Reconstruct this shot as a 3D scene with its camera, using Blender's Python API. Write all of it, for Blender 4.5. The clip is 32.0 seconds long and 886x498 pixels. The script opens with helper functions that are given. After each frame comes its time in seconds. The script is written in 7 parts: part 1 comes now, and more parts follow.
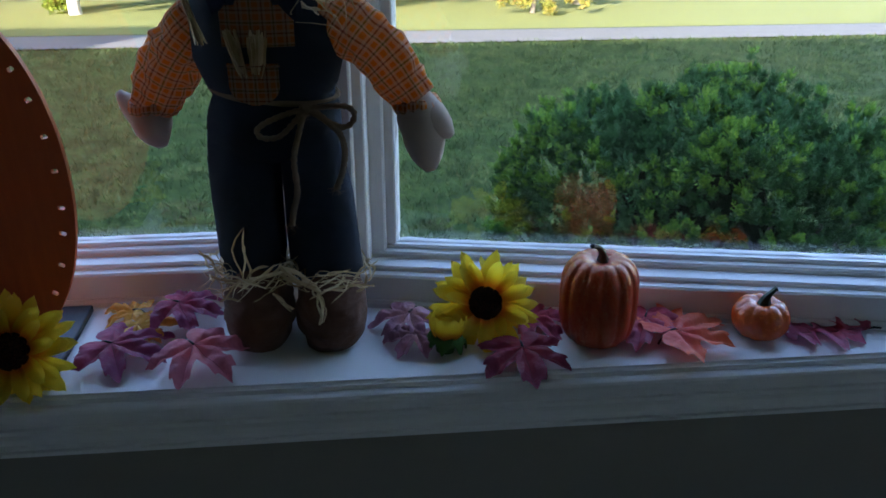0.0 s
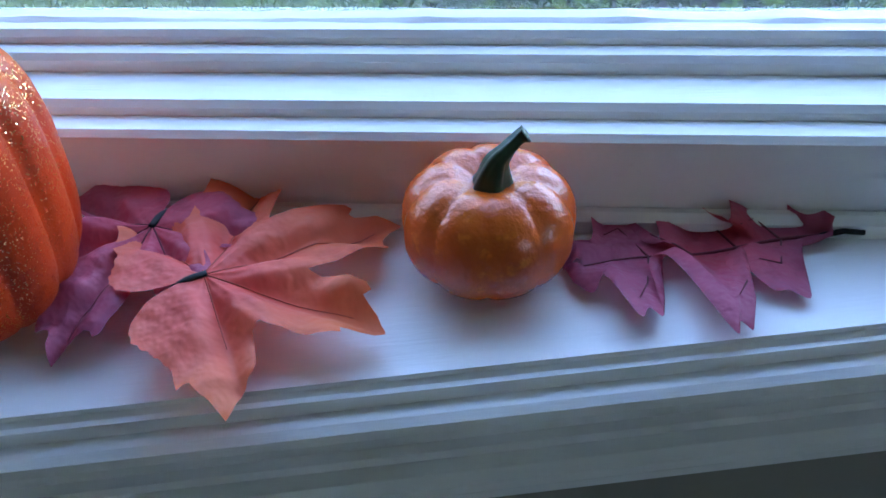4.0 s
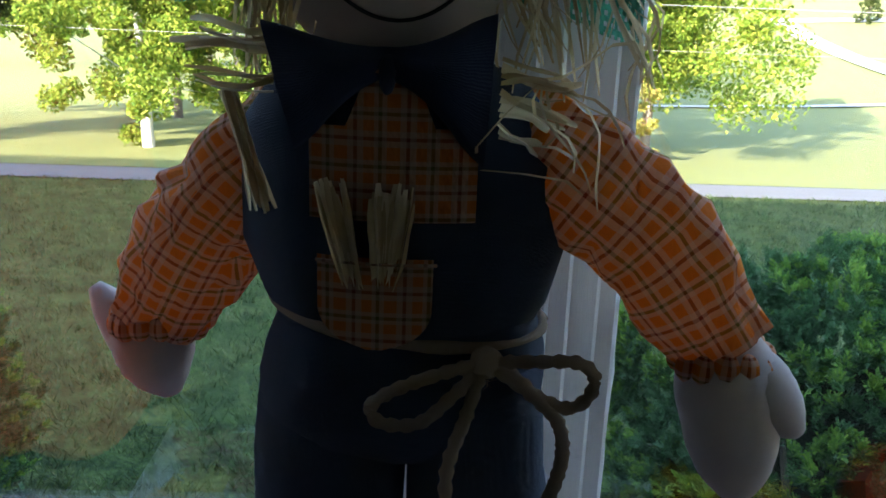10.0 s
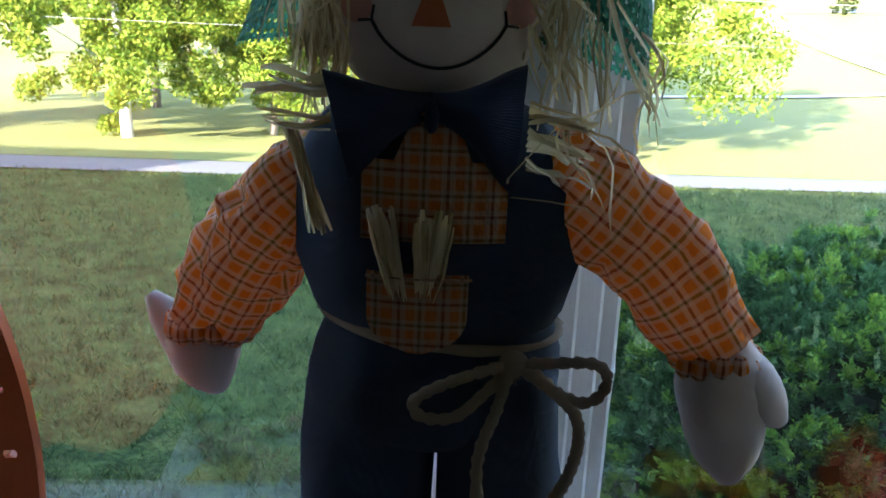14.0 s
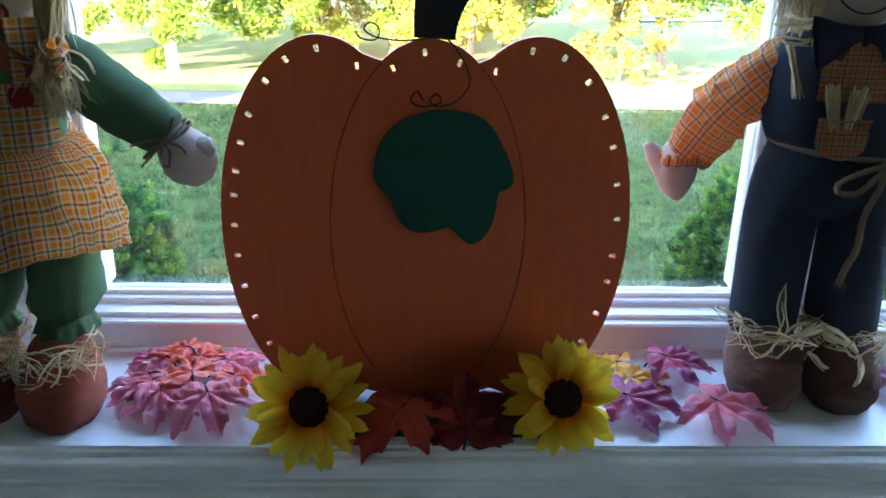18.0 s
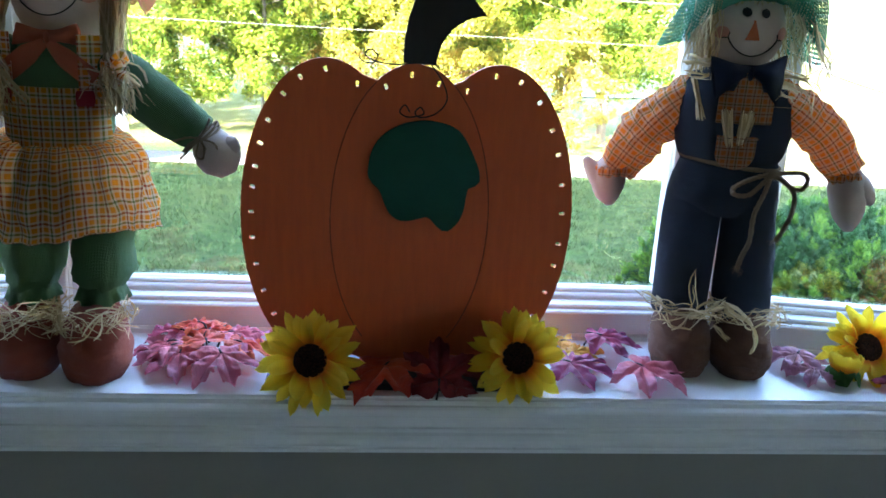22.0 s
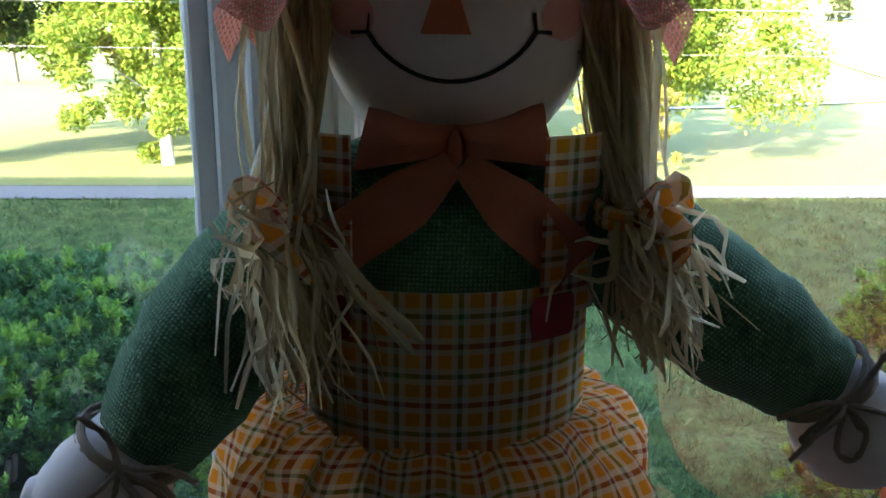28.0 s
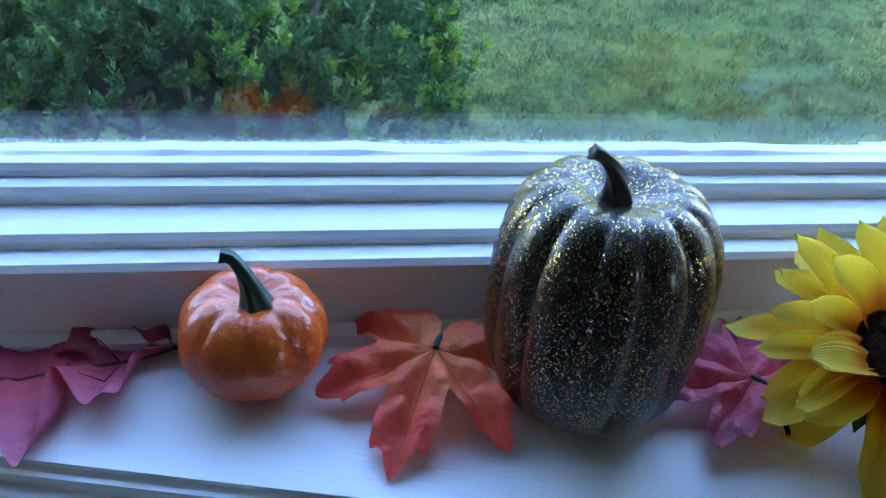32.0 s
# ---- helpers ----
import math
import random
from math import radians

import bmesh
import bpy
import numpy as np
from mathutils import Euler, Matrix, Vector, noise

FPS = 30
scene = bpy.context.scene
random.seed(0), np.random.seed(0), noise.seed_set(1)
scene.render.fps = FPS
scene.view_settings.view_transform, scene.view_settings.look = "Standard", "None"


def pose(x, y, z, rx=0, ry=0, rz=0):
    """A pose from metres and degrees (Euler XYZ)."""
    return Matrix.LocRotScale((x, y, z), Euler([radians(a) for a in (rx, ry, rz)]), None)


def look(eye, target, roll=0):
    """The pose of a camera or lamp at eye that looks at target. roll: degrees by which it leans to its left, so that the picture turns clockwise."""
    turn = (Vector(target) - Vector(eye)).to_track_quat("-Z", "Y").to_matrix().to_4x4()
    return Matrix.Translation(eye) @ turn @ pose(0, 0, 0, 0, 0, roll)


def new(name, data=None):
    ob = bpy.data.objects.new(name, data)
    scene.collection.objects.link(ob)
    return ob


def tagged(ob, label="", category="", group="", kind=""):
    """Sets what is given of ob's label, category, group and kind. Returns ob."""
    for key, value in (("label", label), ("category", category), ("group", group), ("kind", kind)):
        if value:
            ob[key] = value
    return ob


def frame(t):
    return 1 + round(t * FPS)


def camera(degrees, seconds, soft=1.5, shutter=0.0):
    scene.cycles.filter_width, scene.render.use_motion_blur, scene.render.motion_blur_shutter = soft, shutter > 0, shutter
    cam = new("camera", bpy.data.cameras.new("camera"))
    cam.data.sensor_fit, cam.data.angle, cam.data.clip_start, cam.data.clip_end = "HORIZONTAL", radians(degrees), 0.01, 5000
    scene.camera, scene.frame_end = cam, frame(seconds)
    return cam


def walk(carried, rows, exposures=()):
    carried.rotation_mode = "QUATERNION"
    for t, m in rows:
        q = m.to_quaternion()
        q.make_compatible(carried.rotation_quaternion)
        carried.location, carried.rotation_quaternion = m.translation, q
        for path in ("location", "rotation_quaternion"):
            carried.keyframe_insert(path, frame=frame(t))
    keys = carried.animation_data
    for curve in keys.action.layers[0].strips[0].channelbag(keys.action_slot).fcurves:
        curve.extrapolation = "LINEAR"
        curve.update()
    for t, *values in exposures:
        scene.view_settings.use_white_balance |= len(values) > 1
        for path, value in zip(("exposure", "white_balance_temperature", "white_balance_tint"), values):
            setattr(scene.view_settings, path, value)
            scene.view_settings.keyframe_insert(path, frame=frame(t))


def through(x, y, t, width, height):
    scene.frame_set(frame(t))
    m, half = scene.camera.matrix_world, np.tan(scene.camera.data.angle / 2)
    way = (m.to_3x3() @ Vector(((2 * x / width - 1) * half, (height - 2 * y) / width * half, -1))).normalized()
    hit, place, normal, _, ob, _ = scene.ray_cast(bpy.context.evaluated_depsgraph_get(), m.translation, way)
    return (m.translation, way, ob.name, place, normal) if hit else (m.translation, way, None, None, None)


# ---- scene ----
cam = camera(55.3, 32.0, soft=1.6)
PATH = [
    (0, (0.503, -0.747, 0.508), (0.679, 1.05, -0.352), 0.2),
    (0.5, (0.521, -0.743, 0.495), (0.695, 1.059, -0.356), -0.1),
    (1, (0.561, -0.698, 0.461), (0.733, 1.103, -0.392), -0.8),
    (1.5, (0.703, -0.561, 0.406), (0.89, 1.251, -0.419), -1.2),
    (2, (0.785, -0.381, 0.367), (1.065, 1.301, -0.678), 2.2),
    (2.5, (0.877, -0.259, 0.316), (1.051, 1.24, -0.997), -1.6),
    (4.5, (0.906, -0.187, 0.207), (1.039, 1.362, -1.051), -1.6),
    (5, (0.84, -0.19, 0.211), (0.946, 1.384, -1.019), -0.8),
    (5.5, (0.785, -0.194, 0.219), (0.897, 1.406, -0.976), 0.9),
    (6, (0.735, -0.232, 0.244), (0.848, 1.388, -0.924), 2.1),
    (6.5, (0.659, -0.264, 0.274), (0.801, 1.375, -0.862), 3.0),
    (7, (0.575, -0.292, 0.282), (0.731, 1.366, -0.827), 3.8),
    (7.5, (0.493, -0.293, 0.286), (0.641, 1.4, -0.767), 3.9),
    (8, (0.439, -0.288, 0.29), (0.579, 1.43, -0.725), 3.8),
    (8.5, (0.416, -0.275, 0.321), (0.539, 1.485, -0.621), 2.6),
    (9, (0.409, -0.27, 0.359), (0.522, 1.573, -0.408), 1.7),
    (9.5, (0.415, -0.272, 0.394), (0.500, 1.621, -0.245), 2.2),
    (10, (0.417, -0.266, 0.421), (0.478, 1.656, -0.128), 2.1),
    (10.5, (0.418, -0.254, 0.450), (0.472, 1.673, -0.081), 2.0),
    (11, (0.413, -0.254, 0.461), (0.488, 1.697, 0.029), 2.0),
    (11.5, (0.409, -0.270, 0.469), (0.478, 1.700, 0.130), 1.8),
    (12, (0.411, -0.279, 0.482), (0.474, 1.684, 0.105), 2.1),
    (12.5, (0.411, -0.288, 0.484), (0.488, 1.681, 0.141), 2.1),
    (13, (0.412, -0.295, 0.486), (0.491, 1.674, 0.142), 2.2),
    (13.5, (0.408, -0.299, 0.485), (0.498, 1.648, 0.033), 3.1),
    (14, (0.389, -0.312, 0.447), (0.499, 1.602, -0.124), 2.4),
    (14.5, (0.367, -0.335, 0.399), (0.487, 1.547, -0.266), 1.6),
    (15, (0.33, -0.337, 0.363), (0.489, 1.508, -0.392), 2.4),
    (15.5, (0.244, -0.368, 0.352), (0.415, 1.455, -0.452), 3.6),
    (17.5, (-0.006, -0.725, 0.473), (0.024, 1.118, -0.303), 1.8),
    (18, (-0.009, -0.71, 0.489), (0.058, 1.152, -0.237), 1.2),
    (18.5, (0.006, -0.697, 0.518), (0.099, 1.226, -0.024), -0.3),
    (19, (0.004, -0.713, 0.531), (0.127, 1.207, -0.014), -0.2),
    (19.5, (0.0, -0.753, 0.509), (0.141, 1.162, -0.052), -0.3),
    (20, (-0.017, -0.753, 0.466), (0.143, 1.162, -0.088), -0.2),
    (20.5, (-0.019, -0.78, 0.457), (0.157, 1.134, -0.094), 0.0),
    (21, (-0.025, -0.807, 0.453), (0.168, 1.106, -0.097), 0.8),
    (21.5, (-0.03, -0.858, 0.462), (0.175, 1.048, -0.111), 2.1),
    (22, (-0.057, -0.921, 0.462), (0.141, 0.986, -0.106), 3.3),
    (22.5, (-0.145, -0.903, 0.477), (-0.116, 0.998, -0.145), 2.1),
    (23, (-0.29, -0.801, 0.465), (-0.274, 1.105, -0.142), 0.8),
    (23.5, (-0.37, -0.694, 0.485), (-0.334, 1.211, -0.121), 0.1),
    (24, (-0.387, -0.544, 0.498), (-0.313, 1.366, -0.090), -0.1),
    (24.5, (-0.393, -0.408, 0.477), (-0.279, 1.509, -0.080), 0.6),
    (25, (-0.408, -0.305, 0.471), (-0.310, 1.611, -0.093), 1.5),
    (25.5, (-0.422, -0.263, 0.487), (-0.314, 1.658, -0.061), 1.8),
    (27.5, (-0.420, -0.240, 0.466), (-0.269, 1.704, 0.017), 0.9),
    (28, (-0.426, -0.246, 0.444), (-0.307, 1.678, -0.088), 0.7),
    (28.5, (-0.440, -0.292, 0.377), (-0.332, 1.649, -0.095), -0.2),
    (29, (-0.429, -0.309, 0.363), (-0.434, 1.556, -0.36), 0.2),
    (29.5, (-0.503, -0.293, 0.314), (-0.495, 1.527, -0.515), 0.5),
    (30, (-0.574, -0.24, 0.265), (-0.56, 1.508, -0.708), 2.1),
    (30.5, (-0.639, -0.19, 0.235), (-0.617, 1.488, -0.853), 2.5),
    (31, (-0.703, -0.177, 0.236), (-0.693, 1.499, -0.855), 2.5),
    (31.5, (-0.775, -0.176, 0.245), (-0.748, 1.471, -0.889), 4.6),
    (32, (-0.85, -0.194, 0.253), (-0.892, 1.443, -0.895), 5.4),
]
EXPOSURES = [
    (0.0, 3.1), (1.0, 3.55), (2.0, 4.4), (2.6, 4.4), (5.0, 4.25), (6.0, 4.4), (7.0, 4.35), (8.0, 5.05), (9.0, 4.75), (10.0, 3.35), (11.0, 3.3), (13.0, 3.4), (14.0, 3.75),
    (15.0, 4.6), (18.0, 4.75), (18.3, 4.35), (18.7, 3.0), (19.0, 2.85), (20.0, 4.4), (21.0, 4.5), (22.0, 4.95), (23.0, 4.0), (24.0, 3.35), (25.0, 3.65), (28.0, 3.95),
    (29.0, 4.85), (30.0, 4.35), (31.0, 4.35), (32.0, 4.35),
]


def warmth(t):
    """The camera's white balance drifts cooler towards the end."""
    return 5950.0 if t < 28.5 else 5700.0 if t < 29.5 else 5400.0


walk(cam, [(t, look(eye, target, roll)) for t, eye, target, roll in PATH], [(t, stops, warmth(t), 21.0) for t, stops in EXPOSURES])

# ---- light ----
SUN_EL, SUN_AZ = radians(21), radians(-32)          # low sun behind the house, from the left
light_way = Vector((-math.sin(SUN_AZ) * math.cos(SUN_EL), math.cos(SUN_AZ) * math.cos(SUN_EL), -math.sin(SUN_EL)))
world = bpy.data.worlds.new("sky")
scene.world = world
world.use_nodes = True
wn = world.node_tree.nodes
sky = wn.new("ShaderNodeTexSky")
sky.sky_type, sky.sun_disc = "NISHITA", False
sky.sun_elevation, sky.sun_rotation = SUN_EL, math.atan2(-light_way.x, -light_way.y)
wn["Background"].inputs["Strength"].default_value = 0.15
world.node_tree.links.new(sky.outputs[0], wn["Background"].inputs["Color"])
sun_data = bpy.data.lights.new("sun", "SUN")
sun_data.energy, sun_data.angle, sun_data.color = 3.5, radians(0.6), (1.0, 0.9, 0.74)
sun = new("sun", sun_data)
sun.matrix_world = look((0, 0, 30), Vector((0, 0, 30)) + light_way)


# ---- materials ----
class Nodes:
    """A small builder of one node material."""

    def __init__(self, name, rough=0.6, metal=0.0):
        self.mat = bpy.data.materials.new(name)
        self.mat.use_nodes = True
        self.tree = self.mat.node_tree
        self.bsdf = self.tree.nodes["Principled BSDF"]
        self.out = self.tree.nodes["Material Output"]
        self.bsdf.inputs["Roughness"].default_value = rough
        self.bsdf.inputs["Metallic"].default_value = metal

    def node(self, kind, **inputs):
        n = self.tree.nodes.new(kind)
        for key, value in inputs.items():
            self.feed(n.inputs[key.replace("_", " ")], value)
        return n

    def feed(self, socket, value):
        if isinstance(value, bpy.types.NodeSocket):
            self.tree.links.new(value, socket)
        else:
            socket.default_value = value

    def coords(self, kind="Object"):
        return self.node("ShaderNodeTexCoord").outputs[kind]

    def mapped(self, scale, kind="Object"):
        m = self.node("ShaderNodeMapping", Vector=self.coords(kind))
        m.inputs["Scale"].default_value = scale if not isinstance(scale, (int, float)) else (scale,) * 3
        return m.outputs[0]

    def noise(self, scale, detail=4.0, vector=None, rough=0.6):
        n = self.node("ShaderNodeTexNoise", Scale=scale, Detail=detail, Roughness=rough, Vector=vector or self.coords())
        return n.outputs["Fac"]

    def ramp(self, fac, stops, mode="LINEAR"):
        r = self.node("ShaderNodeValToRGB", Fac=fac)
        r.color_ramp.interpolation = mode
        e = r.color_ramp.elements
        while len(e) < len(stops):
            e.new(0.5)
        for el, (p, c) in zip(e, stops):
            el.position, el.color = p, (*c, 1.0)
        return r.outputs["Color"]

    def mix(self, fac, a, b, blend="MIX"):
        n = self.node("ShaderNodeMix")
        n.data_type, n.blend_type = "RGBA", blend
        self.feed(n.inputs[0], fac)
        self.feed(n.inputs[6], a if isinstance(a, bpy.types.NodeSocket) else (*a, 1.0))
        self.feed(n.inputs[7], b if isinstance(b, bpy.types.NodeSocket) else (*b, 1.0))
        return n.outputs[2]

    def math(self, op, a, b=0.0):
        n = self.node("ShaderNodeMath")
        n.operation = op
        self.feed(n.inputs[0], a)
        self.feed(n.inputs[1], b)
        return n.outputs[0]

    def bump(self, height, strength=0.3, distance=0.002):
        n = self.node("ShaderNodeBump", Height=height, Strength=strength, Distance=distance)
        self.feed(self.bsdf.inputs["Normal"], n.outputs[0])

    def color(self, c):
        self.feed(self.bsdf.inputs["Base Color"], c if isinstance(c, bpy.types.NodeSocket) else (*c, 1.0))

    def rough(self, v):
        self.feed(self.bsdf.inputs["Roughness"], v)

    def see_through(self, color, amount):
        """Light that shines through a thin cloth, petal or leaf."""
        t = self.node("ShaderNodeBsdfTranslucent")
        self.feed(t.inputs["Color"], color if isinstance(color, bpy.types.NodeSocket) else (*color, 1.0))
        m = self.node("ShaderNodeMixShader")
        m.inputs[0].default_value = amount
        self.tree.links.new(self.bsdf.outputs[0], m.inputs[1])
        self.tree.links.new(t.outputs[0], m.inputs[2])
        self.tree.links.new(m.outputs[0], self.out.inputs["Surface"])


def painted_wood(name, tint=(0.84, 0.84, 0.83), along=(1, 12, 12)):
    n = Nodes(name, 0.38)
    grain = n.noise(38, 5, n.mapped(along), 0.65)
    stain = n.noise(5, 3)
    dirt = n.noise(60, 6)
    c = n.mix(n.ramp(stain, [(0.35, (0, 0, 0)), (0.75, (1, 1, 1))]), tint, tuple(v * 0.93 for v in tint))
    c = n.mix(n.ramp(dirt, [(0.68, (0, 0, 0)), (0.8, (0.5, 0.5, 0.5))]), c, (0.5, 0.48, 0.44))
    n.color(c)
    n.rough(n.ramp(grain, [(0.3, (0.3, 0.3, 0.3)), (0.7, (0.46, 0.46, 0.46))]))
    n.bump(grain, 0.22, 0.0015)
    return n.mat


def plain(name, c, rough=0.6, metal=0.0, vary=0.2, scale=40, bump=0.15):
    n = Nodes(name, rough, metal)
    k = n.noise(scale, 5)
    n.color(n.mix(k, tuple(v * (1 - vary) for v in c), tuple(min(1, v * (1 + vary)) for v in c)))
    if bump:
        n.bump(n.noise(scale * 4, 4), bump, 0.001)
    return n.mat


def glass_material():
    n = Nodes("window_glass", 0.0)
    clear = n.node("ShaderNodeBsdfTransparent")
    clear.inputs[0].default_value = (0.95, 0.97, 0.96, 1)
    gloss = n.node("ShaderNodeBsdfGlossy", Roughness=0.0)
    face = n.node("ShaderNodeLayerWeight", Blend=0.5).outputs["Facing"]
    fres = n.math("ADD", n.math("MULTIPLY", n.math("POWER", face, 5.0), 0.9), 0.098)
    m = n.node("ShaderNodeMixShader")
    n.tree.links.new(fres, m.inputs[0])
    n.tree.links.new(clear.outputs[0], m.inputs[1])
    n.tree.links.new(gloss.outputs[0], m.inputs[2])
    n.tree.links.new(m.outputs[0], n.out.inputs["Surface"])
    return n.mat


M_WHITE = painted_wood("white_paint")
M_WHITE_UP = painted_wood("white_paint_upright", along=(12, 12, 1))
M_GLASS = glass_material()
M_WALL = plain("wall_paint", (0.27, 0.255, 0.21), 0.75, vary=0.06, scale=8, bump=0.1)
M_CEIL = plain("ceiling_paint", (0.7, 0.69, 0.66), 0.8, vary=0.04, scale=6)
M_FLOOR = plain("floor_carpet", (0.3, 0.26, 0.21), 0.9, vary=0.35, scale=9)
M_BRICK = plain("house_brick", (0.3, 0.16, 0.12), 0.85, vary=0.3, scale=14)
M_ROOF = plain("roof_shingle", (0.09, 0.085, 0.08), 0.9, vary=0.3, scale=20)


# ---- builders ----
def mesh_of(name, bm, mats, smooth=False):
    me = bpy.data.meshes.new(name)
    bm.normal_update()
    bm.to_mesh(me)
    bm.free()
    for m in mats if isinstance(mats, (list, tuple)) else [mats]:
        me.materials.append(m)
    if smooth:
        me.polygons.foreach_set("use_smooth", [True] * len(me.polygons))
    return me


def part(name, bm, mats, parent=None, label="", smooth=False):
    ob = new(name, mesh_of(name, bm, mats, smooth))
    if parent is not None:
        ob.parent = parent
    if label:
        tagged(ob, label)
    return ob


def thing(name, label, category, m=None, group="", kind=""):
    ob = new(name)
    ob.empty_display_size = 0.02
    if m is not None:
        ob.matrix_world = m
    return tagged(ob, label, category, group, kind)


def box(bm, x0, x1, y0, y1, z0, z1, bevel=0.0, m=None, mat=0):
    """A box with eased edges, added to bm."""
    r = bmesh.ops.create_cube(bm, size=1.0)
    vs = r["verts"]
    for v in vs:
        v.co = Vector(((x0 + x1) / 2 + v.co.x * (x1 - x0), (y0 + y1) / 2 + v.co.y * (y1 - y0), (z0 + z1) / 2 + v.co.z * (z1 - z0)))
    if m is not None:
        for v in vs:
            v.co = m @ v.co
    faces = {f for v in vs for f in v.link_faces}
    for f in faces:
        f.material_index = mat
    if bevel:
        edges = {e for f in faces for e in f.edges}
        bmesh.ops.bevel(bm, geom=list(edges), offset=bevel, segments=1, affect="EDGES")
    return vs


def box_part(name, x0, x1, y0, y1, z0, z1, mat, parent, bevel=0.0015, label=""):
    bm = bmesh.new()
    box(bm, x0, x1, y0, y1, z0, z1, bevel)
    return part(name, bm, mat, parent, label)


def from_lists(name, verts, faces, mats, parent=None, smooth=False, label="", index=None):
    me = bpy.data.meshes.new(name)
    me.from_pydata(verts, [], faces)
    for m in mats if isinstance(mats, (list, tuple)) else [mats]:
        me.materials.append(m)
    if index is not None:
        me.polygons.foreach_set("material_index", index)
    if smooth:
        me.polygons.foreach_set("use_smooth", [True] * len(me.polygons))
    me.update()
    ob = new(name, me)
    if parent is not None:
        ob.parent = parent
    if label:
        tagged(ob, label)
    return ob


# ---- the bow window ----
CENTER_Y, GLASS_Z, TOP_Z = 0.254, 0.060, 1.48
RIGHT, LEFT = Vector((0.540, 0.218, 0)), Vector((-0.537, 0.232, 0))
RIGHT_TURN, LEFT_TURN = -10.3, 12.5


def bay_window(name, m, length, label, ends=(True, True), drop=0.0):
    """One light of the bow window: x along the glass from 0 to length, y outwards from the glass, z up."""
    w = thing(name, label, "window", m, kind="structure")
    steps = (("apron", -0.060, 0.03, -0.030, 0.041), ("lower_ledge", -0.047, 0.024, 0.030, 0.047),
             ("upper_ledge", -0.022, 0.016, 0.040, 0.0545), ("bottom_rail", -0.011, 0.005, 0.050, GLASS_Z))
    for k, (nm, v0, v1, z0, z1) in enumerate(steps):
        side = (0.056, 0.044, 0.032, 0.014)[k]
        box_part(nm, -side, length + side, v0, v1, z0, z1, M_WHITE, w, 0.0025)
    box_part("cove", -0.05, length + 0.05, -0.067, -0.058, -0.004, 0.009, M_WHITE, w, 0.003)
    sides = (("casing", -0.060, 0.041, 0.056), ("outer_stop", -0.047, 0.029, 0.043), ("inner_stop", -0.022, 0.012, 0.031), ("stile", -0.011, 0.0, 0.0135))
    for k, (nm, v0, d0, d1) in enumerate(sides):
        z0 = (0.0412, 0.0472, 0.0547, 0.0602)[k]
        box_part(nm, -d1, -d0, v0 + 0.0005, 0.03, z0, TOP_Z + d1, M_WHITE_UP, w, 0.002)
        box_part(nm, length + d0, length + d1, v0 + 0.0005, 0.03, z0, TOP_Z + d1, M_WHITE_UP, w, 0.002)
    for k, (nm, v0, d0, d1) in enumerate(sides):
        box_part("head_" + nm, -d0, length + d0, v0 + 0.001, 0.03, TOP_Z + d0, TOP_Z + d1, M_WHITE, w, 0.002)
    pane = box_part("pane", 0.0005, length - 0.0005, 0.008, 0.012, GLASS_Z + 0.0005, TOP_Z, M_GLASS, w, 0)
    pane.visible_shadow = False
    # old putty and dried paint along the edge of the glass
    bm = bmesh.new()
    rnd = random.Random(len(label) + int(length * 1000))
    runs = ((0.0, length, lambda s, h, y: (s, y, GLASS_Z + h)), (0.06, 0.95, lambda s, h, y: (h, y, s)), (0.06, 0.95, lambda s, h, y: (length - h, y, s)))
    for a, b, at in runs:
        k = int((b - a) / 0.012)
        prev = None
        for i in range(k + 1):
            s = a + (b - a) * i / k
            h = 0.0011 + 0.0014 * rnd.random() ** 3 + 0.0005 * math.sin(s * 31 + length)
            now = [bm.verts.new(at(s, -0.0008, -0.004)), bm.verts.new(at(s, h * 0.8, 0.0005)), bm.verts.new(at(s, h, 0.0078))]
            if prev:
                for u in range(2):
                    bm.faces.new((prev[u], now[u], now[u + 1], prev[u + 1]))
            prev = now
    part("putty", bm, M_WHITE, w)
    return w


bay_window("window_1", Matrix.Translation((-0.385, CENTER_Y, 0)), 0.775, "white painted wooden bay window light with clear glass")
bay_window("window_2", Matrix.Translation(RIGHT) @ pose(0, 0, 0, 0, 0, RIGHT_TURN), 0.86, "white painted angled wooden window with clear glass")
left_len = 0.86
bay_window("window_3", Matrix.Translation(LEFT) @ pose(0, 0, 0, 0, 0, LEFT_TURN) @ Matrix.Translation((-left_len, 0, 0)), left_len,
           "white painted angled wooden window with clear glass")


def post(name, x0, x1, y0, turn):
    bm = bmesh.new()
    m = pose((x0 + x1) / 2, y0, 0, 0, 0, turn)
    w = (x1 - x0) / 2
    box(bm, -w, w, 0, 0.09, -0.03, TOP_Z + 0.06, 0.003, m)
    for s in (-0.55, 0.55):
        box(bm, s * w - 0.006, s * w + 0.006, -0.005, 0.01, -0.001, TOP_Z + 0.05, 0.002, m)
    tagged(part(name, bm, M_WHITE_UP), "white painted wooden post between two window lights", "post", kind="structure")


post("post_1", 0.444, 0.488, 0.190, -5)
post("post_2", -0.486, -0.439, 0.190, 6)

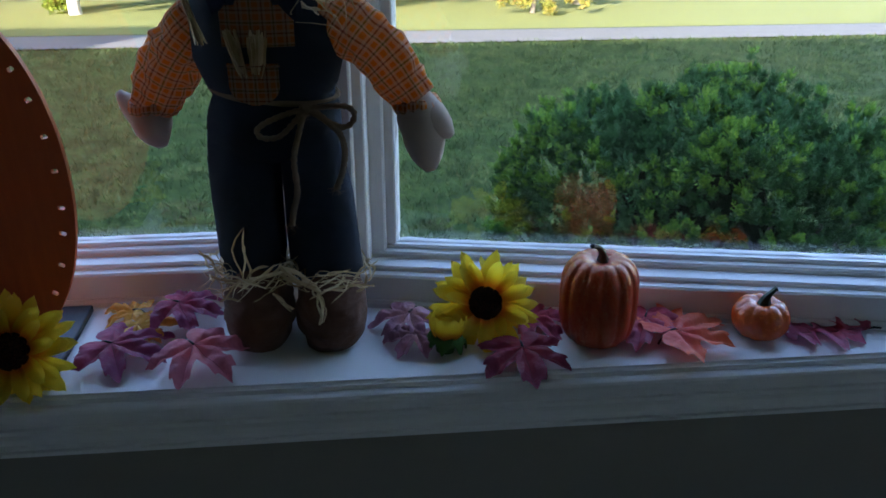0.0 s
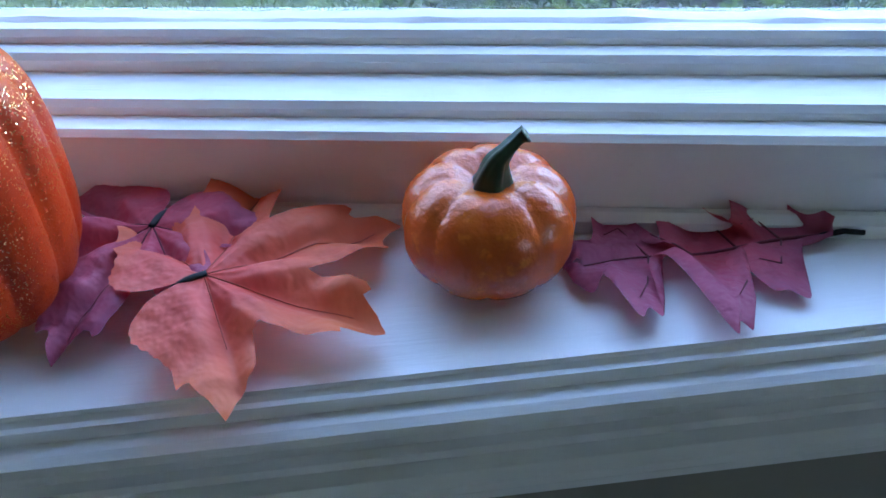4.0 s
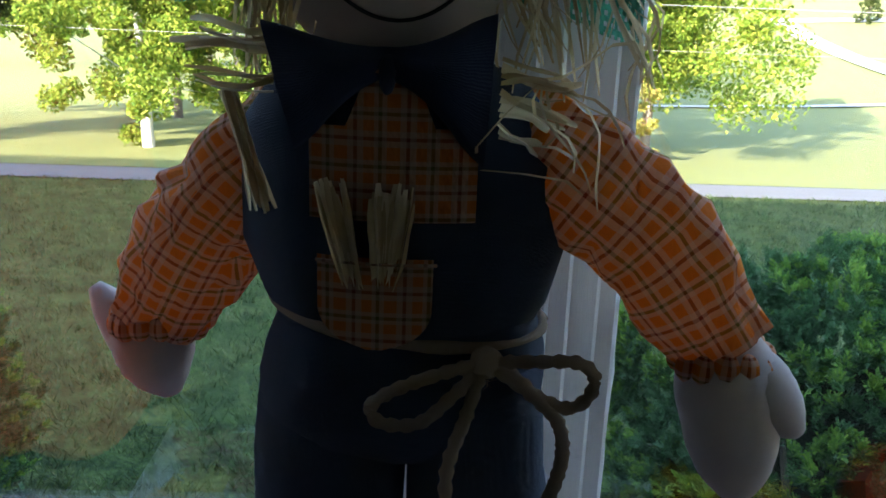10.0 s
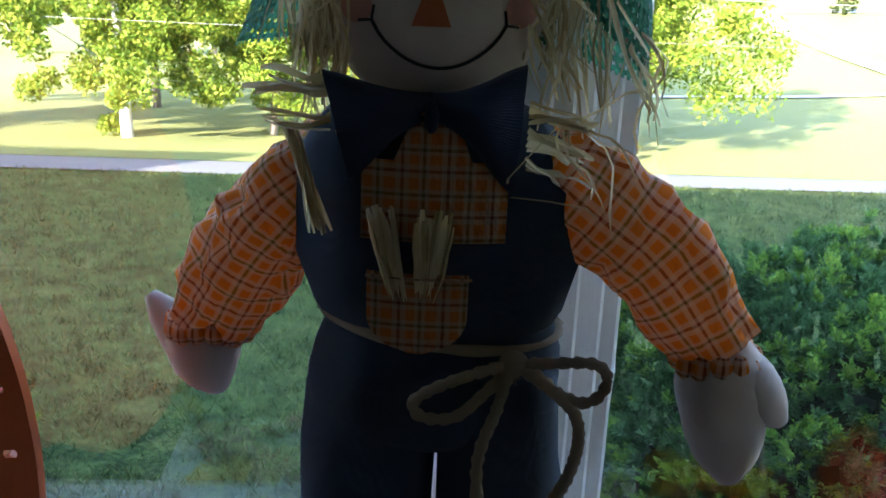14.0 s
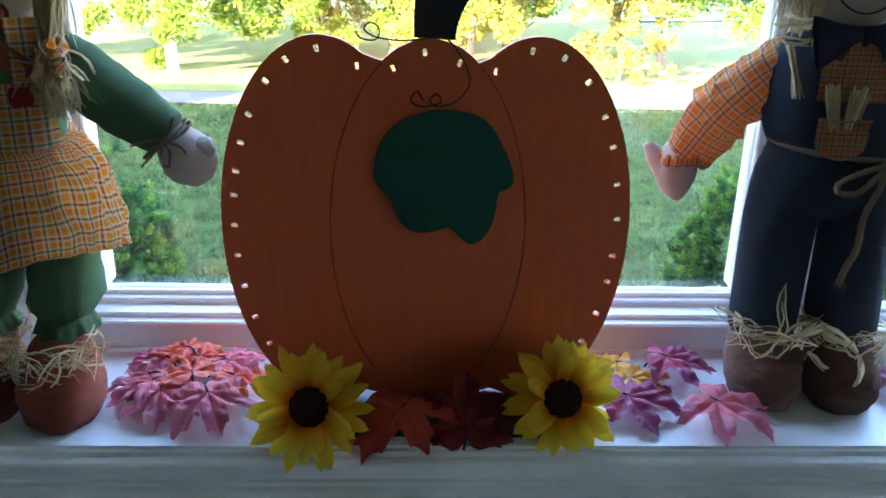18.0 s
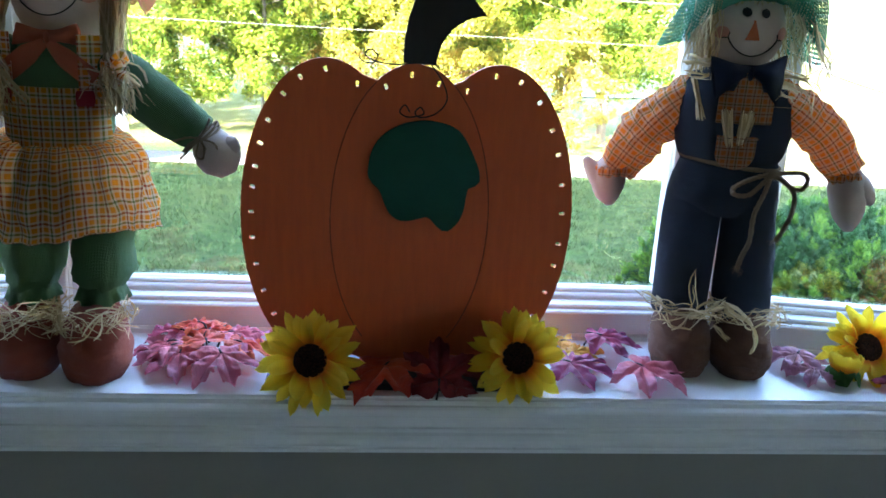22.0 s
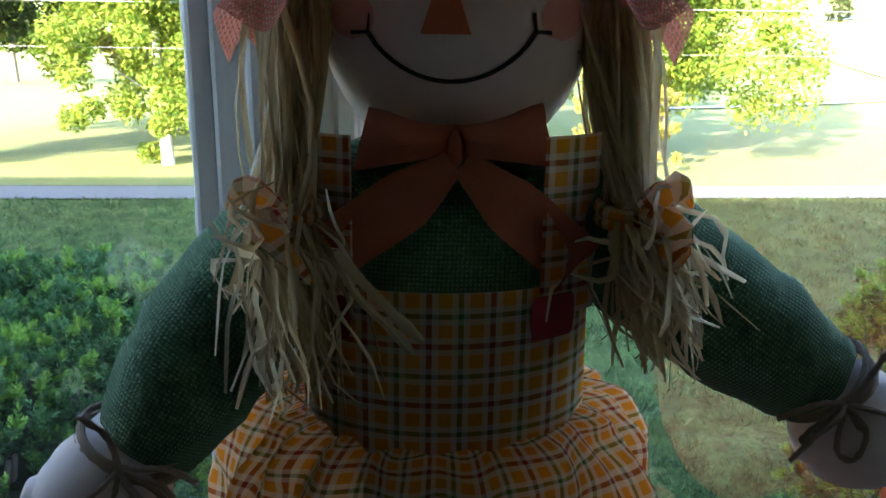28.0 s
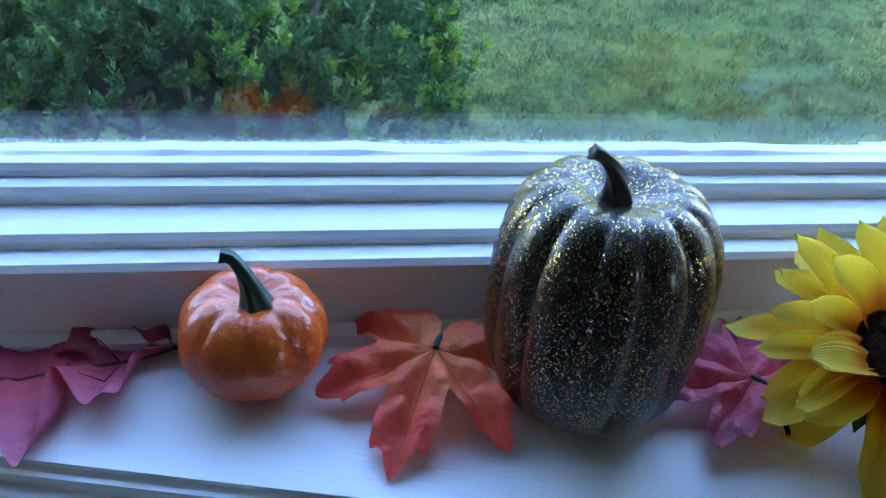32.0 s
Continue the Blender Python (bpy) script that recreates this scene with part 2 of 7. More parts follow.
# the sill: one board, its front edge straight, its back following the bow
bm = bmesh.new()
outline = [(-1.46, 0.0), (1.46, 0.0), (1.46, 0.045), (0.53, 0.235), (-0.53, 0.245), (-1.46, 0.045)]
top = [bm.verts.new((x, y, 0)) for x, y in outline]
low = [bm.verts.new((x, y, -0.022)) for x, y in outline]
bm.faces.new(top)
bm.faces.new(low[::-1])
for i in range(6):
    j = (i + 1) % 6
    bm.faces.new((low[i], low[j], top[j], top[i]))
bm.normal_update()
front = [e for e in bm.edges if abs(e.verts[0].co.y) < 1e-6 and abs(e.verts[1].co.y) < 1e-6 and abs(e.verts[0].co.z - e.verts[1].co.z) < 1e-6]
bmesh.ops.bevel(bm, geom=front, offset=0.004, segments=3, affect="EDGES")
tagged(part("sill", bm, M_WHITE), "white painted wooden window sill with brush marks", "window sill", kind="structure")


def moulding(name, profile, x0, x1, mat, label):
    """A length of trim: a profile of (y, z) points drawn along x."""
    verts = [(x, y, z) for x in (x0, x1) for y, z in profile]
    k = len(profile)
    faces = [(i, i + 1, k + i + 1, k + i) for i in range(k - 1)]
    ob = from_lists(name, verts, faces, mat)
    return tagged(ob, label, "trim", kind="structure")


moulding("trim_1", [(0.003, -0.0098), (-0.0055, -0.0102), (-0.0085, -0.0122), (-0.0095, -0.0155), (-0.0085, -0.019), (-0.005, -0.0215), (0.0005, -0.0225), (0.0005, -0.027),
                    (0.0045, -0.030), (0.0075, -0.036), (0.0082, -0.043), (0.0045, -0.0445), (0.0045, -0.049), (-0.001, -0.051), (-0.0045, -0.055), (-0.0045, -0.060), (-0.001, -0.064), (0.005, -0.0655), (0.006, -0.070), (0.003, -0.0715), (0.003, -0.076), (0.02, -0.077)],
         -1.6, 1.6, M_WHITE, "white painted moulded trim under the window sill")

# ---- the room ----
def wall(name, x0, x1, y0, y1, z0, z1, mat=M_WALL, label="plain painted wall", cat="wall"):
    bm = bmesh.new()
    box(bm, x0, x1, y0, y1, z0, z1)
    return tagged(part(name, bm, mat), label, cat, kind="structure")


FLOOR_Z, CEIL_Z = -0.82, 1.62
wall("wall_below_window", -1.5, 1.5, 0.012, 0.13, FLOOR_Z, -0.023, label="dull beige painted wall under the window")
wall("wall_north_left", -3.0, -1.5, 0.012, 0.13, FLOOR_Z, CEIL_Z)
wall("wall_north_right", 1.5, 3.0, 0.012, 0.13, FLOOR_Z, CEIL_Z)
wall("wall_over_window", -1.5, 1.5, 0.012, 0.13, 1.545, CEIL_Z)
wall("wall_west", -3.1, -3.0, -4.2, 0.13, FLOOR_Z, CEIL_Z)
# unseen window added to the east wall, away from the sun, as fill light
EY0, EY1, EZ0, EZ1 = -2.5, -1.6, 0.05, 0.95
wall("wall_east", 3.0, 3.1, -4.2, EY0, FLOOR_Z, CEIL_Z)
wall("wall_east_near", 3.0, 3.1, EY1, 0.13, FLOOR_Z, CEIL_Z)
wall("wall_east_low", 3.0, 3.1, EY0, EY1, FLOOR_Z, EZ0)
wall("wall_east_top", 3.0, 3.1, EY0, EY1, EZ1, CEIL_Z)
w = thing("fill_window", "white framed window added unseen in the side wall to light the room", "window", pose(3.05, EY0, EZ0, 0, 0, 90), kind="structure")
ln, ht = EY1 - EY0, EZ1 - EZ0
box_part("bottom_rail", 0, ln, -0.03, 0.03, 0, 0.05, M_WHITE, w)
box_part("top_rail", 0, ln, -0.03, 0.03, ht - 0.05, ht, M_WHITE, w)
for s in (0, ln / 2 - 0.025, ln - 0.05):
    box_part("stile", s, s + 0.05, -0.028, 0.028, 0.05, ht - 0.05, M_WHITE_UP, w)
box_part("pane", 0.05, ln - 0.05, -0.002, 0.002, 0.05, ht - 0.05, M_GLASS, w, 0).visible_shadow = False
wall("wall_south", -3.1, 3.1, -4.3, -4.2, FLOOR_Z, CEIL_Z)
wall("floor", -3.1, 3.1, -4.3, 0.13, FLOOR_Z - 0.1, FLOOR_Z, M_FLOOR, "beige carpet floor", "floor")
wall("ceiling", -3.1, 3.1, -4.3, 0.13, CEIL_Z, CEIL_Z + 0.1, M_CEIL, "white ceiling", "ceiling")
# the soffit over the bow, and the brick apron below it outside
bm = bmesh.new()
for z0, z1, g in ((1.545, 1.64, 0.0), (-1.7, -0.031, 0.0)):
    pts = [(-1.47, 0.131), (-1.47, 0.14), (-0.53, 0.30), (0.53, 0.30), (1.47, 0.14), (1.47, 0.131)]
    a = [bm.verts.new((x, y, z0)) for x, y in pts]
    b = [bm.verts.new((x, y, z1)) for x, y in pts]
    bm.faces.new(a[::-1])
    bm.faces.new(b)
    for i in range(6):
        j = (i + 1) % 6
        bm.faces.new((a[i], a[j], b[j], b[i]))
tagged(part("bay_base", bm, M_BRICK), "brick base and boxed head of the bow window", "wall", kind="structure")
# unseen house: long outer wall and low roof, placed to shade the lawn
bm = bmesh.new()
box(bm, -24, -3.2, -4.3, 0.13, -1.75, 1.85)
tagged(part("house_wall", bm, M_BRICK), "unseen brick house wall beside the window, placed to shade the lawn", "wall", kind="structure")
# the second, taller roof is made up to shade the road's left part
for k, (x0, x1, ridge) in enumerate(((-10.9, 3.6, 3.80), (-26.0, -10.9, 4.75))):
    roof_pts = [(0.36, 1.98 + 0.01 * k), (-2.3, ridge), (-4.9, 1.98 + 0.01 * k)]
    verts = [(x, y, z) for x in (x0, x1) for y, z in roof_pts] + [(x, y, z - 0.12) for x in (x0, x1) for y, z in roof_pts]
    faces = [(0, 3, 4, 1), (1, 4, 5, 2), (6, 7, 10, 9), (7, 8, 11, 10), (0, 6, 9, 3), (2, 5, 11, 8), (0, 1, 7, 6), (1, 2, 8, 7), (3, 9, 10, 4), (4, 10, 11, 5)]
    tagged(from_lists("roof_" + str(k + 1), verts, faces, M_ROOF), "unseen low dark shingle roof placed to shade the lawn and road", "roof", kind="structure")

# ---- outside ----
def ground_height(x, y):
    """The lawn falls gently to the road, then the course lies lower and climbs to far hills."""
    if y < 10.4:
        z = -1.45 - 0.031 * max(y, 0)
    elif y < 30:
        z = -1.772 - 0.085 * (y - 10.4)
    else:
        z = -3.44 - 0.03 * (min(y, 70) - 30)
    if y > 60:
        z += 0.0006 * (min(y, 260) - 60) ** 2
    if y > 30:
        z += 0.13 * (min(y, 100) - 30) * max(0.0, min(1.0, (x - 5) / 20))
    if y > 12:
        z += 0.25 * math.sin(x * 0.11 + 1.3) * min(1, (y - 12) / 15) + 0.5 * math.sin(x * 0.045 + y * 0.06) * min(1, (y - 12) / 30)
    return z


def grass_material(name, lift):
    n = Nodes(name, 0.85)
    n.bsdf.inputs["Specular IOR Level"].default_value = 0.15
    big, mid, fine = n.noise(0.22, 4), n.noise(2.2, 5), n.noise(30, 6, rough=0.75)
    tuft = n.noise(6, 6, rough=0.75)
    c = n.ramp(mid, [(0.35, (0.042, 0.088, 0.016)), (0.52, (0.075, 0.125, 0.026)), (0.68, (0.14, 0.15, 0.042))])
    c = n.mix(n.ramp(tuft, [(0.46, (0, 0, 0)), (0.55, (1, 1, 1))]), n.mix(0.75, c, (0.008, 0.03, 0.004)), c)
    c = n.mix(n.ramp(big, [(0.42, (0, 0, 0)), (0.62, (0.7, 0.7, 0.7))]), c, (0.1, 0.115, 0.025))
    c = n.mix(n.ramp(fine, [(0.42, (0, 0, 0)), (0.58, (1, 1, 1))]), n.mix(0.6, c, (0.012, 0.03, 0.004)), n.mix(0.25, c, (0.16, 0.2, 0.05)))
    c = n.mix(lift, c, (0.36, 0.36, 0.13))
    n.color(c)
    n.bump(tuft, 1.0, 0.06)
    return n.mat


M_GRASS = grass_material("grass", 0.0)
M_FAIRWAY = grass_material("dry_fairway", 0.55)
M_ROAD = plain("road_surface", (0.14, 0.135, 0.13), 0.9, vary=0.15, scale=30)
M_PATH = plain("pale_concrete", (0.46, 0.44, 0.39), 0.9, vary=0.12, scale=3)
M_BARK = plain("bark", (0.16, 0.13, 0.1), 0.9, vary=0.4, scale=25)
M_PALE_BARK = plain("pale_bark", (0.5, 0.47, 0.4), 0.85, vary=0.3, scale=18)


def axis_steps(a, b, near, grow):
    out, s, v = [a], near, a
    while v < b:
        v += s
        s *= grow
        out.append(min(v, b))
    return out


ys = axis_steps(0.132, 900, 0.5, 1.045)
half = axis_steps(0.0, 700, 0.5, 1.055)
xs = [-v for v in half[:0:-1]] + half
verts = [(x, y, ground_height(x, y)) for y in ys for x in xs]
k = len(xs)
faces = [(r * k + c, r * k + c + 1, (r + 1) * k + c + 1, (r + 1) * k + c) for r in range(len(ys) - 1) for c in range(k - 1)]
back = [(-700, -700, -1.5), (700, -700, -1.5), (700, 0.132, -1.5), (-700, 0.132, -1.5)]
n0 = len(verts)
verts += back
index = [1 if verts[f[0]][1] > 11.1 else 0 for f in faces] + [1]
faces.append((n0, n0 + 1, n0 + 2, n0 + 3))
tagged(from_lists("ground", verts, faces, [M_GRASS, M_FAIRWAY], smooth=True, index=index), "green lawn and mown golf course", "ground", kind="structure")


def strip(name, line, width, mat, label, lift=0.02):
    """A path or road that follows a line of (x, y) over the ground."""
    verts, faces = [], []
    for i, (x, y) in enumerate(line):
        a, b = line[max(i - 1, 0)], line[min(i + 1, len(line) - 1)]
        d = Vector((b[0] - a[0], b[1] - a[1])).normalized()
        for s in (-1, -0.33, 0.33, 1):
            px, py = x - d.y * s * width / 2, y + d.x * s * width / 2
            verts.append((px, py, ground_height(px, py) + lift))
    for i in range(len(line) - 1):
        for j in range(3):
            faces.append((4 * i + j, 4 * i + 4 + j, 4 * i + 5 + j, 4 * i + 1 + j))
    tagged(from_lists(name, verts, faces, mat), label, "road", kind="structure")


strip("road", [(x * 1.0, 10.62 + 0.0006 * x * x) for x in range(-60, 61)], 1.2, M_ROAD, "pale asphalt road along the lawn")
strip("cart_path", [(26.5 + 3.2 * (s / 60) ** 2, 34.0 + 0.6 * s) for s in range(0, 61)], 1.9, M_PATH, "wide pale cart path climbing the golf course", 0.09)
strip("cart_path", [(29.0 + 0.5 * s, 71.4 + 0.6 * math.sin(s * 0.1)) for s in range(0, 61)], 1.5, M_PATH, "pale cart path across the golf course", 0.09)
strip("cart_path", [(35.0 + 0.6 * s, 82.5 + 8.5 * math.sin(min(1.57, s * 0.1))) for s in range(0, 50)], 1.6, M_PATH, "pale cart path curving below the far houses", 0.09)
strip("cart_path", [(8 + 0.5 * s, 32.2 + 0.18 * s) for s in range(0, 34)], 0.6, M_PATH, "narrow pale cart path across the golf course", 0.06)


def leaf_material(name, cols, through):
    n = Nodes(name, 0.6)
    n.bsdf.inputs["Specular IOR Level"].default_value = 0.2
    rnd = n.node("ShaderNodeNewGeometry").outputs["Random Per Island"]
    c = n.ramp(rnd, [(i / (len(cols) - 1), col) for i, col in enumerate(cols)])
    n.color(c)
    n.see_through(c, through)
    return n.mat


M_LEAF_A = leaf_material("tree_leaves", [(0.08, 0.15, 0.015), (0.17, 0.26, 0.025), (0.27, 0.34, 0.04), (0.38, 0.40, 0.06)], 0.5)
M_LEAF_B = leaf_material("autumn_leaves", [(0.14, 0.19, 0.025), (0.26, 0.28, 0.035), (0.36, 0.36, 0.06), (0.44, 0.32, 0.06)], 0.5)
M_LEAF_C = leaf_material("turning_leaves", [(0.2, 0.22, 0.04), (0.34, 0.33, 0.06), (0.44, 0.38, 0.08), (0.42, 0.27, 0.08)], 0.5)
M_LEAF_D = leaf_material("dark_leaves", [(0.02, 0.04, 0.01), (0.045, 0.07, 0.016), (0.1, 0.11, 0.025)], 0.3)


def limb(verts, faces, a, b, r0, r1, sides=7):
    a, b = Vector(a), Vector(b)
    q = (b - a).to_track_quat("Z", "Y")
    n = len(verts)
    for p, r in ((a, r0), (b, r1)):
        for i in range(sides):
            t = 2 * math.pi * i / sides
            verts.append(tuple(p + q @ Vector((r * math.cos(t), r * math.sin(t), 0))))
    for i in range(sides):
        j = (i + 1) % sides
        faces.append((n + i, n + j, n + sides + j, n + sides + i))


def leaf_cards(rnd, centres, count, size, verts, faces):
    """Small folded leaves strewn about each centre (place, radius)."""
    for c, r in centres:
        for _ in range(count):
            d = Vector((rnd.gauss(0, 1), rnd.gauss(0, 1), rnd.gauss(0, 0.8)))
            d = d.normalized() * r * rnd.random() ** 0.45
            p = Vector(c) + d
            s = size * rnd.uniform(0.6, 1.4)
            q = Euler((rnd.uniform(-1.1, 1.1), rnd.uniform(-1.1, 1.1), rnd.uniform(0, 6.28))).to_quaternion()
            n = len(verts)
            for u, v, w in ((-1, 0, 0), (0, -0.55, 0.18), (1, 0, 0), (0, 0.55, 0.18)):
                verts.append(tuple(p + q @ Vector((u * s, v * s, w * s))))
            faces.append((n, n + 1, n + 2, n + 3))


def tree(x, y, height, spread, leaves, seed, bark=M_BARK, label="leafy tree by the road", count=150, size=0.058, trunk=0.09, low=0.28, clumps=170):
    """A tapered trunk, limbs that each end in clumps, and a crown of small leaves with gaps between the clumps."""
    rnd = random.Random(seed)
    z = ground_height(x, y)
    t = thing("tree", label, "tree", pose(x, y, z))
    verts, faces, crown = [], [], []
    lean = Vector((rnd.uniform(-0.06, 0.06), rnd.uniform(-0.06, 0.06), 1))
    top = lean * height * 0.9
    knots = [Vector((0, 0, -0.15)), lean * height * 0.2 + Vector((rnd.uniform(-.06, .06), 0, 0)), lean * height * 0.5, top]
    for i in range(3):
        limb(verts, faces, knots[i], knots[i + 1], trunk * (1.25, 0.9, 0.5)[i], trunk * (0.9, 0.5, 0.12)[i], 9)
    base = height * (0.10 + low * 0.6)
    for i in range(clumps):
        f = rnd.random() ** 0.9
        a = i * 2.4 + rnd.uniform(-0.5, 0.5)
        level = base + (height - base) * f
        # broad low down and domed on top, with an uneven rim
        wide = spread * 1.18 * math.sqrt(max(0.02, math.sin(math.pi * (0.2 + 0.78 * f)))) * (1 + 0.22 * noise.noise(Vector((math.cos(a) * 1.6, math.sin(a) * 1.6, f * 4 + seed))))
        reach = wide * (0.03 + 0.97 * rnd.random() ** 0.7)
        p = lean * level + Vector((math.cos(a) * reach, math.sin(a) * reach, rnd.gauss(-0.02, 0.03) * height))
        crown.append((p, spread * rnd.uniform(0.10, 0.23)))
        if i % 9 == 0:
            start = lean * max(height * 0.16, level - reach * 0.5)
            limb(verts, faces, start, start.lerp(p, 0.9), trunk * 0.24 * (1 - 0.6 * f), trunk * 0.05, 5)
    from_lists("trunk", verts, faces, bark, t, True)
    verts, faces = [], []
    leaf_cards(rnd, crown, count, size, verts, faces)
    tagged(from_lists("crown", verts, faces, leaves, t), kind="stuff")
    return t


tree(-1.9, 15.2, 5.5, 1.6, M_LEAF_A, 61, low=0.03, count=260, trunk=0.06, size=0.045)
tree(0.9, 14.6, 5.0, 1.5, M_LEAF_B, 62, low=0.03, count=260, trunk=0.06, size=0.045)
tree(1.2, 20.5, 8.5, 2.4, M_LEAF_A, 63, low=0.06, count=260, size=0.065)
tree(-5.6, 21.0, 8.0, 1.7, M_LEAF_B, 64, low=0.1, count=260, size=0.065)
tree(-4.2, 14.2, 6.8, 1.8, M_LEAF_A, 3, M_PALE_BARK, "young leafy tree with a pale sunlit trunk by the road", low=0.02, count=310, size=0.045, clumps=210)
tree(-0.5, 17.0, 8.5, 2.1, M_LEAF_B, 5, low=0.08, count=260, size=0.052)
tree(1.9, 17.5, 7.5, 1.7, M_LEAF_A, 8, trunk=0.06, low=0.06, count=260, size=0.052)
tree(3.35, 13.4, 2.2, 0.8, M_LEAF_C, 11, label="low bushy tree turning yellow beside the road", low=0.0, count=110, trunk=0.04, size=0.034, clumps=110)
tree(4.4, 14.6, 9.4, 2.35, M_LEAF_A, 12, label="wide leafy tree with drooping limbs by the road", low=0.10, trunk=0.08, count=300, size=0.048, clumps=420)
tree(-11.2, 20.0, 9.0, 3.0, M_LEAF_D, 13, low=0.25, count=260, size=0.08)
# the second of these is never in view, kept for its shadow on the fairway
tree(-9.8, 13.5, 8.0, 2.6, M_LEAF_D, 17, low=0.12, count=260, size=0.08)
tree(-2.5, 27.0, 11.0, 3.6, M_LEAF_B, 19, low=0.1, count=130, size=0.11)
tree(3.6, 30.0, 12.0, 3.6, M_LEAF_A, 23, low=0.1, count=130, size=0.11)
tree(-8.2, 35.0, 12.0, 3.2, M_LEAF_A, 29, low=0.1, count=130, size=0.12)
for k, (x, y, h) in enumerate(((-26, 60, 9), (-15, 72, 10), (-4, 75, 11), (5, 80, 10), (14, 110, 9), (34, 130, 9), (68, 186, 17), (80, 190, 19), (92, 196, 18), (103, 192, 17), (57, 180, 16), (46, 172, 14))):
    tree(x, y, h, h * 0.4, (M_LEAF_A, M_LEAF_D, M_LEAF_B)[k % 3], 40 + k, label="distant round tree on the golf course", count=60, size=0.22, trunk=0.2)
for x, y, h, sd in ((36.8, 70.6, 2.1, 91), (46.5, 84.5, 3.9, 92)):
    tree(x, y, h, h * 0.5, M_LEAF_D, sd, label="round dark shrub on the golf course", count=50, size=0.09, trunk=0.05, low=0.0, clumps=50)

# wooded hills at the end of the view
rnd = random.Random(77)
verts, faces = [], []
for i in range(420):
    x, y = rnd.uniform(-260, 260), rnd.uniform(215, 320)
    leaf_cards(rnd, [((x, y, ground_height(x, y) + rnd.uniform(3, 9)), rnd.uniform(4, 8))], 60, 1.3, verts, faces)
tagged(from_lists("far_wood", verts, faces, M_LEAF_D), "wooded hills far off", "wood", kind="stuff")


def far_house(x, y, turn, wide, label):
    z = ground_height(x, y)
    h = thing("house", label, "house", pose(x, y, z, 0, 0, turn), "far houses")
    d, t, r = wide * 0.3, wide * 0.3, wide * 0.2
    box_part("wall", -wide / 2, wide / 2, -d, d, -2, t, M_SIDING, h, 0.02)
    k = wide / 2 + 0.4
    verts = [(-k, -d - .4, t - .1), (k, -d - .4, t - .1), (k, d + .4, t - .1), (-k, d + .4, t - .1), (-k, 0, t + r), (k, 0, t + r)]
    from_lists("roof", verts, [(0, 1, 5, 4), (2, 3, 4, 5), (0, 4, 3), (1, 2, 5), (3, 2, 1, 0)], M_ROOF, h)
    for s in (-0.3, 0.0, 0.3):
        w = box_part("window", (s - 0.06) * wide, (s + 0.06) * wide, -d - 0.06, -d + 0.02, 0.35 * t, 0.8 * t, M_SIDING, h, 0.01)
        box_part("pane", (s - 0.05) * wide, (s + 0.05) * wide, -d - 0.08, -d - 0.05, 0.4 * t, 0.76 * t, M_DARKPANE, w, 0.005)


M_SIDING = plain("white_siding", (0.7, 0.69, 0.66), 0.7, vary=0.08)
M_DARKPANE = plain("dark_pane", (0.03, 0.035, 0.04), 0.15, vary=0.1, bump=0)
far_house(71.8, 167, 12, 6.5, "small white house with a dark roof on the far hill")
far_house(95.0, 173, -8, 8, "small white house with a dark roof on the far hill")


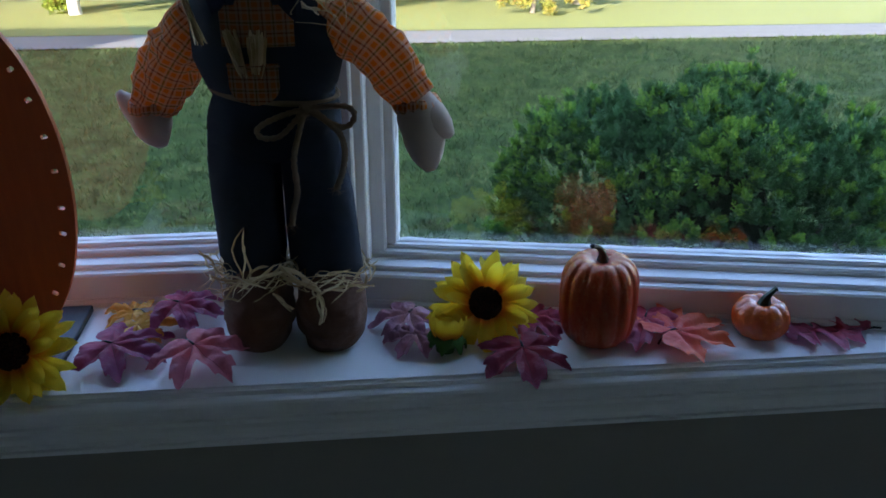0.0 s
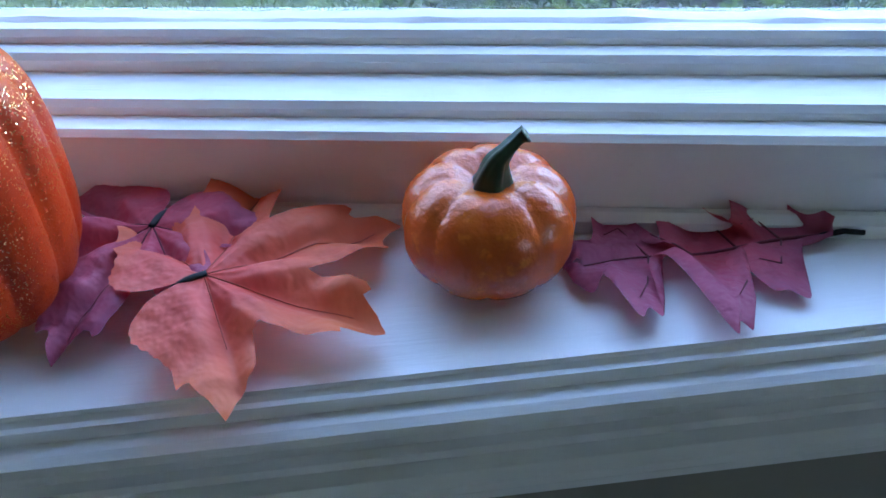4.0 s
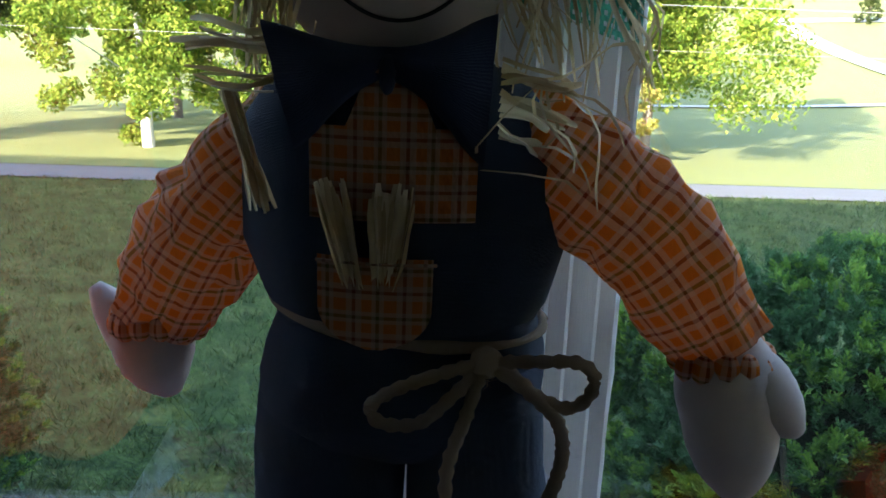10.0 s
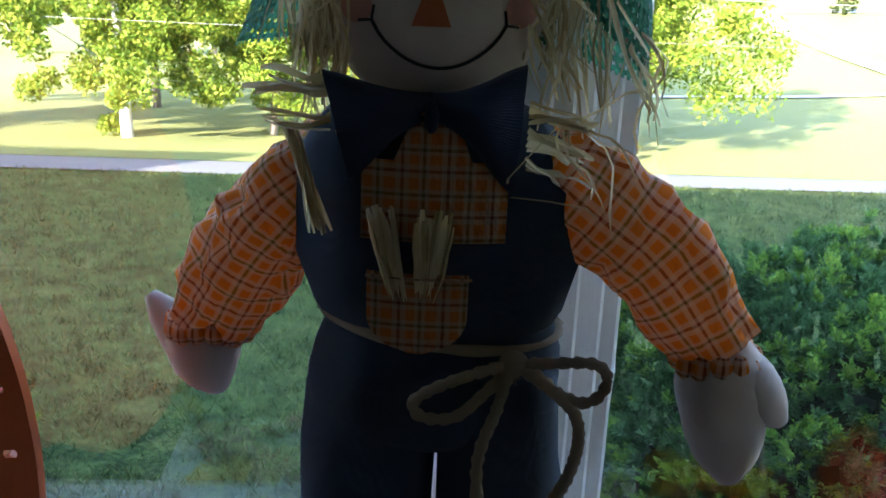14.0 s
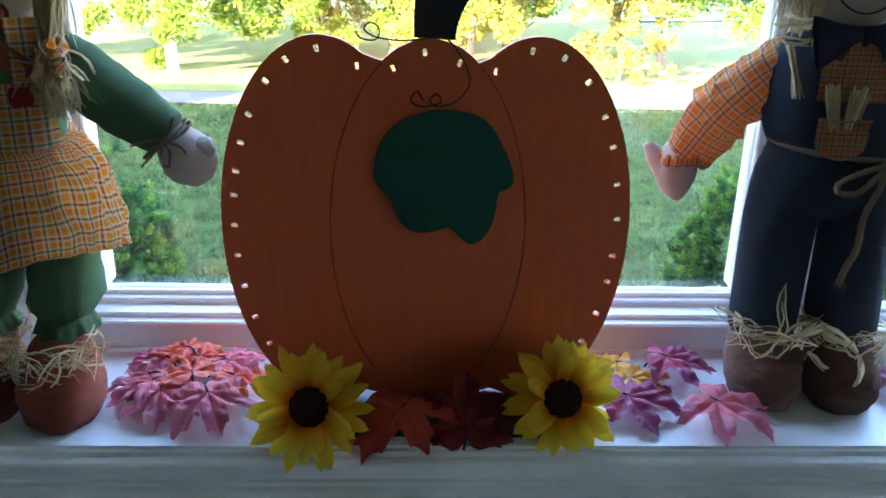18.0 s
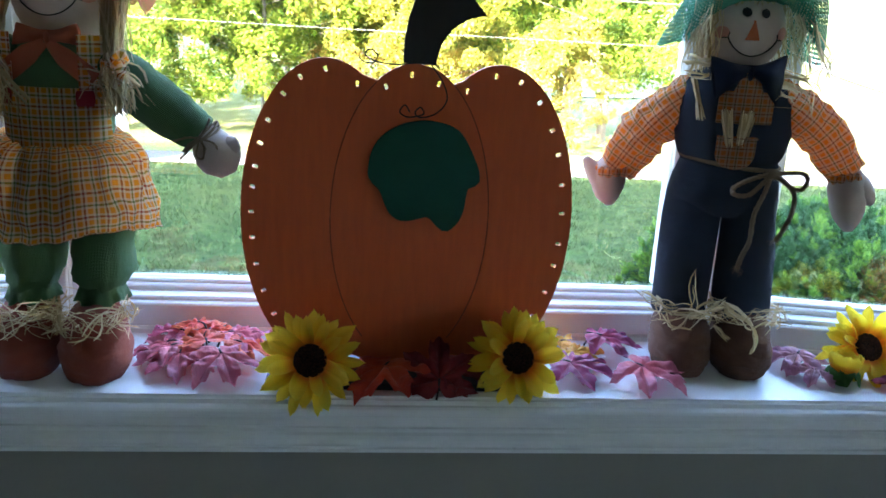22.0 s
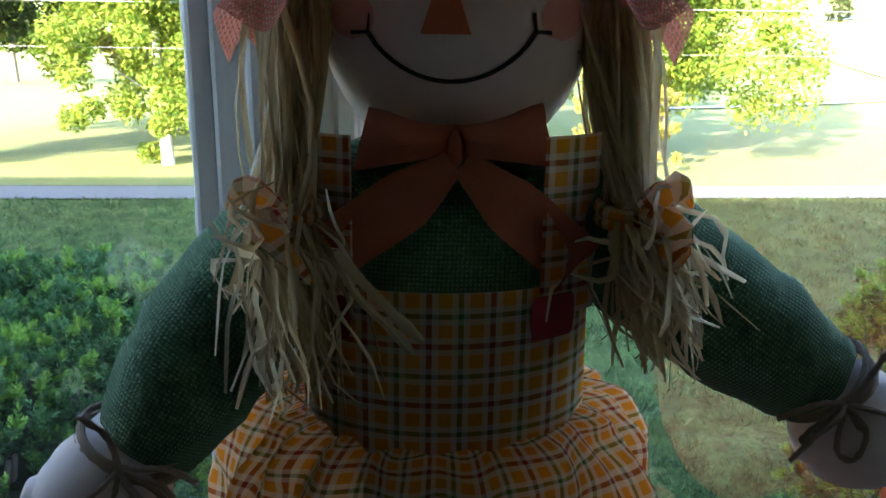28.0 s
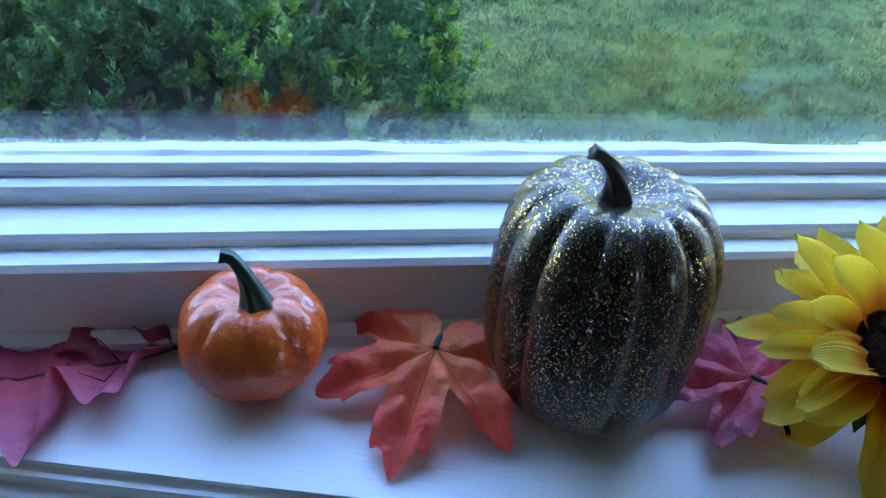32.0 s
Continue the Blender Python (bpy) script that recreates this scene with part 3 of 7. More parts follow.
def bush(x, y, rx, ry, top, seed, label, steep=0.42):
    """A clipped yew: many upright sprigs of narrow needles over a near-black dome that stands for the shade inside."""
    rnd = random.Random(seed)
    z = ground_height(x, y)
    b = thing("bush", label, "bush", pose(x, y, z))
    h = top - z
    verts, faces = [], []
    for i in range(16):
        a, r = rnd.uniform(0, 6.28), rnd.uniform(0.3, 0.85)
        limb(verts, faces, (0.1 * math.cos(a), 0.1 * math.sin(a), 0), (rx * r * math.cos(a), ry * r * math.sin(a), h * rnd.uniform(0.45, 0.8)), 0.025, 0.008, 5)
    from_lists("trunk", verts, faces, M_BARK, b)
    verts, faces, index = [], [], []
    for i in range(3000):
        a = rnd.uniform(0, 6.283)
        e = math.asin(rnd.uniform(0.0, 1.0)) if rnd.random() < 0.68 else math.acos(max(0.02, rnd.random() ** 0.5) ** (1 / (1 - steep)))
        n = Vector((math.cos(a) * math.cos(e), math.sin(a) * math.cos(e), math.sin(e)))
        swell = noise.noise(n * 3.4 + Vector((seed, 0, 0)))
        lump = 1 + 0.06 * math.sin(a * 5 + seed) * math.cos(e * 6) + 0.16 * swell + rnd.gauss(0, 0.045)
        wide = max(0.05, math.cos(e)) ** -steep
        root = Vector((n.x * rx * wide, n.y * ry * wide, max(0.06, n.z ** 0.8 * h))) * lump
        root.z = min(root.z, h * (1.0 + 0.08 * swell + rnd.gauss(0, 0.03)))
        young = rnd.random() < 0.36 + 1.1 * swell
        for twig in range(7):
            way = (n * 0.9 + Vector((rnd.gauss(0, .55), rnd.gauss(0, .55), 0.45 + rnd.gauss(0, .4)))).normalized()
            side = way.cross(Vector((rnd.gauss(0, .5), rnd.gauss(0, .5), 1))).normalized()
            up = side.cross(way)
            ln = rnd.uniform(0.04, 0.075)
            p = root - way * 0.02
            for j in range(9):
                f = (j + 0.5) / 9
                turn = 1 if j % 2 else -1
                s = 0.020 * (1.1 - 0.6 * f ** 3)
                o = p + way * ln * f
                d = (side * turn * (1.0 - 0.6 * f) + way * (0.5 + 0.7 * f) + up * rnd.gauss(0.1, 0.3)).normalized()
                w = d.cross(up).normalized() * 0.0032
                k0 = len(verts)
                verts.extend((tuple(o - w * 0.6), tuple(o + w * 0.6), tuple(o + d * s + w), tuple(o + d * s - w)))
                faces.append((k0, k0 + 1, k0 + 2, k0 + 3))
                index.append(1 if young and f > 0.45 else 0)
    tagged(from_lists("foliage", verts, faces, [M_YEW, M_YEW_TIP], b, index=index), kind="stuff")
    # near-black dome: the shade between the sprigs, put in as a shape
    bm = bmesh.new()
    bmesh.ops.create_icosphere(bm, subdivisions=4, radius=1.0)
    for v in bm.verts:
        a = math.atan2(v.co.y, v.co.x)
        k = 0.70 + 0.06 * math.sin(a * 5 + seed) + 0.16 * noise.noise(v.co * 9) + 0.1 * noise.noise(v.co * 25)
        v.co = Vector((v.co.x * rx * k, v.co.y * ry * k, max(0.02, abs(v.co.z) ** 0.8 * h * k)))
    part("inner_shade", bm, M_BUSH_SHADE, b)
    return b


M_BUSH_SHADE = plain("bush_shade", (0.012, 0.016, 0.008), 1.0, vary=0.6, scale=60, bump=0.6)
M_BUSH_SHADE.node_tree.nodes["Principled BSDF"].inputs["Specular IOR Level"].default_value = 0.0
M_YEW = leaf_material("yew_needles", [(0.024, 0.075, 0.024), (0.044, 0.122, 0.038), (0.07, 0.165, 0.05), (0.105, 0.18, 0.085)], 0.2)
M_YEW_TIP = leaf_material("young_yew_needles", [(0.07, 0.17, 0.025), (0.12, 0.25, 0.035), (0.17, 0.31, 0.04), (0.25, 0.37, 0.05)], 0.3)
bush(1.79, 2.15, 0.76, 0.74, -0.36, 4, "rounded green yew bush in front of the window")
bush(-1.75, 2.15, 0.82, 0.78, -0.40, 9, "rounded green yew bush in front of the window", 0.66)

# overhead lines
def cable(p, q, sag, r, name="power_line"):
    verts, faces = [], []
    n = 40
    for i in range(n):
        s0, s1 = i / n, (i + 1) / n
        a = Vector(p).lerp(Vector(q), s0) - Vector((0, 0, sag * 4 * s0 * (1 - s0)))
        b = Vector(p).lerp(Vector(q), s1) - Vector((0, 0, sag * 4 * s1 * (1 - s1)))
        limb(verts, faces, a, b, r, r, 5)
    tagged(from_lists(name, verts, faces, M_WIRE, smooth=True), "thin overhead power line catching the sun", "power line", "overhead power lines")


M_WIRE = plain("wire", (0.34, 0.33, 0.31), 0.4, 0.3, vary=0.1)
cable((-40, 12.6, 0.9), (40, 12.4, 0.75), 0.25, 0.0055)
cable((-40, 12.8, 0.35), (40, 12.4, 0.1), 0.3, 0.003)
cable((-40, 13.0, 1.9), (40, 12.4, 1.5), 0.25, 0.0035)


# grass blades of the lawn
def lawn_grass():
    rnd = random.Random(808)
    verts, faces = [], []
    for i in range(150000):
        y = 1.1 + 9.0 * rnd.random() ** 1.35
        half = 2.2 + y * 0.72
        x = rnd.uniform(-half, half)
        clump = noise.noise(Vector((x * 3.1, y * 3.1, 1.0))) + 0.6 * noise.noise(Vector((x * 9, y * 9, 4.0)))
        if clump < rnd.uniform(-0.55, 0.25):
            continue
        z = ground_height(x, y) - 0.004
        h = rnd.uniform(0.025, 0.055) * (1 + 0.5 * clump)
        a, lean = rnd.uniform(0, 6.28), rnd.uniform(0.2, 1.1) * h
        w = 0.0028 + 0.0004 * y
        bend = rnd.uniform(0, 6.28)
        tx, ty = x + lean * math.cos(bend), y + lean * math.sin(bend)
        k = len(verts)
        ca, sa = w * math.cos(a), w * math.sin(a)
        verts += [(x - ca, y - sa, z), (x + ca, y + sa, z), (tx + ca * 0.4, ty + sa * 0.4, z + h), (tx - ca * 0.4, ty - sa * 0.4, z + h)]
        faces.append((k, k + 1, k + 2, k + 3))
    tagged(from_lists("lawn_grass", verts, faces, M_BLADE), "short shaded green grass of the lawn", "grass", kind="stuff")


n = Nodes("grass_blade", 0.6)
n.bsdf.inputs["Specular IOR Level"].default_value = 0.25
c = n.ramp(n.node("ShaderNodeNewGeometry").outputs["Random Per Island"], [(0, (0.05, 0.11, 0.028)), (0.5, (0.105, 0.175, 0.055)), (0.88, (0.18, 0.22, 0.085)), (1, (0.32, 0.27, 0.13))])
c = n.mix(n.ramp(n.noise(0.9, 4), [(0.42, (0, 0, 0)), (0.62, (0.55, 0.55, 0.55))]), c, (0.17, 0.19, 0.055))
c = n.mix(n.ramp(n.noise(6, 6, rough=0.75), [(0.46, (0, 0, 0)), (0.55, (1, 1, 1))]), n.mix(0.8, c, (0.02, 0.05, 0.012)), c)
n.color(c)
n.see_through(c, 0.3)
M_BLADE = n.mat
lawn_grass()

# ---- materials of the things ----
def cloth(name, c, weave=900, rough=0.9, through=0.0, vary=0.18, bump=0.5, thread=0.35, hole=0.0, wrinkle=0.0):
    n = Nodes(name, rough)
    n.bsdf.inputs["Sheen Weight"].default_value = 0.08
    n.bsdf.inputs["Specular IOR Level"].default_value = 0.25
    uv = n.coords("UV")
    wx = n.node("ShaderNodeTexWave", Scale=weave / 2.4, Distortion=0.6, Vector=uv)
    wy = n.node("ShaderNodeTexWave", Scale=weave / 2.4, Distortion=0.6, Vector=uv)
    wy.bands_direction = "Y"
    k = n.math("MULTIPLY", wx.outputs["Fac"], wy.outputs["Fac"])
    big = n.noise(35, 5)
    col = n.mix(big, tuple(v * (1 - vary) for v in c), tuple(min(1, v * (1 + vary)) for v in c))
    col = n.mix(n.math("MULTIPLY", k, thread), col, tuple(min(1, v * 1.5 + 0.02) for v in c))
    n.color(col)
    n.bump(k, bump, 0.0012)
    if wrinkle:
        w = n.noise(34, 3, n.mapped((1.0, 1.0, 2.2)), 0.5)
        b = n.node("ShaderNodeBump", Height=w, Strength=wrinkle, Distance=0.006)
        n.feed(n.bsdf.inputs["Normal"], n.node("ShaderNodeBump", Height=k, Strength=bump, Distance=0.0012, Normal=b.outputs[0]).outputs[0])
    if through:
        n.see_through(col, through)
    if hole:
        # the gaps between the threads of a loose weave
        gap = n.math("LESS_THAN", n.math("MAXIMUM", wx.outputs["Fac"], wy.outputs["Fac"]), hole)
        m = n.node("ShaderNodeMixShader")
        last = n.out.inputs["Surface"].links[0].from_socket
        n.tree.links.new(gap, m.inputs[0])
        n.tree.links.new(last, m.inputs[1])
        n.tree.links.new(n.node("ShaderNodeBsdfTransparent").outputs[0], m.inputs[2])
        n.tree.links.new(m.outputs[0], n.out.inputs["Surface"])
    return n.mat


def plaid(name, base, stripes, period, through=0.3):
    """Checked cotton: the same run of stripes along and across, each laid half over the other."""
    n = Nodes(name, 0.85)
    sep = n.node("ShaderNodeSeparateXYZ", Vector=n.coords("UV"))
    out, mask = [], []
    for axis in ("X", "Y"):
        f = n.math("FRACT", n.math("MULTIPLY", sep.outputs[axis], 1 / period))
        stops, on = [(0.0, base)], [(0.0, (0, 0, 0))]
        for a, b, c in stripes:
            if stops[-1][0] == a:
                stops.pop()
                on.pop()
            stops += [(a, c), (b, base)]
            on += [(a, (1, 1, 1)), (b, (0, 0, 0))]
        out.append(n.ramp(f, stops, "CONSTANT"))
        mask.append(n.ramp(f, on, "CONSTANT"))
    # a stripe shows stronger where it crosses plain ground
    w = n.math("ADD", n.math("MULTIPLY", n.math("SUBTRACT", mask[1], mask[0]), 0.16), 0.5)
    col = n.mix(w, out[0], out[1])
    col = n.mix(n.noise(45, 4), n.mix(0.12, col, (0.1, 0.05, 0.02)), col)
    n.color(col)
    crumple = n.node("ShaderNodeBump", Height=n.noise(38, 4, n.mapped((1, 1, 0.6))), Strength=0.7, Distance=0.010)
    n.feed(n.bsdf.inputs["Normal"], n.node("ShaderNodeBump", Height=n.noise(1500, 2), Strength=0.3, Distance=0.0008, Normal=crumple.outputs[0]).outputs[0])
    n.bsdf.inputs["Specular IOR Level"].default_value = 0.2
    if through:
        n.see_through(col, through)
    return n.mat


M_DENIM = cloth("dark_denim", (0.018, 0.030, 0.056), 1250, vary=0.45, thread=0.75, bump=0.9, wrinkle=0.6)
M_NAVY = cloth("navy_cloth", (0.012, 0.018, 0.042), 1400, vary=0.2)
M_SKIN = cloth("pale_doll_cloth", (0.58, 0.47, 0.41), 2200, bump=0.15, through=0.12)
M_BROWN = cloth("brown_suede", (0.115, 0.052, 0.030), 2600, vary=0.6, bump=0.4, wrinkle=1.0)
M_RUST = cloth("rust_suede", (0.20, 0.042, 0.022), 2600, vary=0.35, bump=0.3, wrinkle=0.6)
M_GREEN_HAT = cloth("green_burlap", (0.075, 0.29, 0.185), 520, through=0.35, bump=0.9, thread=0.6)
M_GREEN_NET = cloth("loose_green_burlap", (0.05, 0.21, 0.12), 190, through=0.4, bump=0.9, thread=0.6, hole=0.42)
M_GREEN = cloth("green_sacking", (0.072, 0.148, 0.064), 430, vary=0.2, bump=0.9, thread=0.8, through=0.12)
M_PINK = cloth("coral_burlap", (0.62, 0.2, 0.12), 400, through=0.4, bump=0.9, thread=0.5, hole=0.33)
M_CORAL = cloth("coral_ribbon", (0.44, 0.115, 0.055), 900, through=0.2)
M_RED = cloth("red_felt", (0.28, 0.015, 0.02), 2000)
M_INK = plain("black_thread", (0.01, 0.011, 0.012), 0.7, bump=0)
M_EYE = plain("black_button_paint", (0.012, 0.016, 0.022), 0.4, bump=0)
M_NOSE = cloth("orange_felt", (0.55, 0.14, 0.05), 2200)
M_CHEEK = cloth("blushed_cloth", (0.56, 0.27, 0.22), 2200, bump=0.15)
M_TWINE = cloth("jute_twine", (0.27, 0.19, 0.12), 1500, vary=0.4, bump=0.8)
WHITE_STRIPE, MAROON_STRIPE, GREEN_STRIPE = (0.92, 0.78, 0.62), (0.38, 0.045, 0.03), (0.11, 0.19, 0.045)
PALE_STRIPE, PLUM_STRIPE, OLIVE_STRIPE = (0.82, 0.53, 0.36), (0.30, 0.06, 0.03), (0.18, 0.16, 0.03)
SHIRT_RUN = [(0.02, 0.14, PALE_STRIPE), (0.14, 0.21, PLUM_STRIPE), (0.21, 0.33, PALE_STRIPE), (0.53, 0.61, PALE_STRIPE), (0.61, 0.68, OLIVE_STRIPE), (0.68, 0.77, PALE_STRIPE)]
M_SHIRT = plaid("orange_check_shirt", (0.86, 0.27, 0.022), SHIRT_RUN, 0.0240, 0.5)
M_PATCH = plaid("orange_check_patch", (0.36, 0.10, 0.012), [(a, b, tuple(0.36 * v for v in c)) for a, b, c in SHIRT_RUN], 0.0215, 0.0)
M_DRESS = plaid("orange_check_dress", (0.93, 0.38, 0.025), [(0.02, 0.12, WHITE_STRIPE), (0.12, 0.21, MAROON_STRIPE), (0.21, 0.31, WHITE_STRIPE), (0.52, 0.62, WHITE_STRIPE), (0.62, 0.70, GREEN_STRIPE), (0.70, 0.80, WHITE_STRIPE)], 0.0245, 0.74)


def straw_material():
    n = Nodes("raffia", 0.55)
    r = n.node("ShaderNodeNewGeometry").outputs["Random Per Island"]
    c = n.ramp(r, [(0, (0.44, 0.3, 0.15)), (0.5, (0.62, 0.48, 0.27)), (1, (0.76, 0.64, 0.42))])
    n.color(c)
    n.see_through(c, 0.5)
    return n.mat


M_STRAW = straw_material()


class Shape:
    """Collects one mesh: vertices, faces, a material for each face, and cloth coordinates in metres."""

    def __init__(self, origin):
        self.o = Vector(origin)
        self.v, self.f, self.m, self.uv, self.mats = [], [], [], [], []

    def slot(self, mat):
        if mat not in self.mats:
            self.mats.append(mat)
        return self.mats.index(mat)

    def grid(self, rows, uvs, mat, wrap=False):
        """A sheet from rows of points of equal length."""
        k, n, s = len(rows[0]), len(self.v), self.slot(mat)
        for r in rows:
            self.v += [tuple(Vector(p) - self.o) for p in r]
        for i in range(len(rows) - 1):
            for j in range(k if wrap else k - 1):
                jj = (j + 1) % k
                self.f.append((n + i * k + j, n + i * k + jj, n + (i + 1) * k + jj, n + (i + 1) * k + j))
                self.m.append(s)
                j2 = j + 1
                self.uv += [uvs(i, j), uvs(i, j2), uvs(i + 1, j2), uvs(i + 1, j)]

    def loft(self, rings, mat, sides=28, power=2.0, folds=0.0, nf=7, seed=0.0, cap=True):
        """Rings of (centre, rx, ry[, tilt]) joined to a soft body; tilt turns the ring about y."""
        if cap:
            a, b = rings[0], rings[-1]
            rings = [(a[0], a[1] * 0.02, a[2] * 0.02, *a[3:])] + list(rings) + [(b[0], b[1] * 0.02, b[2] * 0.02, *b[3:])]
        rows, length, run = [], 0.0, [0.0]
        girth = 6.283 * sum(r[1] for r in rings) / len(rings)
        for i, r in enumerate(rings):
            c, rx, ry = Vector(r[0]), r[1], r[2]
            tilt = r[3] if len(r) > 3 else 0.0
            row = []
            for j in range(sides):
                t = 6.2832 * j / sides
                ct, st = math.cos(t), math.sin(t)
                e = 2.0 / power
                x, y = abs(ct) ** e * (1 if ct >= 0 else -1) * rx, abs(st) ** e * (1 if st >= 0 else -1) * ry
                w = 1.0
                if folds:
                    w += folds * noise.noise(Vector((ct * 1.6 + seed, st * 1.6, i * 0.55 * nf / 7 + seed))) + folds * 0.5 * noise.noise(Vector((ct * 4, st * 4 + seed, i * 1.3)))
                p = Vector((x * w, y * w, 0))
                p.rotate(Euler((0, tilt, 0)))
                row.append(c + p)
            rows.append(row)
            if i:
                length += (c - Vector(rings[i - 1][0])).length
                run.append(length)
        mid, arc = rows[len(rows) // 2], [0.0]
        for j in range(sides):
            arc.append(arc[-1] + (mid[(j + 1) % sides] - mid[j]).length)
        self.grid(rows, lambda i, j: (arc[j], run[i]), mat, True)

    def tube(self, pts, r0, r1, mat, sides=8, twist=0.0):
        pts = [Vector(p) for p in pts]
        rows, run, length = [], [0.0], 0.0
        for i, p in enumerate(pts):
            d = (pts[min(i + 1, len(pts) - 1)] - pts[max(i - 1, 0)])
            q = d.to_track_quat("Z", "Y") if d.length > 1e-9 else Vector((0, 0, 1)).to_track_quat("Z", "Y")
            r = r0 + (r1 - r0) * i / (len(pts) - 1)
            if i:
                length += (p - pts[i - 1]).length
                run.append(length)
            row = []
            for j in range(sides):
                t = 6.2832 * j / sides
                rr = r * (1 + (0.22 * math.cos(2 * t + length * twist) if twist else 0))
                row.append(p + q @ Vector((rr * math.cos(t), rr * math.sin(t), 0)))
            rows.append(row)
        rows = [[pts[0]] * sides] + rows + [[pts[-1]] * sides]
        run = [0.0] + run + [length]
        self.grid(rows, lambda i, j: (j / sides * 6.283 * r0, run[i]), mat, True)

    def straw(self, rnd, a, b, width=0.0016, bend=0.15, mat=None):
        """One strip of raffia, folded along its middle, from a to b."""
        a, b = Vector(a), Vector(b)
        ln = (b - a).length
        side = Vector((rnd.gauss(0, 1), rnd.gauss(0, 1), rnd.gauss(0, 1))).cross(b - a).normalized()
        up = side.cross(b - a).normalized()
        k1, k2 = rnd.gauss(0, bend) * ln, rnd.gauss(0, bend) * ln
        rows = []
        kink, sharp = rnd.uniform(0.3, 0.75), rnd.gauss(0, bend * 0.9) * ln
        for i in range(7):
            f = i / 6
            p = a.lerp(b, f) + up * sharp * max(0.0, 1 - abs(f - kink) / 0.3) + side * k1 * math.sin(f * 3.14) + up * k2 * math.sin(f * 3.14) + side * k2 * 0.5 * math.sin(f * 6.28)
            w = width * (0.75 + 0.5 * rnd.random()) * (0.5 if i == 6 else 1)
            rows.append([p - side * w, p + up * w * 0.7, p + side * w])
        self.grid(rows, lambda i, j: (j * width, i * ln / 6), mat or M_STRAW)

    def patch(self, x0, x1, z0, z1, front, mat, round_low=0.0, n=8, uv0=(0, 0), outline=None):
        """A piece of cloth laid on a body whose front is y = front(x, z)."""
        rows = []
        for i in range(n + 1):
            f = i / n
            z = z0 + (z1 - z0) * f
            k = 1.0
            if round_low and f < round_low:
                k = math.sqrt(max(0.02, 1 - ((round_low - f) / round_low) ** 2))
            if outline:
                k = outline(f)
            xc, h = (x0 + x1) / 2, (x1 - x0) / 2 * k
            rows.append([Vector((xc + h * (2 * j / n - 1), front(xc + h * (2 * j / n - 1), z), z)) for j in range(n + 1)])
        self.grid(rows, lambda i, j: (rows[min(i, n)][min(j, n)].x + uv0[0], rows[min(i, n)][min(j, n)].z + uv0[1]), mat)

    def done(self, name, label, category):
        me = bpy.data.meshes.new(name)
        me.from_pydata(self.v, [], self.f)
        for m in self.mats:
            me.materials.append(m)
        me.polygons.foreach_set("material_index", self.m)
        me.polygons.foreach_set("use_smooth", [True] * len(me.polygons))
        layer = me.uv_layers.new(name="cloth")
        layer.data.foreach_set("uv", [c for p in self.uv for c in p])
        me.update()
        ob = new(name, me)
        ob.location = self.o
        return tagged(ob, label, category)


def curve(points, steps=8):
    """A smooth line through a few points."""
    p = [Vector(q) for q in points]
    p = [p[0] * 2 - p[1]] + p + [p[-1] * 2 - p[-2]]
    out = []
    for i in range(1, len(p) - 2):
        for s in range(steps):
            t = s / steps
            out.append(0.5 * ((2 * p[i]) + (p[i + 1] - p[i - 1]) * t + (2 * p[i - 1] - 5 * p[i] + 4 * p[i + 1] - p[i + 2]) * t * t
                              + (3 * p[i] - p[i - 1] - 3 * p[i + 1] + p[i + 2]) * t ** 3))
    return out + [p[-2]]


def egg_front(c, rx, ry, rz, lift):
    """The front of an ellipsoid as y of x and z."""
    return lambda x, z: c[1] - ry * math.sqrt(max(0.02, 1 - ((x - c[0]) / rx) ** 2 - ((z - c[2]) / rz) ** 2)) - lift


def tube_front(cx, cy, rx, ry, lift):
    return lambda x, z: cy - ry * math.sqrt(max(0.03, 1 - ((x - cx) / rx) ** 2)) - lift


def boot(s, cx, cy, rx, ry, h, mat, seed):
    """A soft stuffed boot: bulging low, drawn in at the sole and under the cuff, creased all over."""
    rings = []
    for i in range(17):
        f = i / 16
        k = 0.80 + 0.20 * math.sin(min(1.0, f / 0.30) * 1.57) if f < 0.30 else math.sqrt(max(0.02, 1 - ((f - 0.30) / 0.78) ** 2.4))
        crease = 1 + 0.014 * math.sin(f * 34 + seed) * math.sin(f * 3.1416)
        rings.append(((cx, cy + 0.012 * f - 0.004 * math.sin(f * 3.1416), h * f), rx * k * crease, ry * k * crease))
    s.loft(rings, mat, 48, 2.1, 0.10, 8, seed)
    seam = []
    for r in rings[2:15:2]:
        seam.append((cx + 0.002 * math.sin(r[0][2] * 90), r[0][1] - r[2] * 0.985, r[0][2]))
    s.tube(curve(seam, 3), 0.0006, 0.0006, mat, 5)


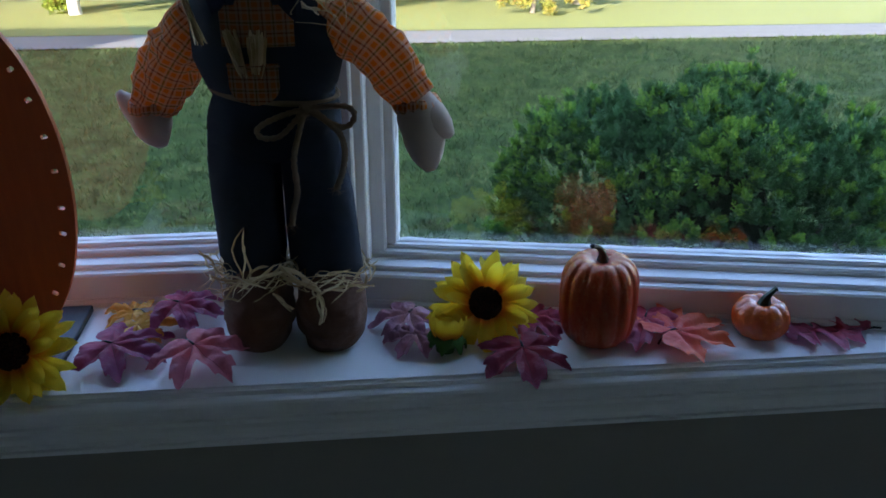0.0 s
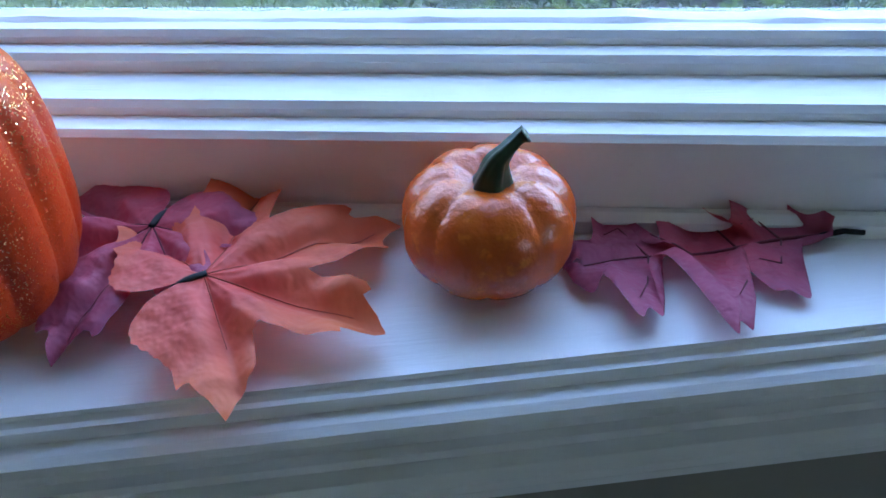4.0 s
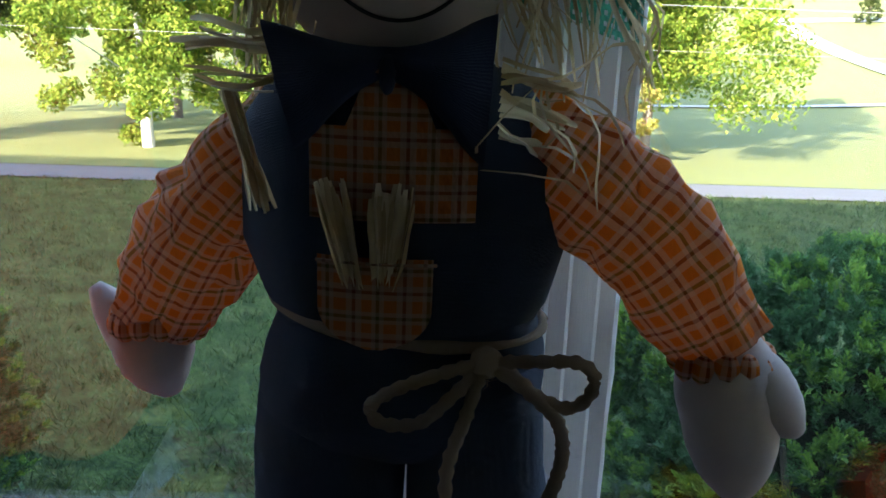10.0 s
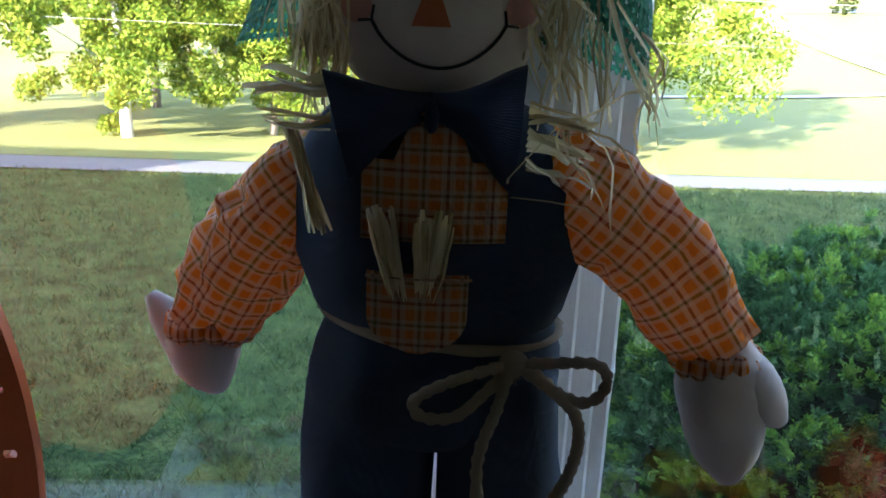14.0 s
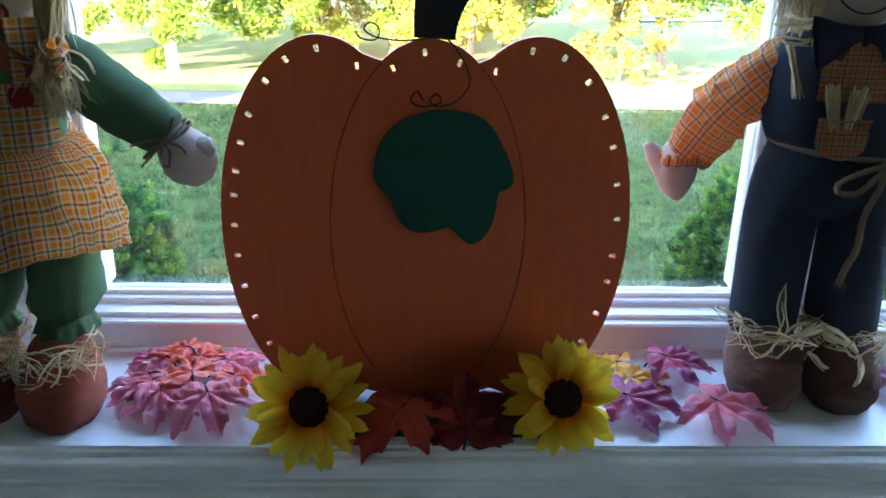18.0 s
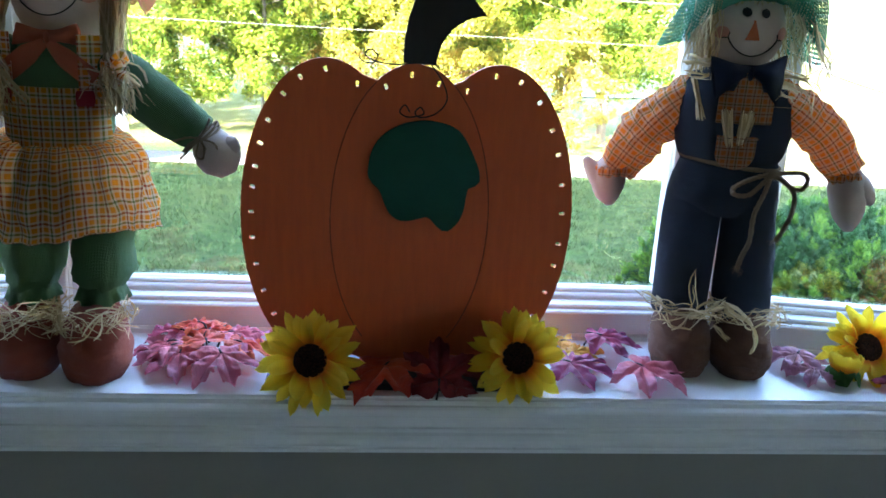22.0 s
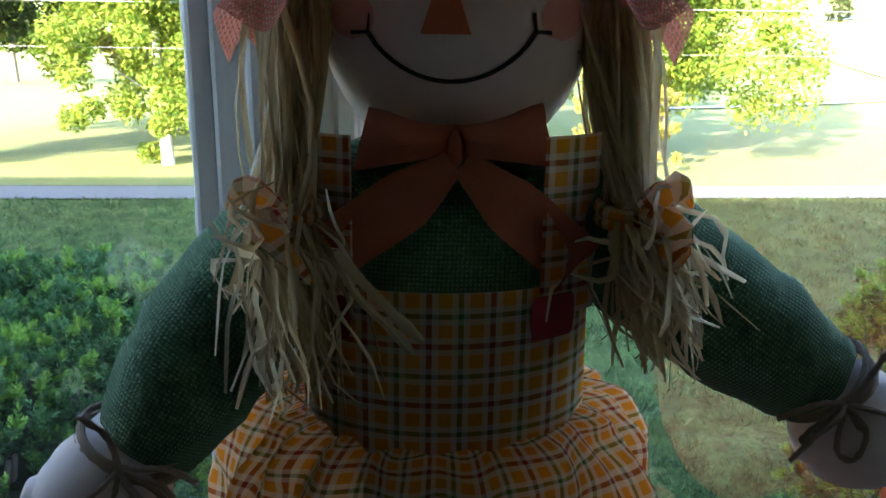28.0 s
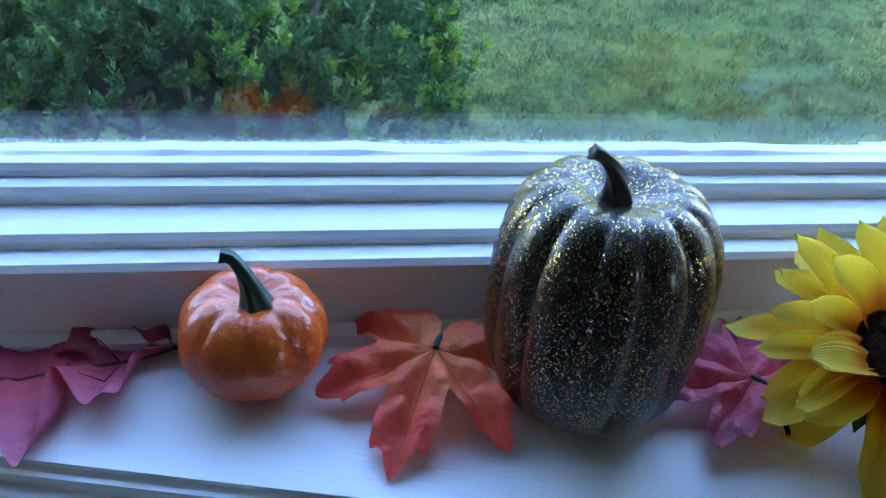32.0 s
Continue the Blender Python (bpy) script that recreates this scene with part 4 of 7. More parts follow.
def limb_of(s, pts, radii, mat, sides=24, folds=0.06, seed=0.0):
    """A stuffed arm or leg along a line."""
    line = curve(pts, 5)
    n = len(line)
    rows, run, length = [], [], 0.0
    for i, p in enumerate(line):
        f = i / (n - 1) * (len(radii) - 1)
        k = min(int(f), len(radii) - 2)
        r = radii[k] + (radii[k + 1] - radii[k]) * (f - k)
        d = line[min(i + 1, n - 1)] - line[max(i - 1, 0)]
        q = d.to_track_quat("Z", "Y")
        if i:
            length += (p - line[i - 1]).length
        run.append(length)
        rows.append([p + q @ (Vector((math.cos(t), math.sin(t), 0)) * r * (1 + folds * noise.noise(Vector((math.cos(t) * 1.5 + seed, math.sin(t) * 1.5, i * 0.8))) + 0.55 * folds * noise.noise(Vector((math.cos(t) * 3.1, math.sin(t) * 3.1 + seed, i * 1.3))))) for t in (6.2832 * j / sides for j in range(sides))])
    rows = [[line[0]] * sides] + rows + [[line[-1]] * sides]
    run = [0.0] + run + [length]
    g = 6.283 * sum(radii) / len(radii)
    s.grid(rows, lambda i, j: (j / sides * g, run[i]), mat, True)


def egg(s, c, rx, ry, rz, mat, sides=30, turn=None, folds=0.0):
    rows = []
    for i in range(17):
        t = math.pi * i / 16
        row = []
        for j in range(sides):
            a = 6.2832 * j / sides
            p = Vector((rx * math.sin(t) * math.cos(a), ry * math.sin(t) * math.sin(a), rz * math.cos(t)))
            if folds:
                p *= 1 + folds * noise.noise(p * 60)
            if turn is not None:
                p.rotate(turn)
            row.append(Vector(c) + p)
        rows.append(row)
    s.grid(rows, lambda i, j: (j / sides * 6.283 * rx, i / 16 * 3.14 * rz), mat, True)


def face(s, c, rx, ry, rz, eyes, nose, mouth, cheeks, mouth_r=0.0009):
    """Sewn features on the front of a stuffed head."""
    f1, f2 = egg_front(c, rx, ry, rz, 0.0008), egg_front(c, rx, ry, rz, 0.0016)
    disc = lambda f: math.sqrt(max(0.0, 1 - (2 * f - 1) ** 2))
    for x, z, r in eyes:
        s.patch(x - r, x + r, z - r, z + r, f2, M_EYE, outline=disc)
    for x, z, r in cheeks:
        s.patch(x - r, x + r, z - r, z + r, f1, M_CHEEK, outline=disc)
    x, z0, z1, w = nose
    s.patch(x - w, x + w, z0, z1, f2, M_NOSE, outline=lambda f: max(0.16, 1 - f * 0.95))
    (xa, za), (xm, zm), (xb, zb) = mouth
    line = []
    for i in range(21):
        f = i / 20
        x = xa + (xb - xa) * f
        z = za + (zb - za) * f - (za - zm) * (1 - (2 * f - 1) ** 2) ** 0.8
        line.append((x, f1(x, z), z))
    s.tube(line, mouth_r, mouth_r, M_INK, 6)
    for x, z, d in ((xa, za, -1), (xb, zb, 1)):
        s.tube([(x + d * 0.006, f1(x + d * .006, z), z - 0.0005), (x, f1(x, z), z), (x - d * 0.001, f1(x, z + .005), z + 0.0065)], mouth_r, mouth_r * 0.8, M_INK, 6)


def straw_cuff(s, rnd, cx, cy, z, rx, ry, n, reach=0.03, fine=1.0, droop=0.0):
    """A wisp of raffia tied round an ankle, its flat ends straggling every way."""
    for i in range(n):
        a = rnd.uniform(3.0, 6.4) if rnd.random() < 0.8 else rnd.uniform(0, 6.28)
        p = Vector((cx + rx * math.cos(a), cy + ry * math.sin(a), z + rnd.gauss(0, 0.005)))
        along = Vector((-math.sin(a), math.cos(a), 0)) * rnd.choice((-1, 1))
        out = Vector((math.cos(a), math.sin(a), 0))
        d = (along * rnd.uniform(0.2, 1.0) + out * rnd.uniform(0.1, 0.7) + Vector((0, 0, rnd.gauss(-droop, 0.32)))).normalized()
        w = rnd.uniform(0.0007, 0.0022) * fine
        q = p + d * reach * rnd.uniform(0.45, 1.1)
        s.straw(rnd, p - along * reach * 0.5 + Vector((0, 0, rnd.gauss(0.002, 0.003))), q, w, 0.12)


def bow_lobe(s, c, ends, y, mat, thick=0.010):
    """Half a bow: pinched at c, opening to the two corners ends."""
    (x1, z1), (x2, z2) = ends
    rows = []
    for i in range(9):
        f = i / 8
        k = 0.26 + 0.74 * min(1, f * 1.25) ** 0.8
        lo = Vector((c[0] + (x2 - c[0]) * f, y, c[1] + (z2 - c[1]) * f * (k if f < 1 else 1)))
        hi = Vector((c[0] + (x1 - c[0]) * f, y, c[1] + (z1 - c[1]) * f * (k if f < 1 else 1)))
        hi.z += 0.008 * (1 - f)
        lo.z -= 0.005 * (1 - f)
        bulge = thick * math.sin(min(1, f * 1.05) * 3.0) + 0.003
        row = []
        for j in range(16):
            t = 6.2832 * j / 16
            g = 0.5 - 0.5 * math.cos(t)
            p = lo.lerp(hi, g)
            p.y -= math.sin(t) * bulge + 0.0025 * math.sin(g * 13 + f * 2) * (1 - 0.4 * f)
            row.append(p)
        rows.append(row)
    s.grid(rows, lambda i, j: (i * 0.006, j * 0.004), mat, True)


# ---- scarecrow boy ----
def scarecrow_boy():
    rnd = random.Random(21)
    s = Shape((0.418, 0.115, 0.0))
    cy = 0.118
    boot(s, 0.378, 0.108, 0.0385, 0.052, 0.089, M_BROWN, 1.3)
    boot(s, 0.4595, 0.102, 0.0395, 0.053, 0.089, M_BROWN, 5.1)
    # trousers
    for side, ly, ring in ((-1, cy + 0.005, ((0.3758, 0.074, 0.034), (0.3756, 0.080, 0.0370), (0.3757, 0.12, 0.0376), (0.3753, 0.17, 0.0383), (0.3758, 0.205, 0.0386), (0.377, 0.24, 0.0365), (0.379, 0.262, 0.033))),
                           (1, cy - 0.007, ((0.4570, 0.074, 0.037), (0.4568, 0.080, 0.0400), (0.4547, 0.12, 0.0391), (0.4525, 0.17, 0.0373), (0.4490, 0.205, 0.0342), (0.4475, 0.24, 0.0330), (0.445, 0.262, 0.031)))):
        s.loft([((x, ly, z), r, (0.027, 0.029, 0.029, 0.029, 0.031, 0.036, 0.040)[k]) for k, (x, z, r) in enumerate(ring)], M_DENIM, 44, 2.05, 0.02, 7, 4.0 + side * 3)
    s.loft([((0.4125, cy, 0.212), 0.024, 0.026), ((0.4120, cy, 0.220), 0.052, 0.0340), ((0.4120, cy, 0.234), 0.0685, 0.0400), ((0.4125, cy, 0.252), 0.0690, 0.0425), ((0.4135, cy, 0.268), 0.066, 0.0425), ((0.414, cy, 0.280), 0.0625, 0.041), ((0.414, cy, 0.286), 0.0600, 0.040)], M_DENIM, 44, 2.5, 0.03, 7, 4.0)
    # bib of the overalls
    s.loft([((0.413, cy, 0.281), 0.0615, 0.041), ((0.413, cy, 0.292), 0.067, 0.043), ((0.412, cy, 0.318), 0.0745, 0.044), ((0.411, cy, 0.345), 0.0745, 0.043), ((0.409, cy, 0.372), 0.0705, 0.040), ((0.408, cy, 0.392), 0.056, 0.034), ((0.408, cy, 0.402), 0.03, 0.024)], M_DENIM, 36, 2.3, 0.03, 7, 7.0)
    front = tube_front(0.412, cy, 0.0745, 0.0435, 0.0022)
    front2 = tube_front(0.412, cy, 0.0745, 0.0435, 0.0045)
    s.patch(0.3715, 0.4410, 0.335, 0.374, front, M_PATCH, n=10)
    s.patch(0.386, 0.424, 0.372, 0.398, tube_front(0.412, cy, 0.0745, 0.0435, 0.003), M_PATCH, n=8, outline=lambda f: 1.0 - 0.55 * f)
    s.patch(0.3750, 0.4240, 0.2790, 0.320, front2, M_PATCH, round_low=0.45, n=12)
    s.tube([(x, front2(x, 0.3175) - 0.0006, 0.3175) for x in (0.3745 + 0.051 * i / 8 for i in range(9))], 0.0008, 0.0008, M_PATCH, 5)
    for x0, xa, xb, k in ((0.3905, 0.3745, 0.3870, 15), (0.4035, 0.3975, 0.4150, 18)):
        for i in range(k):
            f = (i + rnd.uniform(-0.3, 0.3)) / (k - 1)
            top, foot = xa + (xb - xa) * f, x0 + 0.007 * (f - 0.5)
            s.straw(rnd, (foot, front(foot, 0.3) - 0.0004, 0.306), (top, front2(top, 0.34) - rnd.uniform(0.001, 0.004), rnd.uniform(0.344, 0.354)), 0.0022, 0.01)
    # arms and mittens
    limb_of(s, [(0.370, 0.122, 0.373), (0.339, 0.138, 0.345), (0.307, 0.154, 0.305), (0.281, 0.166, 0.260)], [0.022, 0.0275, 0.0295, 0.0305, 0.0310, 0.0250], M_SHIRT, 40, 0.3, 3.0)
    limb_of(s, [(0.450, 0.120, 0.371), (0.484, 0.112, 0.351), (0.524, 0.100, 0.321), (0.557, 0.090, 0.277)], [0.022, 0.027, 0.0275, 0.027, 0.027, 0.0205], M_SHIRT, 40, 0.3, 6.0)
    limb_of(s, [(0.279, 0.167, 0.270), (0.274, 0.169, 0.249), (0.275, 0.172, 0.228), (0.281, 0.175, 0.207)], [0.015, 0.0205, 0.0228, 0.0228, 0.0205, 0.0155, 0.006], M_SKIN, 22, 0.04, 1.0)
    limb_of(s, [(0.270, 0.170, 0.236), (0.256, 0.174, 0.250), (0.241, 0.178, 0.268)], [0.015, 0.0155, 0.0130, 0.0100, 0.004], M_SKIN, 16, 0.03, 1.0)
    limb_of(s, [(0.556, 0.090, 0.284), (0.5605, 0.086, 0.260), (0.566, 0.084, 0.230), (0.571, 0.083, 0.203)], [0.014, 0.0215, 0.0240, 0.0230, 0.0205, 0.0160, 0.006], M_SKIN, 22, 0.04, 2.0)
    limb_of(s, [(0.566, 0.084, 0.264), (0.578, 0.080, 0.254), (0.5925, 0.077, 0.241)], [0.018, 0.0185, 0.0160, 0.0120, 0.004], M_SKIN, 16, 0.03, 2.0)
    for c, r in (((0.281, 0.166, 0.260), 0.0255), ((0.5575, 0.090, 0.276), 0.0215)):
        for i in range(14):
            a = 6.283 * i / 14
            egg(s, (c[0] + r * 0.9 * math.cos(a), c[1] + r * 0.9 * math.sin(a), c[2] - 0.004 + 0.002 * math.sin(a * 3)), 0.0062, 0.0062, 0.0075, M_SHIRT, 8)
    # head
    hc, hr = (0.405, 0.125, 0.4455), (0.0555, 0.046, 0.0535)
    egg(s, hc, *hr, M_SKIN, 36)
    face(s, hc, *hr, [(0.3925, 0.466, 0.0056), (0.4155, 0.4655, 0.0056)], (0.402, 0.4340, 0.4570, 0.0090), ((0.375, 0.436), (0.406, 0.4155), (0.437, 0.4355)), [(0.368, 0.4415, 0.0075), (0.4445, 0.4425, 0.0085)])
    # bow tie
    bow_lobe(s, (0.4035, 0.3975), ((0.3535, 0.4140), (0.3665, 0.3635)), 0.077, M_NAVY, 0.012)
    bow_lobe(s, (0.4035, 0.3975), ((0.446, 0.4195), (0.443, 0.3585)), 0.075, M_NAVY, 0.012)
    egg(s, (0.4035, 0.071, 0.3950), 0.0035, 0.004, 0.008, M_NAVY, 14)
    # hat: crown and drooping brim of open burlap
    hx, hy = 0.409, 0.128
    side_l = curve([(0, 0, 0.531), (0.024, 0, 0.532), (0.047, 0, 0.526), (0.059, 0, 0.505), (0.072, 0, 0.484), (0.088, 0, 0.452), (0.102, 0, 0.418)], 4)
    side_r = curve([(0, 0, 0.531), (0.035, 0, 0.532), (0.067, 0, 0.522), (0.091, 0, 0.498), (0.103, 0, 0.474), (0.107, 0, 0.440), (0.106, 0, 0.404)], 4)
    fore = curve([(0, 0, 0.531), (0.026, 0, 0.530), (0.044, 0, 0.526), (0.055, 0, 0.514), (0.0595, 0, 0.500), (0.0605, 0, 0.489), (0.057, 0, 0.481)], 4)
    rear = curve([(0, 0, 0.531), (0.030, 0, 0.530), (0.050, 0, 0.522), (0.060, 0, 0.500), (0.064, 0, 0.475), (0.065, 0, 0.450), (0.067, 0, 0.430)], 4)
    rows = []
    for i in range(len(fore)):
        row = []
        for j in range(72):
            a = 6.2832 * j / 72
            ca, sa = math.cos(a), math.sin(a)
            w = abs(ca) ** 4
            p = (side_r if ca > 0 else side_l)[i] * w + (rear if sa > 0 else fore)[i] * (1 - w)
            f = i / (len(fore) - 1)
            crease = 0.0045 * f * noise.noise(Vector((ca * 2.6, sa * 2.6, f * 2.5))) + 0.0018 * noise.noise(Vector((ca * 7, sa * 7, f * 7))) * min(1, f * 3)
            row.append(Vector((hx + (p.x + crease) * ca, hy + (p.x + crease) * sa, p.z + crease * 0.8)))
        rows.append(row)
    s.grid(rows[:15], lambda i, j: (j * 0.006, i * 0.006), M_GREEN_HAT, True)
    for a, b in ((0, 13), (59, 72)):
        s.grid([r[a:b] if b < 72 else r[a:] + r[:1] for r in rows[14:]], lambda i, j: (j * 0.008, i * 0.006), M_GREEN_NET)
    s.grid([r[27:46] for r in rows[14:]], lambda i, j: (j * 0.008, i * 0.006), M_GREEN_NET)
    s.grid([r[12:28] for r in rows[14:]], lambda i, j: (j * 0.006, i * 0.006), M_GREEN_HAT)
    s.grid([r[45:60] for r in rows[14:]], lambda i, j: (j * 0.006, i * 0.006), M_GREEN_HAT)
    rim = rows[-1][45:60]
    s.tube(rim, 0.0016, 0.0016, M_GREEN_HAT, 6)
    s.patch(0.386, 0.4265, 0.4985, 0.524, lambda x, z: hy - 0.0625 + abs(x - hx) ** 2 * 9 + max(0.0, z - 0.508) * 0.75, M_NAVY, round_low=0.8, n=10)
    for i in range(5):
        s.straw(rnd, (0.409, hy - 0.01, 0.530), (0.409 + rnd.gauss(0, 0.006), hy, 0.547), 0.001, 0.1)
    # hair of raffia
    for i in range(120):
        left = rnd.random() < 0.5
        x = 0.356 + rnd.gauss(0, 0.006) if left else 0.462 + rnd.gauss(0, 0.009)
        y = rnd.uniform(0.085, 0.135)
        ln = rnd.uniform(0.05, 0.095)
        dx = rnd.gauss(-0.006, 0.006) if left else rnd.gauss(0.012, 0.010)
        s.straw(rnd, (x, y, 0.479), (x + dx, y - 0.004, 0.479 - ln), rnd.uniform(0.0006, 0.0014), 0.07)
    for i in range(26):
        x = rnd.uniform(0.365, 0.447)
        s.straw(rnd, (x, 0.081, 0.484), (x + (x - 0.405) * 0.4 + rnd.gauss(0, 0.003), 0.079 + abs(x - 0.405) * 0.2, rnd.uniform(0.472, 0.480)), 0.0012, 0.1)
    for x0, x1 in ((0.352, 0.366), (0.455, 0.449)):
        for i in range(9):
            s.straw(rnd, (x0 + rnd.gauss(0, .003), 0.083, 0.472), (x1 - (x1 - x0) * 1.6 + rnd.gauss(0, .004), 0.077, rnd.uniform(0.415, 0.44)), 0.0013, 0.12)
    # wisps of straw at the collar
    for i in range(11):
        z = (0.408, 0.391)[i % 2] + rnd.gauss(0, 0.0025)
        s.straw(rnd, (0.357, 0.083, z - 0.002), (0.327 + rnd.gauss(0, 0.004), 0.077, z + rnd.gauss(0.001, 0.006)), rnd.uniform(0.0012, 0.0026), 0.07)
        z = 0.402 - 0.0032 * i
        s.straw(rnd, (0.449, 0.080, z), (0.474 + rnd.gauss(0, 0.005), 0.077, z - 0.003 - 0.0006 * i + rnd.gauss(0, 0.004)), rnd.uniform(0.0010, 0.0022), 0.07)
    for i in range(8):
        s.straw(rnd, (0.339 + rnd.gauss(0, .0015), 0.083, 0.386), (0.3555 + rnd.gauss(0, .003), 0.077, 0.338 + rnd.gauss(0, .002)), 0.0022, 0.02)
    for i in range(8):
        s.straw(rnd, (0.466, 0.082, 0.394), (0.49 + rnd.gauss(0, .012), 0.072, 0.36 + rnd.gauss(0, .015)), 0.0008, 0.25)
        s.straw(rnd, (0.495, 0.1, 0.44), (0.505 + rnd.gauss(0, .01), 0.09, 0.39 + rnd.gauss(0, .012)), 0.0009, 0.2)
    # rope belt with its bow
    belt = [(0.414 + 0.0645 * math.cos(a), cy + 0.0445 * math.sin(a), 0.2835 - 0.006 * math.cos(a) + 0.003 * math.sin(a)) for a in (6.2832 * i / 48 for i in range(49))]
    s.tube(belt, 0.0026, 0.0026, M_TWINE, 10, 900)
    k = (0.447, 0.067, 0.276)
    egg(s, k, 0.0075, 0.006, 0.007, M_TWINE, 14, folds=0.3)
    s.tube(curve([k, (0.428, 0.063, 0.272), (0.408, 0.062, 0.264), (0.399, 0.063, 0.256), (0.404, 0.062, 0.249), (0.420, 0.061, 0.250), (0.434, 0.063, 0.262), (0.443, 0.064, 0.272)]), 0.0028, 0.0028, M_TWINE, 10, 900)
    s.tube(curve([k, (0.468, 0.062, 0.279), (0.486, 0.062, 0.279), (0.494, 0.064, 0.272), (0.492, 0.064, 0.262), (0.483, 0.062, 0.258), (0.470, 0.062, 0.263), (0.460, 0.064, 0.271), (0.45, 0.066, 0.276)]), 0.0028, 0.0028, M_TWINE, 10, 900)
    s.tube(curve([k, (0.440, 0.060, 0.255), (0.4325, 0.064, 0.225), (0.4335, 0.067, 0.190), (0.428, 0.070, 0.168), (0.425, 0.071, 0.151)]), 0.0028, 0.0034, M_TWINE, 10, 900)
    s.tube(curve([(0.452, 0.065, 0.274), (0.468, 0.060, 0.264), (0.480, 0.063, 0.250), (0.4835, 0.067, 0.232), (0.481, 0.071, 0.212), (0.477, 0.075, 0.198), (0.473, 0.077, 0.188)]), 0.0028, 0.0033, M_TWINE, 10, 900)
    for p in ((0.425, 0.070, 0.150), (0.472, 0.076, 0.188), (0.446, 0.066, 0.272)):
        for i in range(22):
            d = Vector((rnd.gauss(0, 1), rnd.gauss(0, 1), rnd.gauss(-0.4, 1))).normalized() * rnd.uniform(0.004, 0.012)
            s.straw(rnd, p, Vector(p) + d, 0.00022, 0.2, M_TWINE)
    # raffia at the ankles
    straw_cuff(s, rnd, 0.378, 0.106, 0.088, 0.034, 0.046, 54, 0.036, 0.85)
    straw_cuff(s, rnd, 0.4595, 0.104, 0.087, 0.036, 0.047, 46, 0.032, 0.85)
    for i in range(3):
        s.straw(rnd, (0.370, 0.066, 0.082), (0.373 + rnd.gauss(0, .001), 0.078, 0.130 + rnd.gauss(0, .008)), 0.0012, 0.10)
        s.straw(rnd, (0.370, 0.062, 0.085), (0.404 + rnd.gauss(0, .004), 0.060, 0.110 + rnd.gauss(0, .003)), 0.0018, 0.12)
        s.straw(rnd, (0.410, 0.060, 0.108), (0.448 + rnd.gauss(0, .003), 0.055, 0.082 + rnd.gauss(0, .003)), 0.0024, 0.08)
        s.straw(rnd, (0.448, 0.050, 0.080), (0.452 + rnd.gauss(0, .003), 0.044, 0.045 + rnd.gauss(0, .003)), 0.0022, 0.10)
        s.straw(rnd, (0.40, 0.058, 0.078), (0.418 + rnd.gauss(0, .004), 0.052, 0.060 + rnd.gauss(0, .004)), 0.0020, 0.10)
    return s.done("scarecrow_boy", "stuffed scarecrow boy doll in dark denim overalls and green burlap hat", "scarecrow doll")


